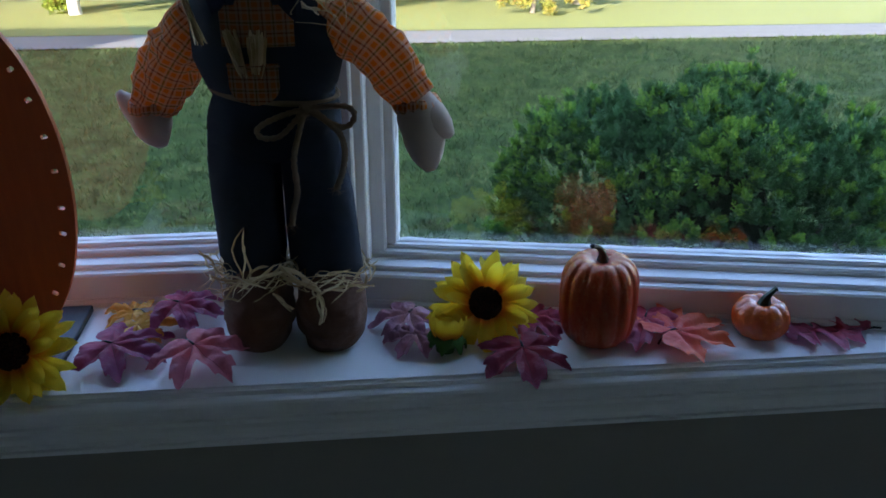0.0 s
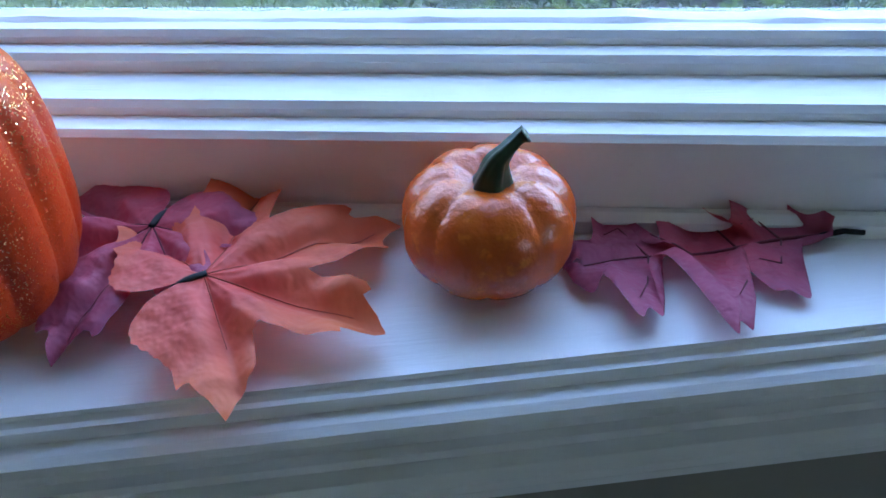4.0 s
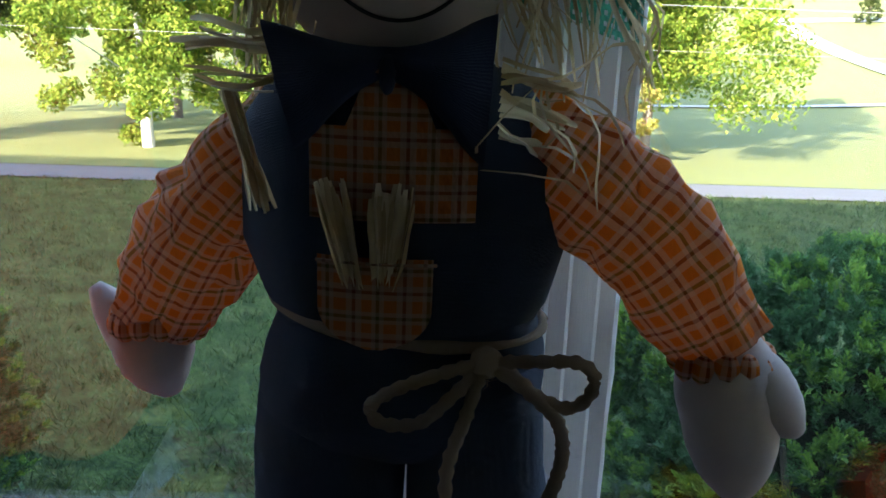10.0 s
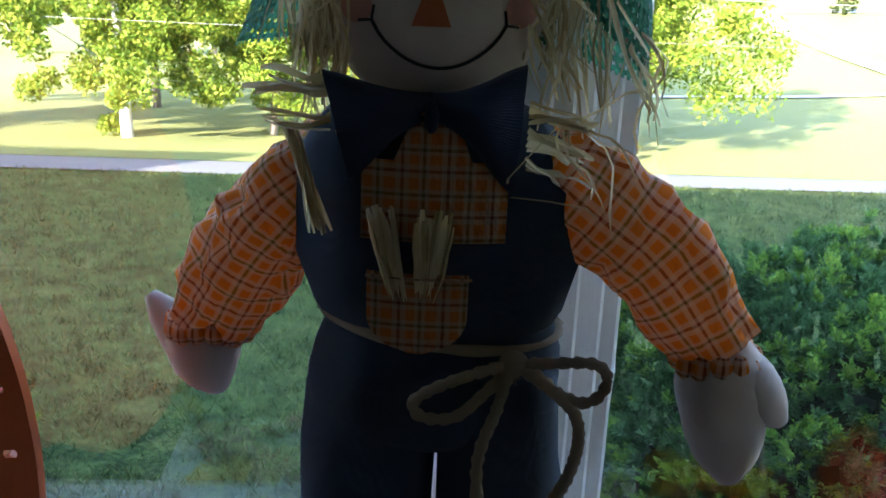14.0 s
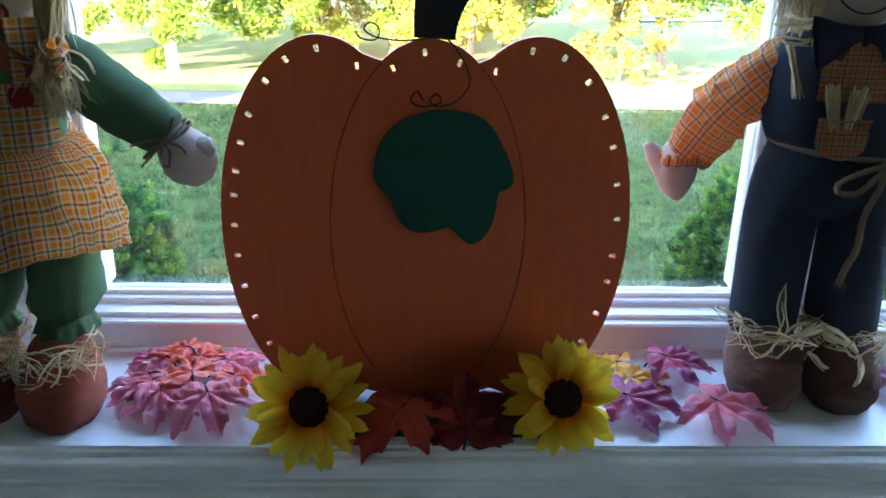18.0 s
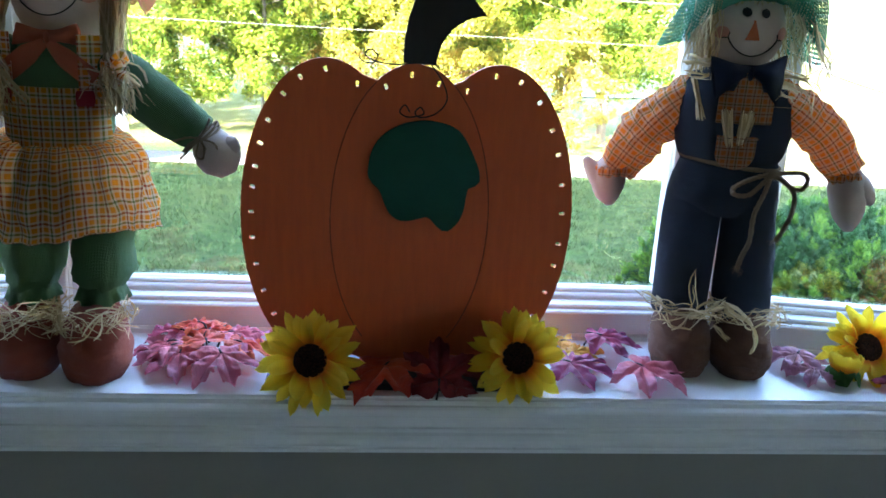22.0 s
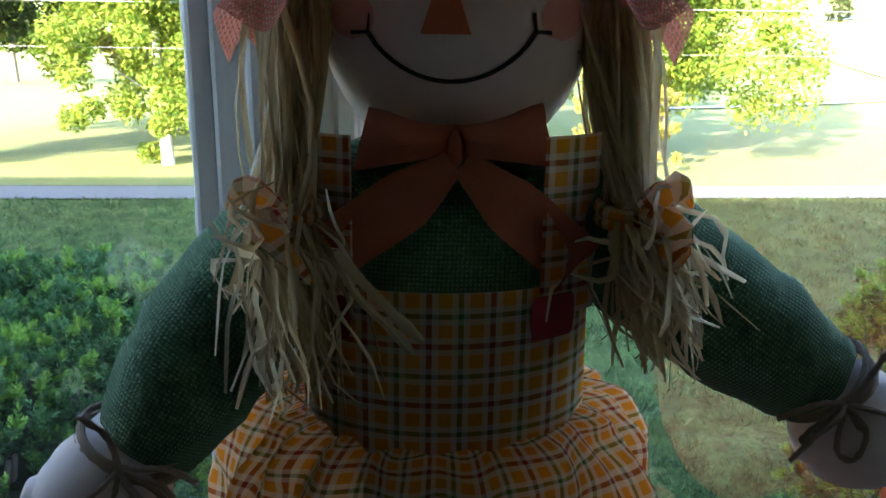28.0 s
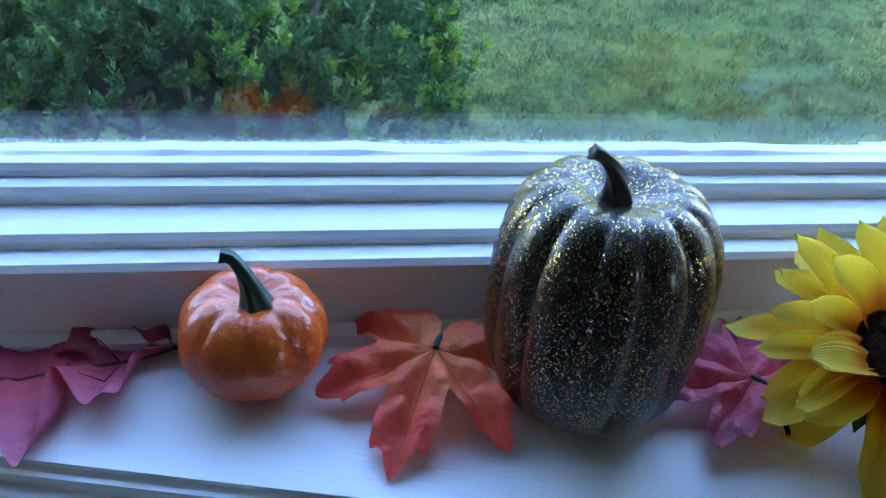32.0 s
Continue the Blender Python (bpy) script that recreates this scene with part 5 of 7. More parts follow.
# ---- scarecrow girl ----
def scarecrow_girl():
    rnd = random.Random(33)
    s = Shape((-0.408, 0.09, 0.0))
    cy = 0.098
    boot(s, -0.4545, 0.072, 0.0405, 0.050, 0.088, M_RUST, 2.2)
    boot(s, -0.3715, 0.062, 0.0405, 0.050, 0.088, M_RUST, 8.0)
    for cx, sd in ((-0.4475, 1.0), (-0.3665, 6.0)):
        s.loft([((cx, cy - 0.012, 0.092), 0.022, 0.024), ((cx, cy - 0.012, 0.104), 0.0245, 0.027), ((cx, cy - 0.009, 0.112), 0.030, 0.032), ((cx, cy - 0.004, 0.124), 0.0350, 0.036), ((cx, cy, 0.142), 0.0355, 0.036), ((cx, cy, 0.165), 0.034, 0.036), ((cx, cy, 0.195), 0.030, 0.034)], M_GREEN, 48, 2.1, 0.2, 11, sd)
        rows = []
        for i in range(7):
            f = i / 6
            row = []
            for j in range(96):
                a = 6.2832 * j / 96
                ruff = 1 + 0.08 * f * (0.7 * math.sin(a * 15 + sd + 1.2 * math.sin(a * 2)) + 0.5 * math.sin(a * 8 + sd))
                r = (0.0245 + 0.0070 * f) * ruff
                row.append(Vector((cx + r * math.cos(a), cy - 0.012 + r * 1.08 * math.sin(a), 0.109 - 0.020 * f + 0.003 * f * math.sin(a * 7 + sd))))
            rows.append(row)
        s.grid(rows, lambda i, j: (j * 0.0035, i * 0.004), M_GREEN, True)
    # skirt: gathered at the waist, puffed out, with a wavy hem
    out = curve([(0.0565, 0, 0.289), (0.0765, 0, 0.282), (0.0895, 0, 0.264), (0.0970, 0, 0.235), (0.1000, 0, 0.205), (0.1025, 0, 0.179)], 4)
    rows = []
    for i, o in enumerate(out):
        f = i / (len(out) - 1)
        row = []
        for j in range(160):
            a = 6.2832 * j / 160
            ca, sa = math.cos(a), math.sin(a)
            pleat = math.sin(a * 17 + 2.2 * math.sin(a * 3) + 1.5 * math.sin(a * 5 + f)) * (0.055 * math.exp(-(f / 0.42) ** 2) + 0.012)
            soft = 0.13 * noise.noise(Vector((ca * 3.2, sa * 3.2, f * 1.8))) * math.sin(min(1, f * 1.4) * 1.57) + 0.09 * noise.noise(Vector((ca * 5 + f * 2, sa * 6, f * 5)))
            r = o.x * (1 + pleat + soft)
            z = o.z - 0.005 * math.sin(a * 3 + 1) * f + 0.004 * noise.noise(Vector((ca * 5, sa * 5, 9))) * f + 0.012 * max(0.0, sa) * (1 - f) - 0.008 * max(0.0, -sa) * (1 - 0.5 * f)
            row.append(Vector((-0.4060 + r * ca, cy + r * 0.64 * sa, z + 0.003 * ca * f)))
        rows.append(row)
    s.grid(rows, lambda i, j: (j / 160 * 0.637, i / 20 * 0.1225), M_DRESS, True)
    rim = rows[-1] + rows[-1][:1]
    s.tube(rim, 0.0009, 0.0009, M_DRESS, 5)
    # body and bib
    s.loft([((-0.407, cy, 0.178), 0.064, 0.054), ((-0.407, cy, 0.20), 0.068, 0.060), ((-0.406, cy, 0.24), 0.066, 0.056), ((-0.406, cy, 0.262), 0.0585, 0.041), ((-0.405, cy, 0.29), 0.0580, 0.041), ((-0.402, cy, 0.33), 0.0575, 0.040), ((-0.400, cy, 0.37), 0.0550, 0.037), ((-0.400, cy + 0.004, 0.392), 0.047, 0.030), ((-0.400, cy + 0.012, 0.401), 0.026, 0.020)], M_GREEN, 34, 2.3, 0.03, 7, 2.0)
    bib = tube_front(-0.404, cy, 0.0615, 0.0430, 0.0020)
    s.patch(-0.4640, -0.3435, 0.268, 0.344, bib, M_DRESS, n=18, outline=lambda f: 1.0 - 0.045 * f)
    for x0, x1 in ((-0.461, -0.441), (-0.370, -0.346)):
        s.patch(x0, x1, 0.332, 0.402, tube_front(-0.402, cy, 0.066, 0.041, 0.004), M_DRESS, n=8, uv0=(0.006, 0.004))
    for x0 in (-0.3735, -0.4605):
        s.patch(x0, x0 + 0.0185, 0.324, 0.3415, tube_front(-0.404, cy, 0.066, 0.0425, 0.0055), M_RED, n=6, outline=lambda f: 1.0 - 0.16 * abs(2 * f - 1) ** 4)
    # sleeves, mittens, twine at the wrists
    limb_of(s, [(-0.440, 0.095, 0.382), (-0.470, 0.090, 0.352), (-0.500, 0.082, 0.314), (-0.527, 0.072, 0.275)], [0.022, 0.0265, 0.0285, 0.0295, 0.0295, 0.0215], M_GREEN, 32, 0.09, 3.0)
    limb_of(s, [(-0.364, 0.095, 0.378), (-0.329, 0.091, 0.355), (-0.291, 0.087, 0.326), (-0.243, 0.083, 0.294)], [0.022, 0.0265, 0.0285, 0.0295, 0.0285, 0.0215], M_GREEN, 32, 0.09, 5.0)
    limb_of(s, [(-0.530, 0.070, 0.282), (-0.540, 0.067, 0.262), (-0.548, 0.066, 0.244), (-0.552, 0.066, 0.228)], [0.015, 0.0235, 0.0275, 0.0235, 0.010], M_SKIN, 20, 0.05, 1.0)
    limb_of(s, [(-0.548, 0.064, 0.250), (-0.562, 0.062, 0.256), (-0.572, 0.062, 0.258)], [0.012, 0.0125, 0.007], M_SKIN, 14, 0.03, 1.0)
    limb_of(s, [(-0.242, 0.083, 0.297), (-0.230, 0.080, 0.280), (-0.220, 0.079, 0.264), (-0.212, 0.079, 0.249)], [0.015, 0.0235, 0.0275, 0.0235, 0.010], M_SKIN, 20, 0.05, 4.0)
    limb_of(s, [(-0.222, 0.076, 0.274), (-0.208, 0.074, 0.284), (-0.200, 0.074, 0.288)], [0.013, 0.0125, 0.007], M_SKIN, 14, 0.03, 4.0)
    for c, t, d in (((-0.530, 0.071, 0.276), 0.35, -1), ((-0.2415, 0.083, 0.293), -0.65, 1)):
        q = Euler((0, t, 0))
        for k in range(3):
            ring = []
            for i in range(25):
                a = 6.2832 * i / 24
                p = Vector((0.0225 * math.cos(a), 0.0225 * math.sin(a), 0.003 * (k - 1) + 0.002 * math.sin(a * 2 + k)))
                p.rotate(q)
                ring.append(Vector(c) + p)
            s.tube(ring, 0.0013, 0.0013, M_TWINE, 7, 900)
        b = Vector(c) + Vector((0, -0.023, 0))
        for e in ((0.020, -0.004, -0.012), (-0.016, -0.004, -0.014), (0.004, -0.006, -0.022)):
            e = Vector(e)
            s.tube(curve([b, b + e * 0.6 + Vector((0.004, -0.003, 0.004)), b + e, b + e * 0.7 + Vector((-0.006, 0, -0.003)), b]), 0.0012, 0.0012, M_TWINE, 7, 900)
        for e in ((d * -0.022, -0.003, -0.024), (d * 0.012, -0.003, 0.024), (d * -0.03, -0.004, -0.004)):
            s.tube(curve([b, b + Vector(e) * 0.5 + Vector((0.003, 0, 0.003)), b + Vector(e)]), 0.0013, 0.0013, M_TWINE, 7, 900)
    # head
    hc, hr = (-0.399, 0.115, 0.4435), (0.0560, 0.0455, 0.0600)
    egg(s, hc, *hr, M_SKIN, 36)
    face(s, hc, *hr, [(-0.3935, 0.463, 0.0052), (-0.4215, 0.463, 0.0052)], (-0.4065, 0.4375, 0.464, 0.0092), ((-0.4350, 0.4380), (-0.403, 0.4200), (-0.3725, 0.4387)), [(-0.441, 0.4435, 0.0085), (-0.3615, 0.444, 0.009)])
    # neck bow with two tails
    bow_lobe(s, (-0.4025, 0.3975), ((-0.4345, 0.4115), (-0.4410, 0.3875)), 0.069, M_CORAL, 0.010)
    bow_lobe(s, (-0.4025, 0.3975), ((-0.3705, 0.4135), (-0.3660, 0.3895)), 0.067, M_CORAL, 0.010)
    egg(s, (-0.4025, 0.063, 0.3965), 0.003, 0.004, 0.0075, M_CORAL, 14)
    for a, b, w in (((-0.404, 0.392), (-0.4480, 0.3585), 0.0115), ((-0.400, 0.392), (-0.3545, 0.3520), 0.0115)):
        d = (Vector((b[0], 0, b[1])) - Vector((a[0], 0, a[1]))).normalized()
        n = Vector((-d.z, 0, d.x))
        rows = []
        for i in range(9):
            f = i / 8
            c = Vector((a[0] + (b[0] - a[0]) * f, 0.0595 - 0.003 * math.sin(f * 5), a[1] + (b[1] - a[1]) * f))
            ww = w * (0.45 + 0.55 * min(1, f * 2.5))
            rows.append([c + n * ww * (k - 2) / 2 + Vector((0, 0.0012 * math.cos(k * 2 + f * 3), 0)) for k in range(5)])
        s.grid(rows, lambda i, j: (j * 0.005, i * 0.007), M_CORAL)
    # hat: checked crown, frilled coral brim
    hx, hy = -0.400, 0.122
    s.loft([((hx, hy, 0.470), 0.060, 0.052), ((hx, hy, 0.486), 0.063, 0.055), ((hx, hy, 0.51), 0.060, 0.054), ((hx, hy, 0.528), 0.048, 0.044), ((hx, hy, 0.536), 0.03, 0.03)], M_DRESS, 40, 2.1, 0.06, 9, 3.0)
    for ring, (zz, ext, nn, ph) in enumerate(((0.482, 0.031, 9, 0.3), (0.489, 0.022, 11, 1.4))):
        rows = []
        for i in range(9):
            f = i / 8
            row = []
            for j in range(120):
                a = 6.2832 * j / 120
                ca, sa = math.cos(a), math.sin(a)
                wv = math.sin(a * nn + ph + 1.3 * math.sin(a * 2 + ring))
                out = 0.0615 + ext * f * (1 + 0.12 * wv + 0.15 * ca * ca)
                z = zz - 0.020 * f ** 1.2 - 0.030 * f * abs(ca) ** 2.5 + 0.0085 * f * wv
                row.append(Vector((hx + out * ca, hy + out * 0.84 * sa, z)))
            rows.append(row)
        s.grid(rows, lambda i, j: (j / 120 * 0.62, i * 0.006), M_PINK, True)
    # pigtails of raffia tied with rags
    for side, x0, xt, xb in ((-1, -0.4625, -0.4655, -0.461), (1, -0.3405, -0.3345, -0.3215)):
        for i in range(170):
            a = (x0 + rnd.gauss(0, 0.0075), 0.108 + rnd.gauss(0, 0.006), 0.470 + rnd.uniform(0, 0.006))
            b = (xt + rnd.gauss(0, 0.0055), 0.070 + rnd.gauss(0, 0.007), 0.374)
            s.straw(rnd, a, b, rnd.uniform(0.0007, 0.0016), 0.035)
        for i in range(150):
            a = (xt + rnd.gauss(0, 0.004), 0.066 + rnd.gauss(0, 0.006), 0.378)
            b = (xb + rnd.gauss(0, 0.0105), 0.048 + rnd.gauss(0, 0.010), rnd.uniform(0.306, 0.348) + 0.006 * side)
            s.straw(rnd, a, b, rnd.uniform(0.0006, 0.0015), 0.09)
        for k in range(2):
            ring = [(xt + 0.0115 * math.cos(t), 0.067 + 0.0115 * math.sin(t), 0.374 - 0.003 * k + 0.002 * math.sin(t + k)) for t in (6.2832 * i / 16 for i in range(17))]
            s.tube(ring, 0.003, 0.003, M_DRESS, 8)
        limb_of(s, [(xt, 0.055, 0.374), (xt + side * 0.008 + 0.004, 0.049, 0.368), (xt + 0.010, 0.047, 0.350)], [0.003, 0.0075, 0.0065, 0.001], M_DRESS, 12, 0.4, side)
        limb_of(s, [(xt, 0.056, 0.375), (xt + side * 0.012, 0.054, 0.383), (xt + side * 0.02, 0.056, 0.376)], [0.003, 0.006, 0.001], M_DRESS, 12, 0.4, side + 5)
        for i in range(14):
            d = Vector((rnd.gauss(side * 0.5, 0.8), -0.3, rnd.gauss(-0.4, 0.7))).normalized() * 0.028
            s.straw(rnd, (xt, 0.055, 0.362), Vector((xt, 0.055, 0.362)) + d, 0.0012, 0.3)
    for i in range(3):
        s.straw(rnd, (-0.447, 0.045, 0.362), (-0.417 + rnd.gauss(0, .002), 0.036, 0.330 + rnd.gauss(0, .002)), 0.0022, 0.03)
    # raffia at the ankles
    straw_cuff(s, rnd, -0.4545, 0.074, 0.086, 0.034, 0.044, 90, 0.036, 0.62, 0.55)
    straw_cuff(s, rnd, -0.3715, 0.066, 0.085, 0.034, 0.044, 80, 0.035, 0.62, 0.55)
    for i in range(26):
        s.straw(rnd, (-0.468 + rnd.gauss(0, .004), 0.045, 0.072), (-0.505 + rnd.gauss(0, .012), 0.05 + rnd.gauss(0, .008), 0.060 + rnd.gauss(0, .012)), 0.0013, 0.08)
    return s.done("scarecrow_girl", "stuffed scarecrow girl doll in an orange checked pinafore and coral hat", "scarecrow doll")


scarecrow_boy()
scarecrow_girl()


# ---- pumpkins ----
def glitter_material(name, base, dark, fleck, share, coat):
    """Painted foam under fine glitter: each fleck is a small mirror at its own tilt."""
    n = Nodes(name, 0.36)
    n.bsdf.inputs["Specular IOR Level"].default_value = 0.2
    n.bsdf.inputs["Coat Weight"].default_value = coat
    n.bsdf.inputs["Coat Roughness"].default_value = 0.2
    v = n.node("ShaderNodeTexVoronoi", Scale=2500.0, Vector=n.coords())
    crack = n.node("ShaderNodeTexVoronoi", Scale=260.0, Vector=n.coords())
    c = n.mix(n.ramp(n.noise(22, 4), [(0.35, (0, 0, 0)), (0.7, (1, 1, 1))]), dark, base)
    n.color(c)
    n.bump(n.math("ADD", v.outputs["Distance"], n.math("MULTIPLY", crack.outputs["Distance"], 0.6)), 0.3, 0.0007)
    tilt = n.node("ShaderNodeVectorMath")
    tilt.operation = "MULTIPLY_ADD"
    n.feed(tilt.inputs[0], v.outputs["Color"])
    tilt.inputs[1].default_value = (0.5, 0.5, 0.5)
    tilt.inputs[2].default_value = (-0.25, -0.25, -0.25)
    lean = n.node("ShaderNodeVectorMath")
    n.feed(lean.inputs[0], tilt.outputs[0])
    n.feed(lean.inputs[1], n.node("ShaderNodeNewGeometry").outputs["Normal"])
    unit = n.node("ShaderNodeVectorMath")
    unit.operation = "NORMALIZE"
    n.feed(unit.inputs[0], lean.outputs[0])
    mirror = n.node("ShaderNodeBsdfGlossy", Color=(*fleck, 1.0), Roughness=0.22, Normal=unit.outputs[0])
    pick = n.node("ShaderNodeTexWhiteNoise", Vector=v.outputs["Position"])
    hot = n.math("GREATER_THAN", pick.outputs["Value"], 1 - share)
    m = n.node("ShaderNodeMixShader")
    n.feed(m.inputs[0], hot)
    n.tree.links.new(n.bsdf.outputs[0], m.inputs[1])
    n.tree.links.new(mirror.outputs[0], m.inputs[2])
    n.tree.links.new(m.outputs[0], n.out.inputs["Surface"])
    return n.mat


def gloss_material(name, base, dark):
    n = Nodes(name, 0.27)
    n.bsdf.inputs["Coat Weight"].default_value = 0.25
    n.bsdf.inputs["Coat Roughness"].default_value = 0.12
    c = n.mix(n.ramp(n.noise(40, 5), [(0.35, (0, 0, 0)), (0.7, (1, 1, 1))]), dark, base)
    c = n.mix(n.ramp(n.noise(130, 3), [(0.58, (0, 0, 0)), (0.72, (0.7, 0.7, 0.7))]), c, tuple(min(1, v * 1.6) for v in base))
    c = n.mix(n.ramp(n.noise(9, 4), [(0.45, (0, 0, 0)), (0.7, (0.5, 0.5, 0.5))]), c, (0.5, 0.045, 0.01))
    n.color(c)
    n.bump(n.math("ADD", n.noise(70, 4), n.math("MULTIPLY", n.noise(240, 3), 0.35)), 0.55, 0.003)
    return n.mat


M_GLIT_O = glitter_material("orange_glitter", (0.58, 0.054, 0.006), (0.42, 0.030, 0.004), (1.0, 0.66, 0.34), 0.09, 0.25)
M_GLIT_G = glitter_material("bronze_green_glitter", (0.012, 0.014, 0.004), (0.004, 0.005, 0.002), (0.9, 0.62, 0.16), 0.09, 0.7)
M_SMALL = gloss_material("glossy_orange", (0.78, 0.16, 0.016), (0.58, 0.08, 0.009))
M_STEM_K = plain("black_stem", (0.012, 0.013, 0.014), 0.35, vary=0.4, scale=60)
M_STEM_B = plain("dark_brown_stem", (0.03, 0.02, 0.016), 0.5, vary=0.4, scale=60)
M_STEM_G = plain("dark_green_stem", (0.01, 0.045, 0.022), 0.4, vary=0.3, scale=60)


def pumpkin(x, y, r, h, ribs, depth, dip, body, stem, stem_line, stem_r, label, turn=0.0, squat=2.4):
    p = thing("pumpkin", label, "pumpkin", pose(x, y, 0, 0, 0, turn))
    rows, sides = [], ribs * 8
    for i in range(27):
        t = math.pi * (i / 26)
        cz, sr = -math.cos(t), math.sin(t)
        rr = r * abs(sr) ** (2 / squat)
        z = h / 2 + h / 2 * abs(cz) ** (2 / squat) * (1 if cz > 0 else -1)
        row = []
        for j in range(sides):
            a = 6.2832 * j / sides
            wob = 1 + 0.02 * noise.noise(Vector((math.cos(a) * 2, math.sin(a) * 2, t + x))) + 0.008 * noise.noise(Vector((math.cos(a) * 6, math.sin(a) * 6, t * 5 + x)))
            rib = 1 - depth * (1 - abs(math.sin(a * ribs / 2)) ** 0.55) * (0.35 + 0.65 * sr)
            zz = z - dip * max(0, cz) ** 3 * math.exp(-(rr / (r * 0.42)) ** 2) - 0.35 * dip * (1 - rib) / max(depth, 1e-6) * max(0, cz) * sr
            zz += 0.10 * h * 0.12 * (1 if cz < -0.8 else 0) * math.exp(-(rr / (r * 0.5)) ** 2)
            row.append(Vector((rr * rib * wob * math.cos(a), rr * rib * wob * math.sin(a), max(0.0, zz))))
        rows.append(row)
    s = Shape((0, 0, 0))
    s.grid(rows, lambda i, j: (j * 0.003, i * 0.004), body, True)
    low = min(v[2] for v in s.v)
    s.v = [(a, b, c - low) for a, b, c in s.v]
    ob = s.done("body", "", "")
    ob.parent = p
    q = Shape((0, 0, 0))
    line = curve(stem_line, 7)
    rows = []
    for i, c in enumerate(line):
        f = i / (len(line) - 1)
        d = line[min(i + 1, len(line) - 1)] - line[max(i - 1, 0)]
        tq = d.to_track_quat("Z", "Y")
        rad = stem_r * (1.7 * (1 - f) ** 3.2 + 0.74 + 0.3 * f ** 6)
        rows.append([c + tq @ Vector((rad * (1 + 0.16 * math.cos(5 * a + f * 2)) * math.cos(a), rad * (1 + 0.16 * math.cos(5 * a + f * 2)) * math.sin(a), 0)) for a in (6.2832 * j / 20 for j in range(20))])
    rows.append([line[-1]] * 20)
    q.grid(rows, lambda i, j: (j * 0.001, i * 0.002), stem, True)
    so = q.done("stem", "", "")
    so.parent = p
    return p


pumpkin(0.757, 0.0610, 0.0438, 0.109, 13, 0.08, 0.011, M_GLIT_O, M_STEM_K, [(0.002, 0.002, 0.098), (0.0, 0.001, 0.108), (-0.006, -0.004, 0.117), (-0.013, -0.010, 0.123), (-0.020, -0.014, 0.126)], 0.0027,
        "tall ribbed orange glitter pumpkin with a black stem", 9, 3.1)
pumpkin(-0.7945, 0.0720, 0.0438, 0.108, 13, 0.085, 0.011, M_GLIT_G, M_STEM_B, [(-0.002, 0.0, 0.094), (-0.003, -0.002, 0.105), (-0.007, -0.005, 0.113), (-0.011, -0.006, 0.117), (-0.015, -0.007, 0.119)], 0.0027,
        "tall ribbed bronze-green glitter pumpkin with a dark stem", 4, 2.95)
pumpkin(0.946, 0.053, 0.0322, 0.049, 9, 0.06, 0.009, M_SMALL, M_STEM_G, [(0, -0.002, 0.040), (0.001, -0.003, 0.050), (0.004, -0.005, 0.056), (0.008, -0.006, 0.060), (0.010, -0.007, 0.0615)], 0.0030,
        "small glossy orange pumpkin with a dark green stem", 20, 2.3)
pumpkin(-0.9300, 0.061, 0.0300, 0.047, 9, 0.05, 0.008, M_SMALL, M_STEM_G, [(0.004, -0.004, 0.039), (0.002, -0.004, 0.048), (-0.001, -0.004, 0.056), (-0.005, -0.004, 0.062), (-0.009, -0.004, 0.063)], 0.0030,
        "small glossy orange pumpkin with a curled green stem", 0, 2.3)


# ---- silk sunflowers ----
def petal_material():
    n = Nodes("yellow_petal", 0.55)
    sep = n.node("ShaderNodeSeparateXYZ", Vector=n.coords("UV"))
    c = n.ramp(sep.outputs["Y"], [(0.0, (0.88, 0.13, 0.006)), (0.32, (0.96, 0.30, 0.008)), (0.52, (0.99, 0.68, 0.014)), (1.0, (1.0, 0.84, 0.08))])
    rnd = n.node("ShaderNodeNewGeometry").outputs["Random Per Island"]
    c = n.mix(n.math("MULTIPLY", rnd, 0.2), c, (0.95, 0.62, 0.01))
    n.color(c)
    wave = n.node("ShaderNodeTexWave", Scale=5.0, Distortion=1.0, Vector=n.coords("UV"))
    n.bump(wave.outputs["Fac"], 0.6, 0.002)
    n.see_through(c, 0.48)
    return n.mat


M_PETAL = petal_material()
n = Nodes("sunflower_seeds", 0.9)
n.bsdf.inputs["Specular IOR Level"].default_value = 0.1
k = n.noise(420, 3)
n.color(n.ramp(k, [(0.35, (0.006, 0.004, 0.004)), (0.7, (0.06, 0.024, 0.013))]))
n.bump(k, 1.0, 0.004)
M_SEED = n.mat
M_SEPAL = leaf_material("green_sepal", [(0.05, 0.14, 0.025), (0.1, 0.22, 0.05)], 0.25)


def petal(rnd, length, width, rise, droop):
    """One petal along +x from the origin: pointed, creased along its middle, cupped and bent at the tip."""
    rows = []
    twist, bend, curl = rnd.gauss(0, 0.18), rnd.gauss(0, 0.007), rnd.gauss(0.0, 0.004)
    for i in range(13):
        f = i / 12
        w = width * (0.40 + 0.60 * math.sin(min(1.0, f / 0.6) * 1.57)) * (1.0 if f < 0.6 else max(0.0, 1 - ((f - 0.6) / 0.4) ** 2.4) ** 0.6)
        row = []
        for j in range(7):
            u = (j - 3) / 3
            z = rise * f - droop * f * f + curl * f ** 4 + 0.0052 * abs(u) ** 1.6 * math.sin(math.pi * min(1, f * 1.1)) - 0.0009 * math.cos(u * 9.4) * (1 - f)
            p = Vector((length * f - 0.002 * u * u, u * w + bend * f * f, z))
            p.rotate(Euler((twist * f, 0, 0)))
            row.append(p)
        rows.append(row)
    return rows


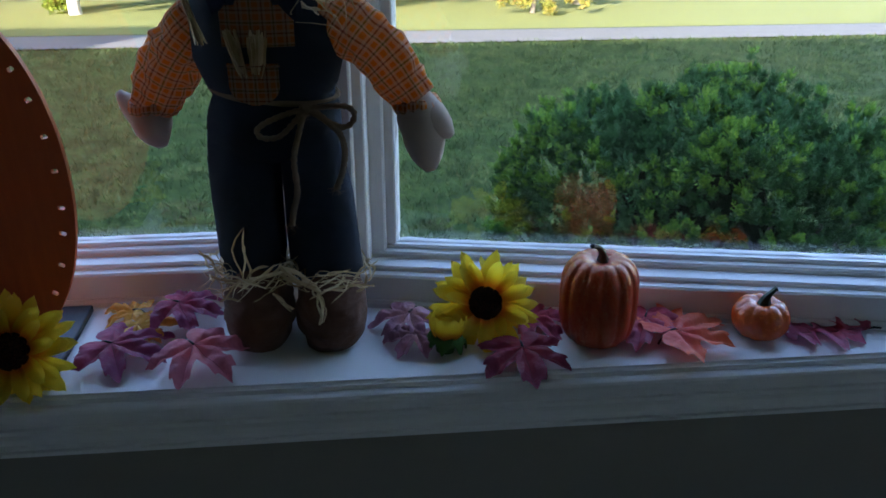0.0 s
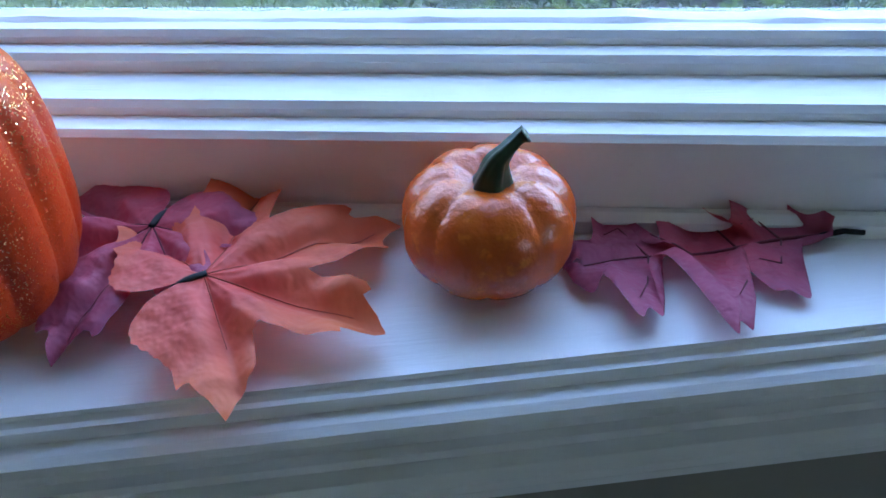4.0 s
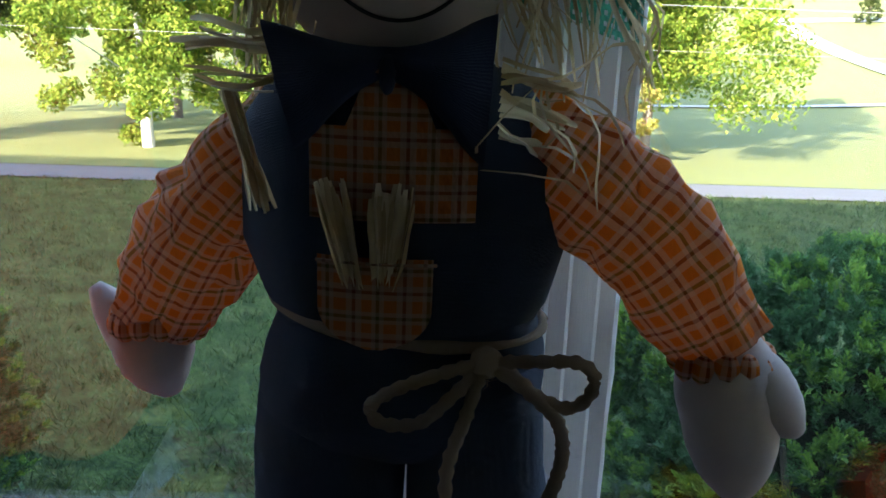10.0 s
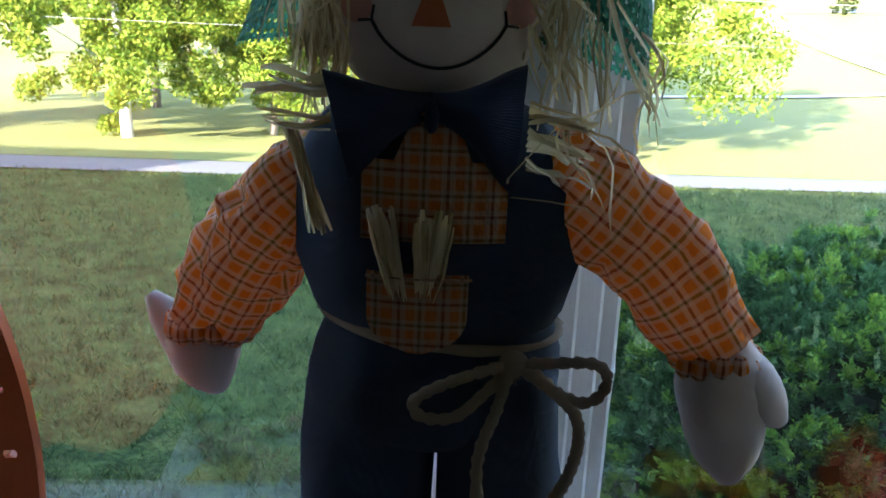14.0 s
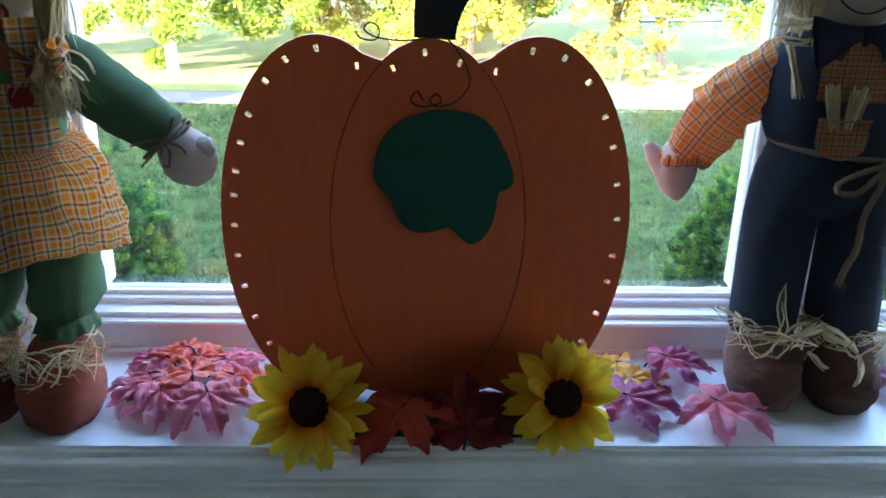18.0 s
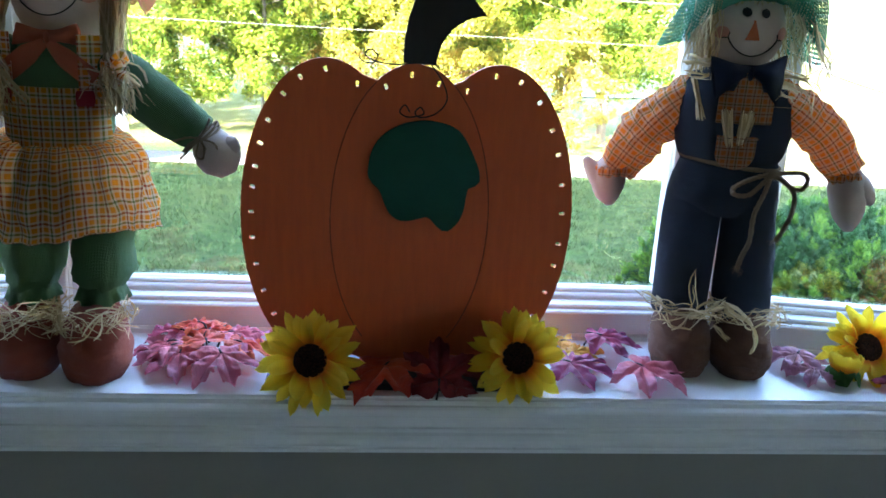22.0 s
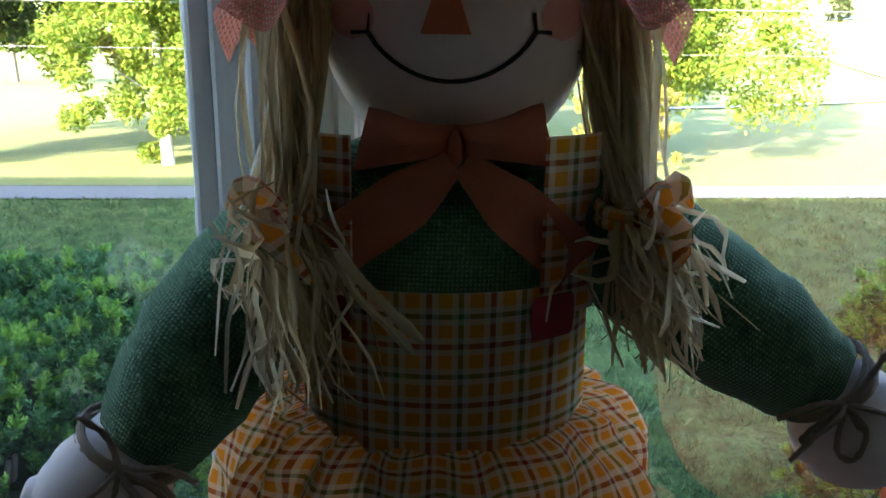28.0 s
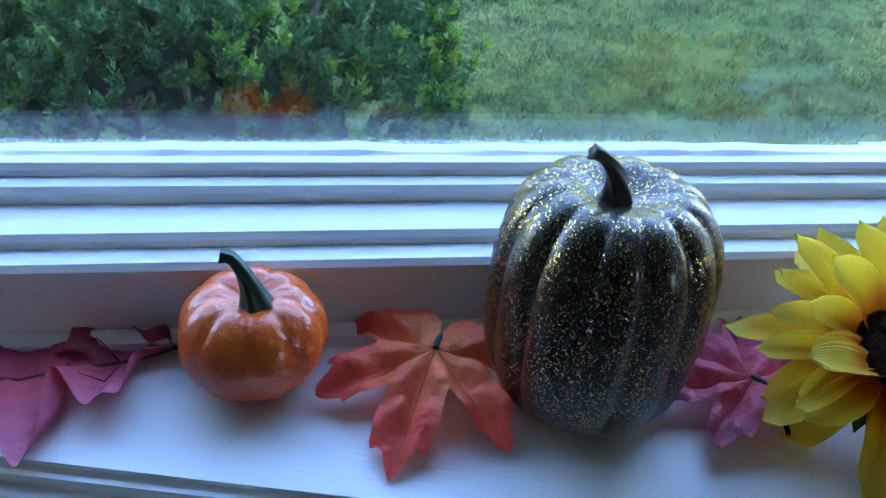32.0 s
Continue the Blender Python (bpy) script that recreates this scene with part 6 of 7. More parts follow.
def sunflower(c, up, r, seed, label, n1=17, n2=15, spin=0.0):
    """An open flower at c whose face looks along up."""
    rnd = random.Random(seed)
    q = Vector(up).to_track_quat("Z", "Y").to_matrix().to_4x4()
    s0 = thing("sunflower", label, "sunflower", Matrix.Translation(c) @ q, "silk sunflowers")
    for ring, (count, length, z0) in enumerate(((n1, 1.0, -0.006), (n2, 0.94, -0.002), (n2 - 4, 0.78, 0.003))):
        for i in range(count):
            a = 6.2832 * (i + 0.5 * ring) / count + rnd.gauss(0, 0.05) + spin
            ln = r * length * rnd.uniform(0.90, 1.08) - 0.010
            rows = petal(rnd, ln, r * rnd.uniform(0.100, 0.140), r * (rnd.gauss(0.30, 0.10) + 0.15 * ring), r * rnd.uniform(0.06, 0.30))
            m = pose(0, 0, z0, 0, 0, math.degrees(a)) @ Matrix.Translation((0.010, 0, 0))
            sh = Shape((0, 0, 0))
            sh.grid([[m @ p for p in row] for row in rows], lambda i, j: (j / 6, i / 12), M_PETAL)
            ob = sh.done("petal", "", "")
            ob.parent = s0
    sh = Shape((0, 0, 0))
    rows = []
    for i in range(9):
        f = i / 8
        rows.append([Vector((0.31 * r * math.sin(f * 1.57) * math.cos(a), 0.31 * r * math.sin(f * 1.57) * math.sin(a), 0.11 * r * math.cos(f * 1.57) + 0.0130 - 0.05 * r * math.exp(-(f / 0.25) ** 2))) for a in (6.2832 * j / 30 for j in range(30))])
    sh.grid(rows, lambda i, j: (j / 30, i / 8), M_SEED, True)
    ob = sh.done("seed_head", "dark brown fuzzy centre", "")
    ob.parent = s0
    verts, faces = [], []
    for i in range(9):
        a = 6.2832 * i / 9
        k0 = len(verts)
        ca, sa = math.cos(a), math.sin(a)
        verts += [(0, 0, -0.010), (r * 0.3 * ca - 0.007 * sa, r * 0.3 * sa + 0.007 * ca, -0.007), (r * 0.55 * ca, r * 0.55 * sa, -0.005), (r * 0.3 * ca + 0.007 * sa, r * 0.3 * sa - 0.007 * ca, -0.007)]
        faces.append((k0, k0 + 1, k0 + 2, k0 + 3))
    limb(verts, faces, (0, 0, -0.018), (0, 0, -0.006), 0.006, 0.010, 10)
    from_lists("calyx", verts, faces, M_SEPAL, s0, True)
    return s0


sunflower((0.632, 0.092, 0.034), (0.05, -0.80, 0.60), 0.063, 2, "yellow silk sunflower with a dark centre lying on the sill", spin=0.1)
sunflower((-0.670, 0.079, 0.030), (0.02, -0.45, 0.90), 0.064, 5, "yellow silk sunflower with a dark centre on autumn leaves", 19, 17)
sunflower((-0.109, 0.012, 0.041), (-0.10, -0.90, 0.42), 0.064, 7, "yellow silk sunflower at the foot of the wooden pumpkin")
sunflower((0.139, 0.027, 0.042), (0.05, -0.90, 0.42), 0.064, 9, "yellow silk sunflower at the foot of the wooden pumpkin")


def bud(x, y):
    rnd = random.Random(4)
    b = thing("sunflower_bud", "half-open yellow silk sunflower bud with green sepals", "sunflower bud", pose(x, y, 0.0, -6, 5, 0))
    for ring, (count, rad, h) in enumerate(((9, 0.020, 0.043), (8, 0.015, 0.042), (5, 0.008, 0.038))):
        for i in range(count):
            a = 6.2832 * (i + 0.5 * ring) / count + rnd.gauss(0, 0.08)
            rows = []
            for k in range(7):
                f = k / 6
                w = 0.0085 * math.sin(min(1, 0.3 + f * 1.0) * 1.57) * (1 if f < 0.6 else math.sqrt(max(0.01, 1 - ((f - 0.6) / 0.42) ** 2)))
                rr = rad * (0.72 + 0.34 * math.sin(f * 1.9)) + rnd.gauss(0, 0.0004)
                rows.append([Vector((rr + 0.002 * u * u * -1, u * w, 0.016 + (h - 0.016) * f)) for u in (-1, -0.5, 0, 0.5, 1)])
            m = pose(0, 0, 0, 0, 0, math.degrees(a))
            sh = Shape((0, 0, 0))
            sh.grid([[m @ p for p in row] for row in rows], lambda i, j: (j / 4, 0.16 + i / 9), M_PETAL)
            ob = sh.done("petal", "", "")
            ob.parent = b
    for i in range(7):
        a = 6.2832 * i / 7 + rnd.gauss(0, 0.1)
        rows = []
        for k in range(6):
            f = k / 5
            w = 0.0100 * math.sin(0.45 + f * 2.4)
            rows.append([Vector((0.009 + 0.0125 * math.sin(f * 1.7) + 0.003 * f * f - 0.003 * u * u, u * w, 0.019 + 0.004 * math.sin(f * 3.1) - 0.014 * f * f + 0.002 * math.sin(u * 3 + i))) for u in (-1, -0.5, 0, 0.5, 1)])
        m = pose(0, 0, 0, 0, 0, math.degrees(a))
        sh = Shape((0, 0, 0))
        sh.grid([[m @ p for p in row] for row in rows], lambda i, j: (j / 4, i / 5), M_SEPAL)
        ob = sh.done("sepal", "", "")
        ob.parent = b
    verts, faces = [], []
    limb(verts, faces, (0, 0, 0.0), (0, 0, 0.008), 0.010, 0.012, 12)
    limb(verts, faces, (0, 0, 0.008), (0, 0, 0.020), 0.012, 0.004, 12)
    from_lists("calyx", verts, faces, M_SEPAL, b, True)


bud(0.584, 0.052)


# ---- wooden pumpkin sign ----
def painted_board(name, base, dark, rough=0.5):
    n = Nodes(name, rough)
    g = n.noise(20, 5, n.mapped((6, 6, 0.7)), 0.6)
    c = n.mix(n.ramp(g, [(0.3, (0, 0, 0)), (0.75, (1, 1, 1))]), dark, base)
    c = n.mix(n.ramp(n.noise(7, 4), [(0.45, (0, 0, 0)), (0.8, (0.5, 0.5, 0.5))]), c, tuple(v * 0.75 for v in base))
    n.color(c)
    n.bump(g, 0.12, 0.001)
    return n.mat


M_BOARD = painted_board("orange_painted_board", (0.68, 0.125, 0.024), (0.58, 0.1, 0.02))
M_GROOVE = plain("dark_groove", (0.2, 0.036, 0.012), 0.7, bump=0)
M_STEMBOARD = painted_board("black_painted_board", (0.022, 0.02, 0.018), (0.012, 0.011, 0.01))
M_FELTLEAF = cloth("dark_green_felt", (0.012, 0.075, 0.052), 2400)
M_BASE = plain("black_base", (0.016, 0.018, 0.022), 0.5, vary=0.2)

LOBES = ((-0.1, 0.200, 0.100, 0.189), (0.004, 0.199, 0.097, 0.188), (0.106, 0.200, 0.100, 0.190), (0.003, 0.130, 0.165, 0.122))


def rim(theta, inset=0.0):
    """How far the three-lobed outline lies from the middle in a direction."""
    best, ct, st = 0.0, math.cos(theta), math.sin(theta)
    for cx, cz, rx, rz in LOBES:
        rx, rz = rx - inset, rz - inset
        px, pz = (0.003 - cx) / rx, (0.2 - cz) / rz
        dx, dz = ct / rx, st / rz
        a, b, c = dx * dx + dz * dz, 2 * (px * dx + pz * dz), px * px + pz * pz - 1
        disc = b * b - 4 * a * c
        if disc > 0:
            best = max(best, (-b + math.sqrt(disc)) / (2 * a))
    return best


def board(name, outline, holes, y0, y1, mat, parent, bevel=0.0, label=""):
    """A flat board cut to an outline of (x, z), with round holes through it."""
    bm = bmesh.new()
    loops = [outline] + [[(x + r * math.cos(6.2832 * i / 10), z + r * math.sin(6.2832 * i / 10)) for i in range(10)] for x, z, r in holes]
    edges, rings = [], []
    for lp in loops:
        vs = [bm.verts.new((x, y0, z)) for x, z in lp]
        rings.append(vs)
        edges += [bm.edges.new((vs[i], vs[(i + 1) % len(vs)])) for i in range(len(vs))]
    faces = [bm.faces.new(rings[0])]
    back = {}
    for vs in rings:
        for v in vs:
            back[v] = bm.verts.new((v.co.x, y1, v.co.z))
    for f in faces:
        bm.faces.new([back[v] for v in reversed(f.verts)])
    for vs in rings:
        for i in range(len(vs)):
            a, b = vs[i], vs[(i + 1) % len(vs)]
            bm.faces.new((a, back[a], back[b], b))
    bmesh.ops.recalc_face_normals(bm, faces=bm.faces)
    return part(name, bm, mat, parent, label)


sign = thing("wooden_pumpkin", "large orange wooden pumpkin sign pierced with small holes along its rim", "wooden pumpkin", pose(0, 0, 0))
HOLES = (-142.0, -151.1, -161.3, -171.3, 179.1, 169.7, 162.5, 154.2, 146.1, 136.3, 128.7, 120.5, 112.6, 101.9, 91.3, 80.1, 68.3, 61.5, 53.5, 44.6, 34.5, 25.7, 14.7, 3.9, -8.0, -16.5, -27.1, -36.8)


def pierced_board(name, y0, y1, mat, parent):
    """The three-lobed board: a plain middle, and a rim of cells, each with a round hole or whole."""
    def at(t, inset):
        r = rim(t, inset)
        return (0.003 + r * math.cos(t), max(0.0092 + inset * 0.3, 0.2 + r * math.sin(t)))

    cuts, spans = [], []
    marks = sorted(radians(a % 360) for a in HOLES)
    for n, a in enumerate(marks):
        gap = min((marks[(n + 1) % len(marks)] - a) % 6.2832, (a - marks[n - 1]) % 6.2832)
        spans.append((a, min(gap * 0.45, 0.05)))
    bm = bmesh.new()
    key = {}

    def vert(p, y):
        k = (round(p[0], 5), round(p[1], 5), y)
        if k not in key:
            key[k] = bm.verts.new((p[0], y, p[1]))
        return key[k]

    def face_of(points):
        pts = [p for n, p in enumerate(points) if p != points[n - 1]]
        bm.faces.new([vert(p, y0) for p in pts])
        bm.faces.new([vert(p, y1) for p in reversed(pts)])

    IN, mid = 0.024, (0.003, 0.2)
    edge = []
    for n, (a, h) in enumerate(spans):
        nxt, hn = spans[(n + 1) % len(spans)]
        if nxt < a:
            nxt += 6.2832
        # the cell with the hole
        lo, hi = a - h, a + h
        ring = [at(lo, 0.0), at(a - h / 2, 0.0), at(a, 0.0), at(a + h / 2, 0.0), at(hi, 0.0), at(hi, IN), at(a, IN), at(lo, IN)]
        c = at(a, 0.0125)
        bulbs.append(c)
        hole = []
        for p in ring:
            w = math.atan2(p[1] - c[1], p[0] - c[0])
            hole.append((c[0] + 0.0036 * math.cos(w), c[1] + 0.0036 * math.sin(w)))
        for k in range(8):
            m = (k + 1) % 8
            face_of([ring[k], ring[m], hole[m], hole[k]])
            bm.faces.new((vert(hole[k], y0), vert(hole[m], y0), vert(hole[m], y1), vert(hole[k], y1)))
        face_of([mid, at(lo, IN), at(a, IN)])
        face_of([mid, at(a, IN), at(hi, IN)])
        edge += ring[:5]
        # the whole stretch up to the next cell
        b0, b1 = hi, nxt - hn
        steps = max(1, int((b1 - b0) / 0.05))
        for s in range(steps):
            u0, u1 = b0 + (b1 - b0) * s / steps, b0 + (b1 - b0) * (s + 1) / steps
            if s == steps - 1:
                u1 = nxt - hn
                if u1 > 6.2832 and nxt - 6.2832 == spans[0][0]:
                    u1 -= 6.2832
            face_of([at(u0, 0.0), at(u1, 0.0), at(u1, IN), at(u0, IN)])
            face_of([mid, at(u0, IN), at(u1, IN)])
            if s:
                edge.append(at(u0, 0.0))
    for n in range(len(edge)):
        a, b = edge[n], edge[(n + 1) % len(edge)]
        if a != b:
            bm.faces.new((vert(a, y0), vert(a, y1), vert(b, y1), vert(b, y0)))
    bmesh.ops.recalc_face_normals(bm, faces=bm.faces)
    return part(name, bm, mat, parent)


bulbs = []
pierced_board("board", 0.084, 0.092, M_BOARD, sign)
n = Nodes("clear_bulb", 0.1)
clear = n.node("ShaderNodeBsdfTransparent")
m = n.node("ShaderNodeMixShader")
m.inputs[0].default_value = 0.88
n.color((0.9, 0.9, 0.86))
n.tree.links.new(n.bsdf.outputs[0], m.inputs[1])
n.tree.links.new(clear.outputs[0], m.inputs[2])
n.tree.links.new(m.outputs[0], n.out.inputs["Surface"])
M_BULB = n.mat
bm = bmesh.new()
bmesh.ops.create_uvsphere(bm, u_segments=10, v_segments=8, radius=1.0)
for v in bm.verts:
    v.co = Vector((v.co.x * 0.0034, v.co.y * 0.006, v.co.z * 0.0034))
bulb_mesh = mesh_of("bulb", bm, M_BULB, True)
for bx, bz in bulbs:
    ob = new("bulb", bulb_mesh)
    ob.location = (bx, 0.088, bz)
    ob.parent = sign
for cx, cz, sgn in ((0.004, 0.199, -1), (0.004, 0.199, 1)):
    line = []
    for i in range(31):
        a = radians(62 - 118 * i / 30)
        line.append((cx + sgn * 0.097 * math.cos(a), 0.0838, cz + 0.187 * math.sin(a)))
    sh = Shape((0, 0, 0))
    sh.tube(line, 0.0007, 0.0007, M_GROOVE, 6)
    ob = sh.done("groove", "dark carved line", "")
    ob.parent = sign
stem = []
for i in range(12):
    f = i / 11
    stem.append((-0.011 - 0.004 * math.sin(f * 3.1) + 0.028 * f ** 1.6, 0.388 + 0.110 * f))
for i in range(8):
    f = i / 7
    stem.append((0.019 + 0.064 * f, 0.499 - 0.054 * f + 0.006 * math.sin(f * 3.14)))
for i in range(1, 9):
    f = i / 8
    stem.append((0.083 - 0.056 * math.sin(f * 1.57) , 0.444 - 0.058 * (1 - math.cos(f * 1.57))))
board("stem", stem, [], 0.0815, 0.0905, M_STEMBOARD, sign, label="black painted curved stem")
leaf = []
IVY = ((-180, 0.068), (-156, 0.057), (-122, 0.064), (-84, 0.052), (-66, 0.076), (-16, 0.056), (-6, 0.068), (28, 0.064), (59, 0.068), (80, 0.066), (100, 0.066), (149, 0.070), (180, 0.068))
for i in range(72):
    t = -180 + 5.0 * i
    for (a0, r0), (a1, r1) in zip(IVY, IVY[1:]):
        if a0 <= t <= a1:
            f = (t - a0) / (a1 - a0)
            r = r0 + (r1 - r0) * f * f * (3 - 2 * f)
            break
    leaf.append((0.019 + r * math.cos(radians(t)), 0.256 + r * math.sin(radians(t))))
board("leaf", leaf, [], 0.0785, 0.0815, M_FELTLEAF, sign, label="dark green felt leaf")
sh = Shape((0, 0, 0))
sh.tube(curve([(0.015, 0.076, 0.390), (-0.02, 0.074, 0.386), (-0.045, 0.072, 0.389), (-0.056, 0.071, 0.396), (-0.050, 0.071, 0.402), (-0.042, 0.070, 0.396), (-0.046, 0.070, 0.387), (-0.058, 0.069, 0.388), (-0.064, 0.069, 0.394)], 6), 0.0009, 0.0009, M_INK, 6)
sh.tube(curve([(0.02, 0.077, 0.388), (0.035, 0.076, 0.368), (0.041, 0.075, 0.348), (0.030, 0.075, 0.332), (0.012, 0.074, 0.326), (0.004, 0.074, 0.331), (0.010, 0.073, 0.338), (0.014, 0.073, 0.330), (-0.004, 0.073, 0.326), (-0.014, 0.073, 0.332), (-0.008, 0.073, 0.340), (-0.002, 0.072, 0.332)], 6), 0.0009, 0.0009, M_INK, 6)
ob = sh.done("wire_tendrils", "thin dark curled wire", "")
ob.parent = sign
bm = bmesh.new()
box(bm, -0.165, 0.171, 0.018, 0.178, 0.0, 0.009, 0.0012)
part("base", bm, M_BASE, sign, "flat black base")

# ---- silk leaves ----
def silk_leaf(name, main, edge, dark, through=0.30):
    n = Nodes(name, 0.5)
    n.bsdf.inputs["Specular IOR Level"].default_value = 0.3
    uv = n.coords("UV")
    sep = n.node("ShaderNodeSeparateXYZ", Vector=uv)
    rnd = n.node("ShaderNodeObjectInfo").outputs["Random"]
    off = n.node("ShaderNodeVectorMath")
    off.operation = "ADD"
    n.feed(off.inputs[0], uv)
    n.feed(off.inputs[1], rnd)
    big = n.noise(2.4, 4, off.outputs[0])
    away = n.node("ShaderNodeVectorMath")
    away.operation = "DISTANCE"
    n.feed(away.inputs[0], uv)
    away.inputs[1].default_value = (0.5, 0.5, 0.0)
    where = n.math("ADD", n.math("MULTIPLY", away.outputs["Value"], 1.3), n.math("MULTIPLY", big, 0.8))
    c = n.mix(n.ramp(where, [(0.5, (0, 0, 0)), (0.85, (1, 1, 1))]), main, edge)
    fine = n.noise(9, 5, off.outputs[0])
    c = n.mix(n.ramp(fine, [(0.52, (0, 0, 0)), (0.8, (0.6, 0.6, 0.6))]), c, dark)
    c = n.mix(n.math("MULTIPLY", sep.outputs["Z"], 1.0), c, dark)
    n.color(c)
    # puckered silk: broad folds with fine creases over them
    fold = n.math("ADD", n.noise(7, 3, off.outputs[0], 0.5), n.math("MULTIPLY", n.noise(20, 2, off.outputs[0]), 0.16))
    n.bump(fold, 0.9, 0.007)
    n.see_through(c, through)
    return n.mat


M_LF = {
    "purple": silk_leaf("purple_silk", (0.46, 0.065, 0.13), (0.33, 0.065, 0.16), (0.15, 0.018, 0.05)),
    "wine_purple": silk_leaf("wine_purple_silk", (0.42, 0.045, 0.07), (0.24, 0.03, 0.06), (0.11, 0.010, 0.024)),
    "burgundy": silk_leaf("burgundy_silk", (0.60, 0.09, 0.13), (0.46, 0.10, 0.17), (0.26, 0.03, 0.055)),
    "red": silk_leaf("red_orange_silk", (0.82, 0.13, 0.10), (0.82, 0.20, 0.085), (0.66, 0.07, 0.045)),
    "orange": silk_leaf("orange_silk", (0.62, 0.16, 0.022), (0.78, 0.27, 0.035), (0.36, 0.085, 0.018)),
    "yellow": silk_leaf("yellow_silk", (0.86, 0.50, 0.09), (0.82, 0.40, 0.08), (0.6, 0.24, 0.035)),
    "mauve": silk_leaf("mauve_silk", (0.66, 0.34, 0.36), (0.56, 0.27, 0.36), (0.36, 0.13, 0.18)),
    "pink": silk_leaf("rose_silk", (0.74, 0.17, 0.20), (0.66, 0.21, 0.28), (0.44, 0.07, 0.10)),
    "rust": silk_leaf("rust_red_silk", (0.56, 0.08, 0.02), (0.46, 0.04, 0.015), (0.25, 0.022, 0.01), 0.25),
    "wine": silk_leaf("wine_silk", (0.24, 0.02, 0.018), (0.17, 0.014, 0.016), (0.08, 0.008, 0.01), 0.2),
    "flame": silk_leaf("flame_silk", (0.78, 0.22, 0.06), (0.82, 0.09, 0.06), (0.55, 0.10, 0.03)),
}
MAPLE = ((0, 1.0), (3, 0.93), (7, 0.84), (10, 0.83), (13, 0.88), (16, 0.78), (20, 0.67), (24, 0.54), (28, 0.48), (32, 0.54), (36, 0.70), (39, 0.82), (42, 0.80), (47, 0.89), (51, 0.99), (55, 0.90), (60, 0.80), (63, 0.84),
         (67, 0.70), (72, 0.57), (78, 0.47), (84, 0.47), (89, 0.57), (93, 0.69), (96, 0.68), (101, 0.74), (106, 0.82), (111, 0.72), (117, 0.64), (120, 0.67), (125, 0.55), (136, 0.49), (150, 0.45), (162, 0.38), (173, 0.25), (180, 0.08))


def maple_leaf(tip, centre, colour, label, curl=0.012, seed=0, wide=1.0, base_z=0.0, stem=True, tilt=(0, 0)):
    """A silk maple leaf whose stalk joins at centre and whose long lobe points to tip."""
    d = Vector((tip[0] - centre[0], tip[1] - centre[1]))
    size, turn = d.length, math.degrees(math.atan2(d.y, d.x))
    lf = thing("maple_leaf", label, "silk leaf", pose(centre[0], centre[1], base_z, tilt[0], tilt[1], turn), "scattered silk leaves")
    sides, rings = 180, 13
    rows = []
    veins = (0, 49, -49, 100, -100)
    for i in range(rings + 1):
        f = i / rings
        row = []
        for j in range(sides):
            a = -180 + 360 * j / sides
            b = abs(a)
            for (a0, r0), (a1, r1) in zip(MAPLE, MAPLE[1:]):
                if a0 <= b <= a1:
                    r = r0 + (r1 - r0) * (b - a0) / (a1 - a0)
                    break
            r *= f * size * (1 + 0.012 * math.sin(j * 1.7 + seed) + 0.15 * noise.noise(Vector((math.cos(radians(a)) * 1.1, math.sin(radians(a)) * 1.1, seed * 3.7)))) * wide ** (abs(math.sin(radians(a))))
            x, y = r * math.cos(radians(a)), r * math.sin(radians(a))
            near = min(abs((a - v + 180) % 360 - 180) for v in veins)
            rr = r / size
            z = curl * (1 - rr ** 1.6) * 0.9 + 0.35 * curl * noise.noise(Vector((x / size * 2.1 + seed, y / size * 2.1, seed))) * rr * 2
            z -= 0.0036 * math.exp(-(near * rr / 3.4) ** 2) * min(1, rr * 4)
            side = math.sin(rr * 15 - near * 0.16) * math.exp(-((near - 13) / 10) ** 2)
            z += 0.0078 * math.sin(min(near, 25) / 25 * 1.57) * rr ** 0.8 * (1 - 0.6 * rr) + 0.0016 * side * min(1, rr * 2) + 0.0042 * noise.noise(Vector((x / size * 5, y / size * 5, seed + 5.0))) * rr
            z += 0.007 * noise.noise(Vector((math.cos(radians(a)) * 1.7 + seed, math.sin(radians(a)) * 1.7, 2.0))) * rr ** 3
            row.append(Vector((x, y, z)))
        rows.append(row)
    low = min(p.z for r in rows for p in r)
    lift = 0.0012 - low
    sh = Shape((0, 0, 0))
    for r in rows:
        for p in r:
            p.z += lift
    sh.grid(rows, lambda i, j: (0.5 + rows[i][j % sides].x / size * 0.5, 0.5 + rows[i][j % sides].y / size * 0.5), M_LF[colour], True)
    ob = sh.done("blade", "", "")
    ob.parent = lf
    for v in veins:
        vs = Shape((0, 0, 0))
        ln = 0.78 if v in (0, 49, -49) else 0.6
        line = []
        for i in range(rings + 1):
            j = round((v + 180) / 360 * sides) % sides
            line.append(rows[i][j] + Vector((0, 0, 0.0002)))
        line = line[: max(3, int(rings * ln) + 2)]
        vs.tube(line, 0.00035, 0.00012, M_VEIN[colour], 5)
        ob = vs.done("vein", "", "")
        ob.parent = lf
    if stem:
        st = Shape((0, 0, 0))
        z0 = rows[0][0].z
        st.tube(curve([(0.001, 0, z0 + 0.0002), (-0.006, 0.0, z0 + 0.0006), (-0.014, 0.001, max(0.0016, z0 - 0.003)), (-0.022, 0.002, 0.0016)], 5), 0.0013, 0.0014, M_INK, 7)
        ob = st.done("stem", "black plastic stalk", "")
        ob.parent = lf
    return lf


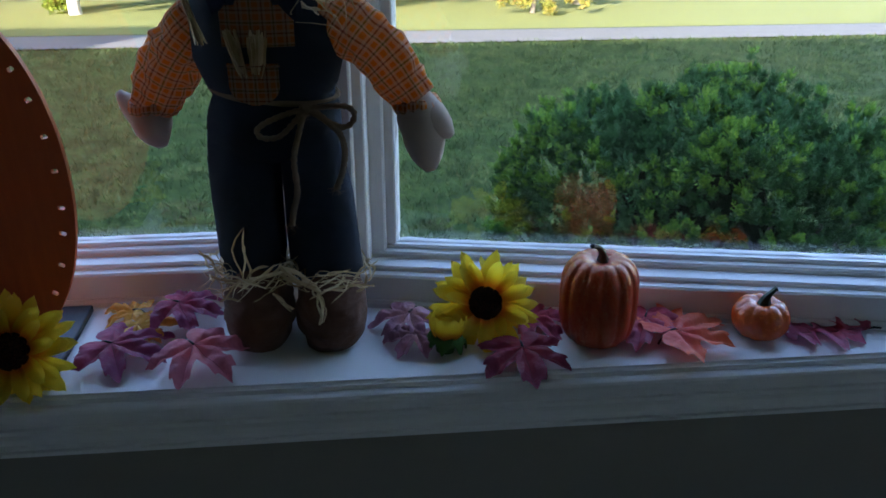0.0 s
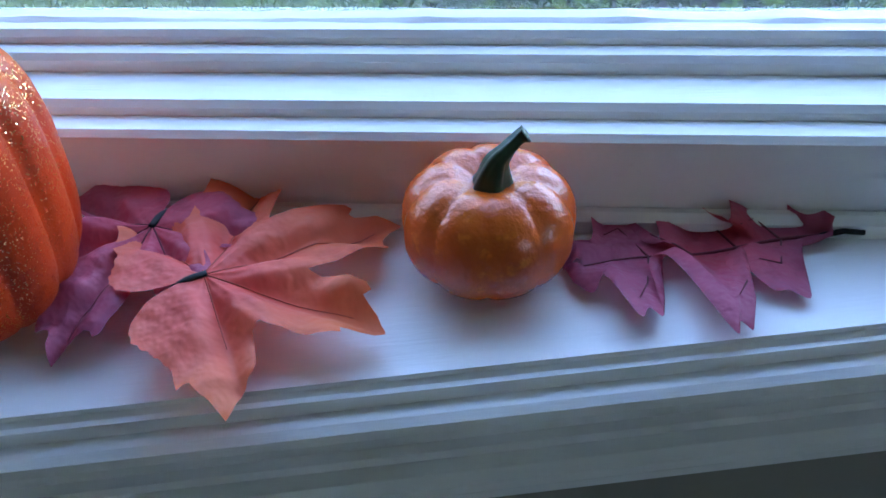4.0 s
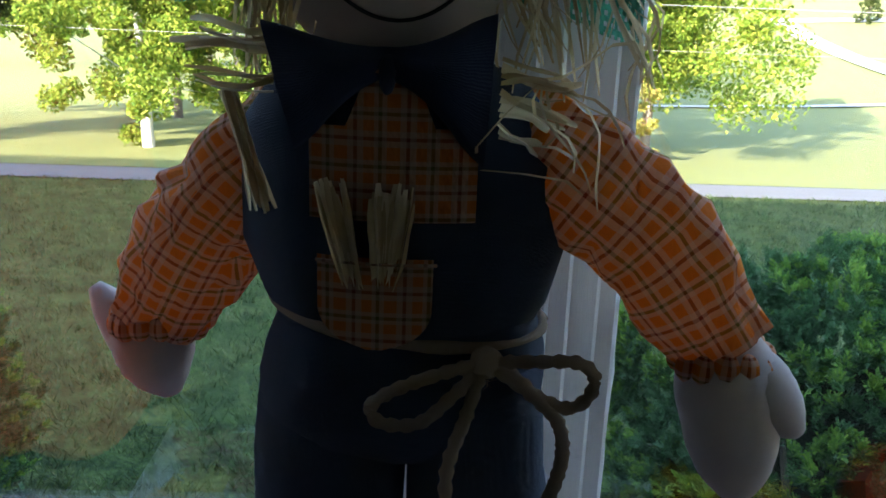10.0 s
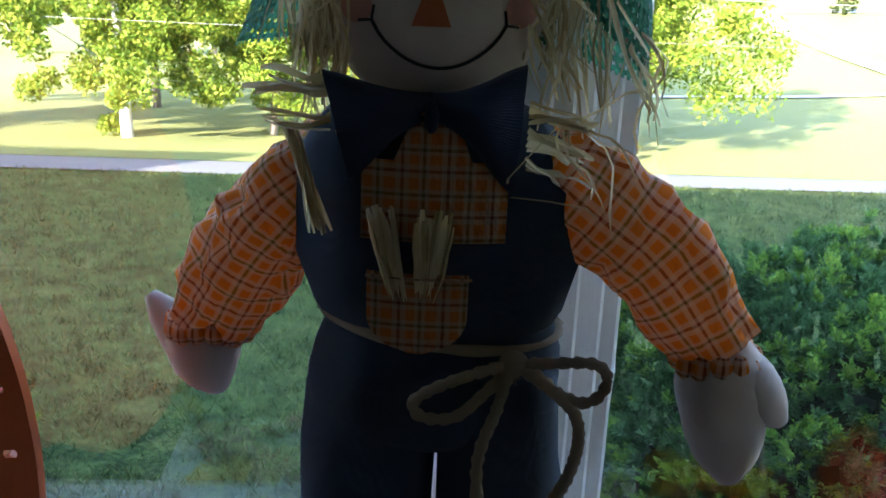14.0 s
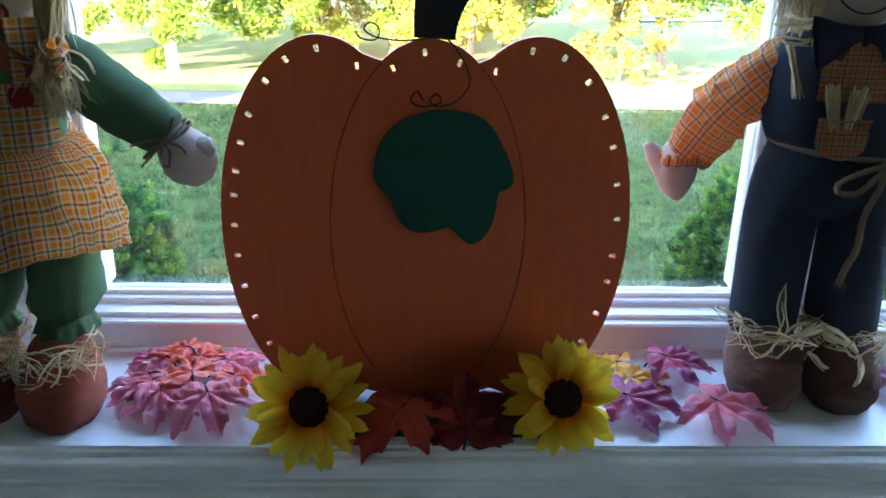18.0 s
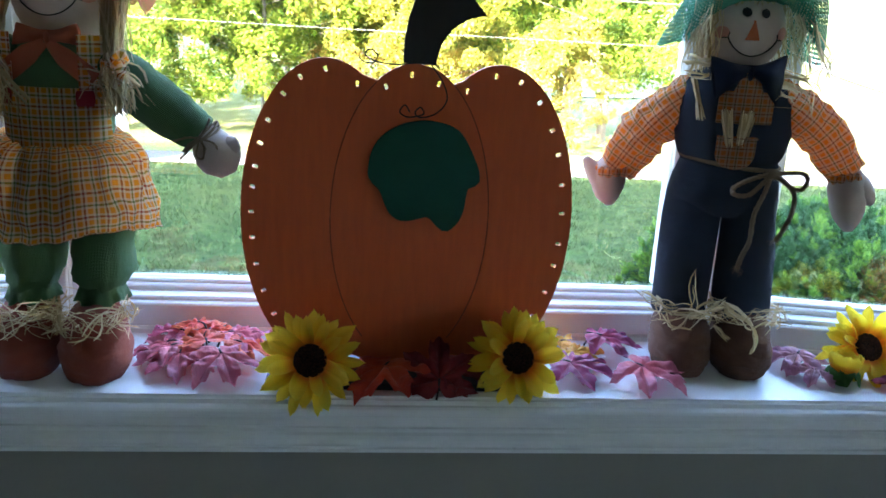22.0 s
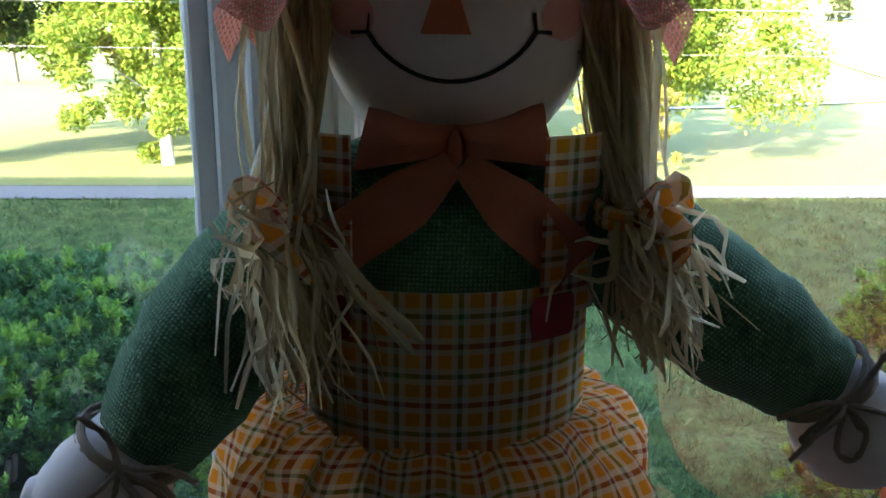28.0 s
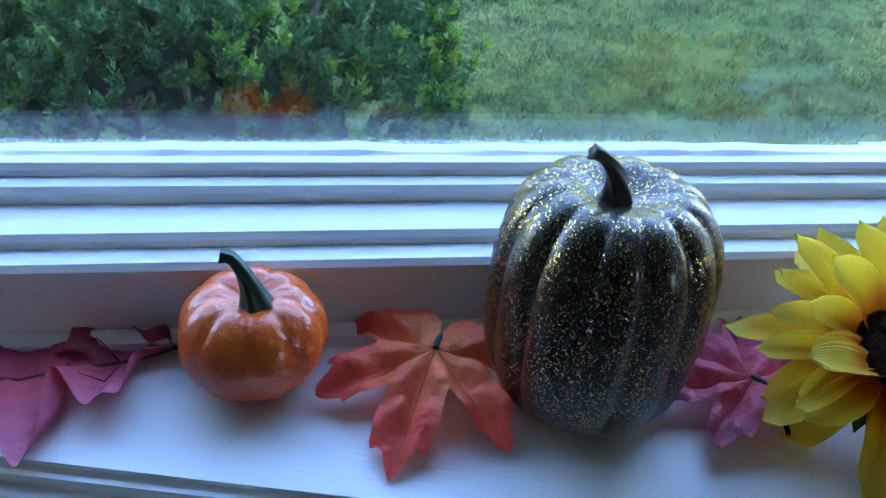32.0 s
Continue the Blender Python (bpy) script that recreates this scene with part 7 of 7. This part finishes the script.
M_VEIN = {k: plain(k + "_vein", c, 0.6, bump=0) for k, c in dict(purple=(0.12, 0.012, 0.04), wine_purple=(0.10, 0.010, 0.02), burgundy=(0.15, 0.012, 0.025), red=(0.45, 0.05, 0.02), orange=(0.36, 0.09, 0.02),
                                                               yellow=(0.5, 0.2, 0.03), mauve=(0.2, 0.07, 0.09), pink=(0.26, 0.025, 0.06), rust=(0.14, 0.015, 0.008), wine=(0.03, 0.005, 0.006), flame=(0.34, 0.06, 0.02)).items()}


def oak_leaf(tip, stalk, colour, label, width=0.045, seed=0, curl=0.008):
    d = Vector((tip[0] - stalk[0], tip[1] - stalk[1]))
    ln, turn = d.length, math.degrees(math.atan2(d.y, d.x))
    lf = thing("oak_leaf", label, "silk leaf", pose(stalk[0], stalk[1], 0, 0, 0, turn), "scattered silk leaves")
    rows, n = [], 90
    for i in range(n + 1):
        f = i / n
        row = []
        for j in range(9):
            u = (j - 4) / 4
            shift = 0.03 if u > 0 else 0.0
            lobe = 0.10 + 0.56 * math.exp(-((f - 0.18 - shift) / 0.080) ** 4) + 0.88 * math.exp(-((f - 0.43 - shift) / 0.100) ** 4) + 0.66 * math.exp(-((f - 0.74 - shift) / 0.085) ** 4) + 0.24 * math.exp(-((f - 0.93) / 0.07) ** 2)
            w = width * (lobe + 0.09 * math.sin(f * 58 + seed + u) * lobe) * (1 if 0 < i < n else 0.02)
            x = ln * (f + 0.16 * u * u * (1 - 0.6 * f) * min(1, f * 3))
            z = 0.003 + curl * (0.5 + 0.9 * noise.noise(Vector((f * 3 + seed, u * 1.5, seed)))) * (0.4 + abs(u)) - 0.0016 * math.exp(-(u / 0.18) ** 2) + 0.0016 * math.sin(f * 21 + abs(u) * 3) * abs(u)
            row.append(Vector((x, u * w, z)))
        rows.append(row)
    sh = Shape((0, 0, 0))
    low = min(p.z for r in rows for p in r) - 0.0012
    for r in rows:
        for p in r:
            p.z -= low
    sh.grid(rows, lambda i, j: (0.5 + (rows[i][j].x / ln - 0.5), 0.5 + rows[i][j].y / ln), M_LF[colour])
    ob = sh.done("blade", "", "")
    ob.parent = lf
    vs = Shape((0, 0, 0))
    vs.tube([r[4] + Vector((0, 0, 0.0003)) for r in rows[::6]], 0.0009, 0.0003, M_VEIN[colour], 5)
    for k in (18, 34, 50, 66):
        vs.tube([rows[k][4] + Vector((0, 0, 0.0002)), rows[k + 4][6] + Vector((0, 0, 0.0003)), rows[k + 8][7] + Vector((0, 0, 0.0003))], 0.0005, 0.0002, M_VEIN[colour], 5)
        vs.tube([rows[k][4] + Vector((0, 0, 0.0002)), rows[k + 4][2] + Vector((0, 0, 0.0003)), rows[k + 8][1] + Vector((0, 0, 0.0003))], 0.0005, 0.0002, M_VEIN[colour], 5)
    ob = vs.done("midrib", "darker leaf midrib with side ribs", "")
    ob.parent = lf
    st = Shape((0, 0, 0))
    st.tube([(0.004, 0, rows[1][4].z + 0.0005), (-0.006, 0, 0.004), (-0.014, 0.001, 0.003)], 0.0012, 0.0014, M_INK, 7)
    ob = st.done("stem", "black plastic stalk", "")
    ob.parent = lf
    return lf


oak_leaf((0.980, 0.046), (1.080, 0.050), "burgundy", "wine-red silk oak leaf on the sill", 0.048, 3)
oak_leaf((-1.060, 0.017), (-0.967, 0.067), "burgundy", "wine-red silk oak leaf on the sill", 0.050, 5, 0.008)
maple_leaf((0.916, 0.080), (0.843, 0.044), "red", "coral-red silk maple leaf with a black stalk", 0.011, 1, 0.90, 0.003)
maple_leaf((0.793, 0.022), (0.820, 0.078), "burgundy", "purple-red silk maple leaf under another leaf", 0.010, 2)
maple_leaf((0.671, -0.035), (0.667, 0.032), "wine_purple", "deep purple silk maple leaf hanging over the sill edge", 0.010, 3, 0.93)
maple_leaf((0.718, 0.056), (0.690, 0.100), "burgundy", "red-purple silk maple leaf beneath the sunflower", 0.010, 4)
maple_leaf((0.516, 0.068), (0.548, 0.105), "mauve", "dusty mauve silk maple leaf beside the doll", 0.016, 5)
maple_leaf((0.530, 0.036), (0.553, 0.068), "mauve", "dusty mauve silk maple leaf under the bud", 0.010, 6, stem=False)
maple_leaf((0.336, 0.126), (0.280, 0.142), "purple", "plum silk maple leaf with a pink heart", 0.014, 7, 1.0, 0.007)
maple_leaf((0.356, 0.008), (0.311, 0.056), "pink", "rose-purple silk maple leaf beside the boots", 0.014, 8)
maple_leaf((0.284, 0.048), (0.220, 0.072), "purple", "plum silk maple leaf on the sill", 0.013, 9)
maple_leaf((0.188, 0.160), (0.226, 0.150), "yellow", "pale yellow silk maple leaf", 0.010, 10)
maple_leaf((0.268, 0.090), (0.236, 0.122), "yellow", "pale yellow silk maple leaf under a plum leaf", 0.006, 11, stem=False)
maple_leaf((-0.056, -0.042), (-0.018, 0.022), "rust", "rust-red silk maple leaf before the wooden pumpkin", 0.018, 12, 1.0, 0.009, tilt=(8, 0))
maple_leaf((0.062, -0.014), (0.058, 0.040), "wine", "dark red silk maple leaf before the wooden pumpkin", 0.016, 13, 1.0, 0.009)
maple_leaf((0.046, 0.075), (0.044, 0.018), "wine", "dark red silk maple leaf leaning on the wooden pumpkin", 0.012, 14, 1.0, 0.012, tilt=(0, -52))
for k, (tx, ty, cx, cy, col) in enumerate(((-0.345, 0.100, -0.295, 0.108, "pink"), (-0.300, 0.170, -0.268, 0.150, "red"), (-0.232, 0.176, -0.246, 0.140, "red"), (-0.268, 0.018, -0.272, 0.070, "pink"),
                                           (-0.198, 0.008, -0.222, 0.060, "pink"), (-0.170, 0.150, -0.216, 0.128, "pink"), (-0.330, 0.056, -0.288, 0.090, "pink"), (-0.160, 0.085, -0.205, 0.096, "red"), (-0.262, 0.150, -0.246, 0.098, "red"), (-0.330, 0.165, -0.290, 0.140, "burgundy"))):
    maple_leaf((tx, ty), (cx, cy), col, ("rose" if col == "pink" else "bright red" if col == "red" else "wine-red") + " silk maple leaf in a loose heap", 0.015, 20 + k, 1.0, 0.004 + 0.003 * (k % 3), tilt=(7 * math.sin(k * 2.3), 6 * math.cos(k * 1.7)))
maple_leaf((-0.568, 0.150), (-0.551, 0.097), "purple", "rose-purple silk maple leaf on the sill", 0.016, 31, 1.1, stem=False)
maple_leaf((-0.580, 0.044), (-0.638, 0.076), "orange", "orange-brown silk maple leaf under the sunflower", 0.014, 32)
maple_leaf((-0.760, 0.112), (-0.722, 0.076), "burgundy", "crimson silk maple leaf under the sunflower", 0.012, 33)
maple_leaf((-0.867, 0.013), (-0.856, 0.070), "flame", "orange silk maple leaf with red tips beside the glitter pumpkin", 0.013, 34, 0.86)
